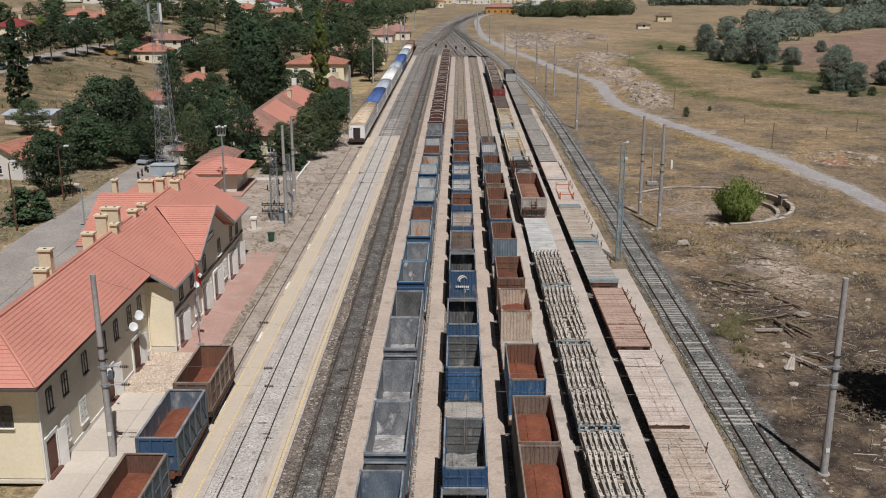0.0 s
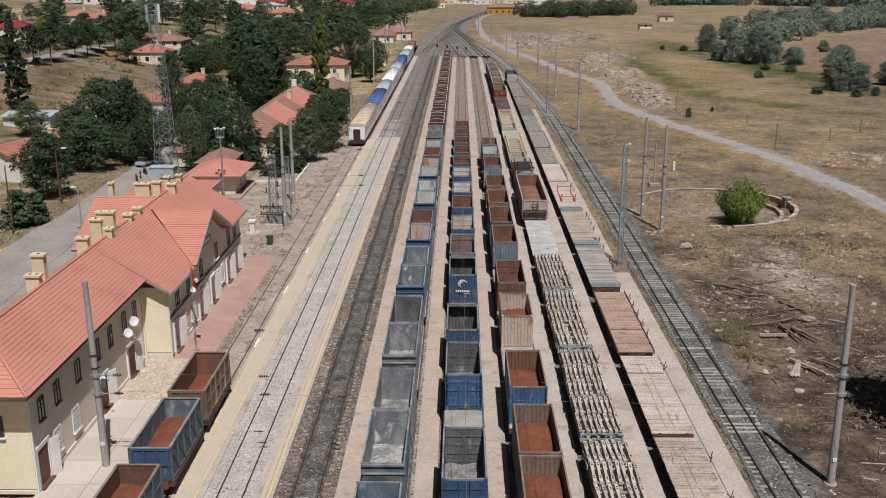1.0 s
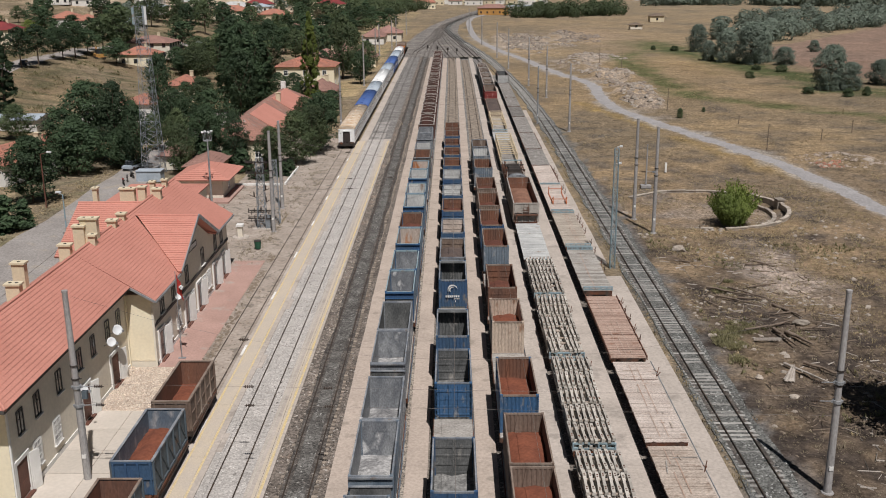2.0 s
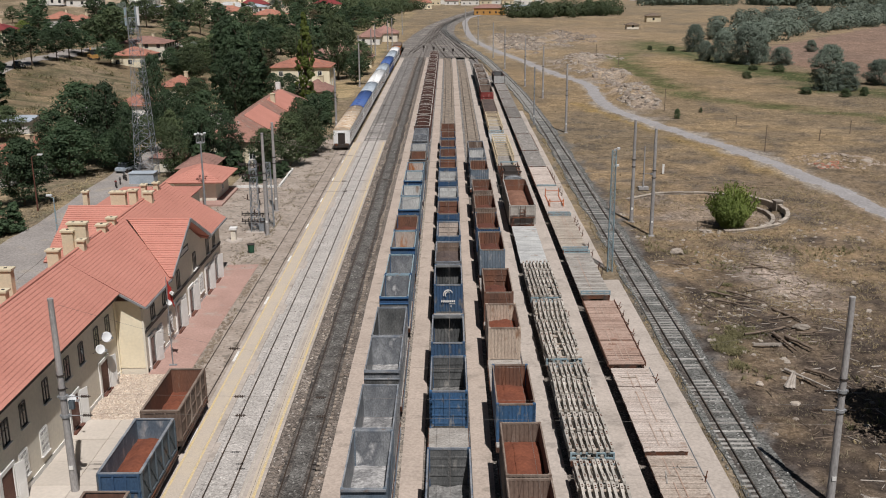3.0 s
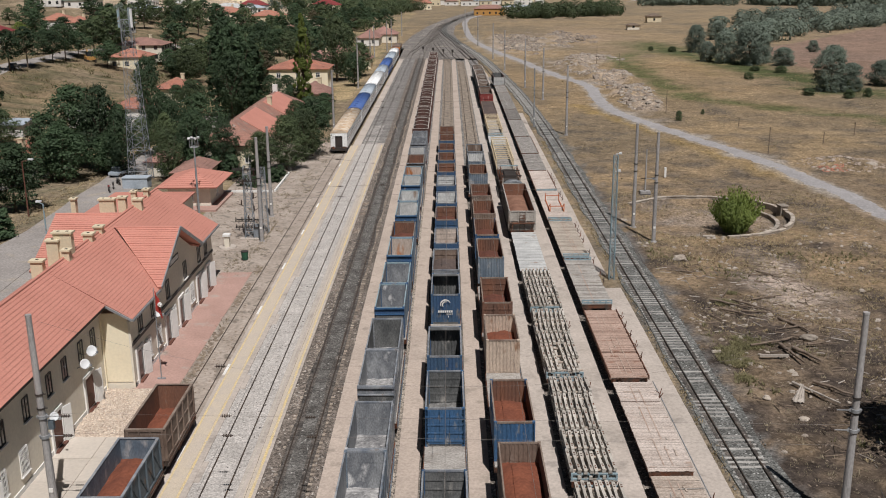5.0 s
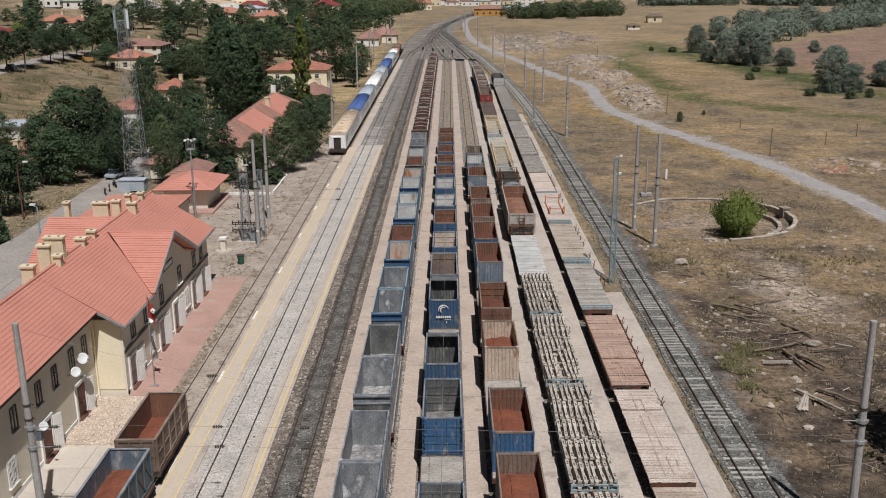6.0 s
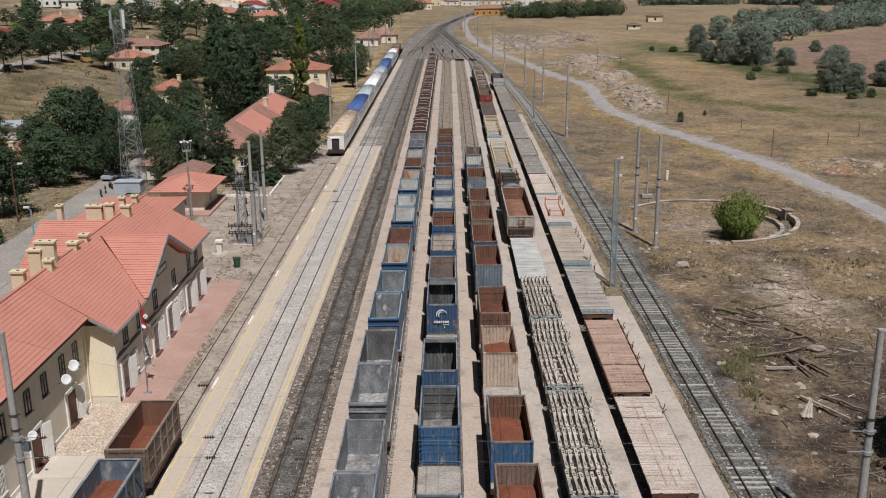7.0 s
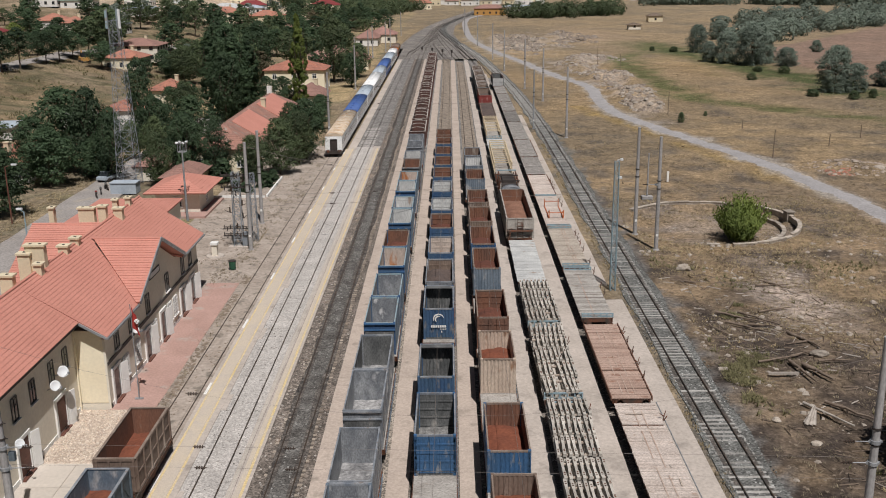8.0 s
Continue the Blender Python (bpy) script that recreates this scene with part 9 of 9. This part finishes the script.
street_lamp(-39.9, 126.1, 7.2, M_DOORBR, "rusty brown street lamp pole")
street_lamp(-30.7, 109.2, 5.6, M_PALEBLUE, "pale blue street lamp pole", arm=-0.7)
street_lamp(-39.3, 110.1, 8.2, M_DOORBR, "old wooden pole with wires", arm=0.3)


def dish(x, y, z, r):
    t = thing("satellite_dish", "white satellite dish on the station wall", "satellite dish", (x, y, z), "satellite dishes")
    bm = bmesh.new()
    rings = []
    for k in range(5):
        q = r * k / 4
        rings.append([bm.verts.new((0.25 * r * (k / 4) ** 2, math.cos(a) * q, math.sin(a) * q)) for a in [2 * math.pi * i / 20 for i in range(20)]] if k else [bm.verts.new((0, 0, 0))])
    for i in range(20):
        bm.faces.new((rings[0][0], rings[1][i], rings[1][(i + 1) % 20]))
    for a, b in zip(rings[1:], rings[2:]):
        for i in range(20):
            f = bm.faces.new((a[i], b[i], b[(i + 1) % 20], a[(i + 1) % 20]))
            f.smooth = True
    o = part("reflector", bm, M_DISH, t)
    mod = o.modifiers.new("thick", "SOLIDIFY")
    mod.thickness = 0.03
    o.rotation_euler = (0, -0.45, -0.75)
    bm = bmesh.new()
    rod(bm, (-0.1, 0, -0.1), (-0.55, 0, -0.3), 0.03, n=6)
    rod(bm, (0.1, -0.1, -r * 0.8), (0.6, -0.5, 0.1), 0.018, n=5)
    box(bm, 0.55, 0.68, -0.56, -0.44, 0.05, 0.2)
    part("arm", bm, M_STEEL, t)


dish(-10.95, 66.3, 4.1, 0.36)
dish(-10.95, 67.7, 4.5, 0.40)
dish(-11.0, 60.6, 2.9, 0.30)
dish(-8.95, 76.8, 4.0, 0.28)
# flag on a pole before the station
fl = thing("flag_pole", "tall flag pole with a red flag hanging down", "flag", (-7.95, 73.2, 0))
bm = bmesh.new()
rod(bm, (0, 0, 0), (0, 0, 7.3), 0.045, 0.03, 8)
box(bm, -0.3, 0.3, -0.12, 0.12, 0.0, 0.1)
part("pole", bm, M_STEEL, fl)
bm = bmesh.new()
g = []
for j in range(9):
    g.append([bm.verts.new((0.05 + 0.5 * i / 6 * (0.6 + 0.05 * j), 0.10 * math.sin(i * 1.4 + j * 0.5), 7.1 - 0.19 * j - 0.12 * i)) for i in range(7)])
for j in range(8):
    for i in range(6):
        f = bm.faces.new((g[j][i], g[j][i + 1], g[j + 1][i + 1], g[j + 1][i]))
        f.smooth = True
part("cloth", bm, M_RED, fl, "red flag cloth with white emblem")
bm = bmesh.new()
for j, i in ((3, 2), (3, 3)):
    rod(bm, (0.16 + 0.09 * i, -0.16, 6.25 - 0.1 * i), (0.16 + 0.09 * i, 0.16, 6.25 - 0.1 * i), 0.1, n=10)
part("flag_emblem", bm, M_TRIM, fl)
# fountain post and bin
fp = thing("water_post", "white painted water post on a round base", "water post", (-10.9, 110.2, 0))
bm = bmesh.new()
rod(bm, (0, 0, 0), (0, 0, 0.15), 1.0, 0.95, 16)
part("base", bm, M_STRIP2, fp)
bm = bmesh.new()
box(bm, -0.28, 0.28, -0.28, 0.28, 0.15, 1.35)
part("shaft", bm, M_WALLG, fp)
bm = bmesh.new()
box(bm, -0.4, 0.4, -0.4, 0.4, 1.35, 1.6)
part("head", bm, M_TRIM, fp)
bn = thing("waste_bin", "dark green waste bin on a stand", "bin", (-7.95, 105.2, 0))
bm = bmesh.new()
rod(bm, (0, 0, 0.1), (0, 0, 0.95), 0.32, 0.4, 12)
part("body", bm, M_GREENBIN, bn)
bm = bmesh.new()
rod(bm, (0, 0, 0.95), (0, 0, 1.0), 0.42, 0.42, 12)
part("rim", bm, M_IRON, bn)
bm = bmesh.new()
rod(bm, (41.0, 136.3, 0), (41.0, 136.3, 6.1), 0.13, 0.09, 8)
box(bm, 40.3, 41.7, 135.8, 136.8, -0.05, 0.35)
solid("signal_post", bm, M_POLE, "slim grey signal post on a concrete foot", "post")
bm = bmesh.new()
box(bm, 45.98, 46.27, 147.3, 147.55, -0.1, 1.35)
solid("marker_post", bm, M_TRIM, "white painted marker post in the field", "post")
for x, y, h in ((66.8, 164.8, 4.5), (60.0, 212.2, 5.0), (88.6, 184, 2.2), (63, 290, 6.5), (70.6, 195.3, 1.5), (80, 176, 1.8), (62, 327, 6)):
    bm = bmesh.new()
    rod(bm, (x, y, -0.3), (x + 0.05, y, h), 0.09, 0.07, 7)
    solid("field_post", bm, M_DEADWOOD, "thin weathered wooden post in the field", "post", "field posts")
km = shared("kerb_stone", lambda bm: box(bm, -0.5, 0.5, -0.12, 0.12, 0, 0.3), M_TRIM)
for k in range(20):
    o = tagged(new("kerb_stone", km), "white painted garden kerb stone on the dirt yard", "kerb", "garden kerb")
    o.location = (-10.45, 139.6 + k * 1.06, 0) if k < 12 else (-11.2 - (k - 12) * 1.06, 138.9, 0)
    o.rotation_euler = (0, 0, math.pi / 2 + random.uniform(-0.03, 0.03) if k < 12 else random.uniform(-0.03, 0.03))
bm = bmesh.new()
box(bm, -17.4, -16.1, 127.4, 138.0, -0.1, 0.24)
box(bm, -23.0, -17.4, 127.4, 129.8, -0.1, 0.24)
solid("red_step", bm, M_REDPAVE, "red paved step round the annex", "step", kind="structure")


def car(x, y, rz, m, label):
    t = thing("car", label, "car", (x, y, ground_height(x, y) + 0.12 if x < -60 else 0.05), "parked cars", rz=rz)
    bm = bmesh.new()
    box(bm, -0.85, 0.85, -2.1, 2.1, 0.3, 0.85)
    bmesh.ops.bevel(bm, geom=bm.edges[:], offset=0.12, segments=2, affect="EDGES")
    part("body", bm, m, t)
    bm = bmesh.new()
    v = box(bm, -0.75, 0.75, -1.5, 1.0, 0.82, 1.42)
    for k in v[4:]:
        k.co.x *= 0.84
        k.co.y = k.co.y * 0.72 - 0.1
    part("window_band", bm, M_GLASS, t)
    bm = bmesh.new()
    box(bm, -0.62, 0.62, -1.15, 0.6, 1.42, 1.47)
    part("roof", bm, m, t)
    for sx in (-0.8, 0.8):
        for sy in (-1.3, 1.3):
            bm = bmesh.new()
            rod(bm, (sx - 0.1, sy, 0.3), (sx + 0.1, sy, 0.3), 0.32, n=12)
            part("wheel", bm, M_IRON, t)


def motorcycle(x, y, rz, m):
    t = thing("motorcycle", "dark motorcycle parked on the street", "motorcycle", (x, y, 0.05), "parked motorcycles", rz=rz)
    for yy in (-0.62, 0.66):
        bm = bmesh.new()
        rod(bm, (-0.06, yy, 0.3), (0.06, yy, 0.3), 0.3, n=14)
        part("wheel", bm, M_IRON, t)
    bm = bmesh.new()
    bar(bm, (0, -0.6, 0.32), (0, 0.2, 0.45), 0.16, 0.2)
    bar(bm, (0, 0.2, 0.45), (0, 0.45, 0.85), 0.1, 0.1)
    part("frame", bm, M_IRON, t)
    bm = bmesh.new()
    box(bm, -0.15, 0.15, -0.05, 0.4, 0.68, 0.92)
    bmesh.ops.bevel(bm, geom=bm.edges[:], offset=0.06, segments=2, affect="EDGES")
    part("tank", bm, m, t)
    bm = bmesh.new()
    box(bm, -0.14, 0.14, -0.75, -0.02, 0.66, 0.80)
    bmesh.ops.bevel(bm, geom=bm.edges[:], offset=0.05, segments=2, affect="EDGES")
    part("seat", bm, M_IRON, t)
    for s in (-0.08, 0.08):
        bm = bmesh.new()
        rod(bm, (s, 0.66, 0.3), (s, 0.42, 0.98), 0.025, n=6)
        part("fork", bm, M_STEEL, t)
    bm = bmesh.new()
    rod(bm, (-0.38, 0.36, 1.02), (0.38, 0.36, 1.02), 0.02, n=6)
    part("handlebar", bm, M_STEEL, t)


car(-36.2, 151.4, -14, M_COACHG, "pale blue saloon car parked on the street")
motorcycle(-34.0, 139.6, 25, M_REDW)
motorcycle(-34.2, 142.0, 20, M_GREYD)
motorcycle(-34.3, 144.6, 35, M_GREYD)
# equipment shelter under the tower
sh = thing("equipment_shelter", "pale blue equipment cabin at the foot of the tower", "cabin", (-31.0, 142.8, 0))
bm = bmesh.new()
box(bm, -1.8, 1.8, -1.0, 1.0, 0, 1.5)
part("body", bm, M_COACHG, sh)
bm = bmesh.new()
box(bm, -1.9, 1.9, -1.1, 1.1, 1.5, 1.6)
part("roof", bm, M_COACHG, sh)
# far houses of the village
rf = random.Random(21)
for k in range(12):
    y = rf.uniform(440, 640)
    x = -62 - rf.random() * (y - 400) * 0.5
    roof, rn = rf.choice(((M_ROOFOLD, "red tiled"), (M_ROOFDULL, "dull brown"), (M_WHITES, "pale sheet"), (M_ROOFMAROON, "dark red"), (M_COACHG, "pale blue")))
    house(x, y, rf.uniform(12, 20), rf.uniform(9, 13), rf.choice((3.4, 6.2)), 2.4, rf.choice((M_WALLW, M_WALLY, M_CHIM)), roof, "far village house with a %s roof" % rn, rz=rf.uniform(-25, 25), wins=2, pitch=0.9, laid=False)
# pale town buildings where the line leaves the valley
rf = random.Random(77)
for k in range(14):
    house(2 + k * 7.2 + rf.uniform(-2, 2), 880 + rf.uniform(-10, 25), rf.uniform(7, 13), 9, rf.uniform(3.5, 8), 1.2, M_WALLW if k % 3 else M_CHIM, rf.choice((M_WHITES, M_ROOFDULL, M_COACHG)), "pale town building at the end of the line", wins=2, chim=False, laid=False, storeys=1 + k % 2)


# yellow digger beside the village road and vehicles on it
dg = thing("digger", "yellow digger parked beside the village road", "digger", (-91, 296, ground_height(-91, 296)), rz=30)
bm = bmesh.new()
box(bm, -1.3, 1.3, -2.2, 2.2, 0.5, 1.5)
part("body", bm, M_ORANGE, dg)
bm = bmesh.new()
box(bm, -0.9, 0.9, -0.9, 0.9, 1.5, 2.8)
part("cab", bm, M_GLASS, dg)
for s in (-1, 1):
    bm = bmesh.new()
    box(bm, s * 1.1 - 0.25, s * 1.1 + 0.25, -2.3, 2.3, 0.0, 0.7)
    part("track_shoe", bm, M_IRON, dg)
bm = bmesh.new()
bar(bm, (0, 2.0, 1.3), (0, 4.2, 3.2), 0.35)
bar(bm, (0, 4.2, 3.2), (0, 5.4, 1.2), 0.28)
box(bm, -0.5, 0.5, 5.1, 5.8, 0.7, 1.3)
part("arm", bm, M_ORANGE, dg)
for x, y, m, lab in ((-101.5, 246, M_CARW, "pale van parked on the village road"), (-99, 262, M_GREYD, "dark car parked under the road trees")):
    car(x, y, 4, m, lab)
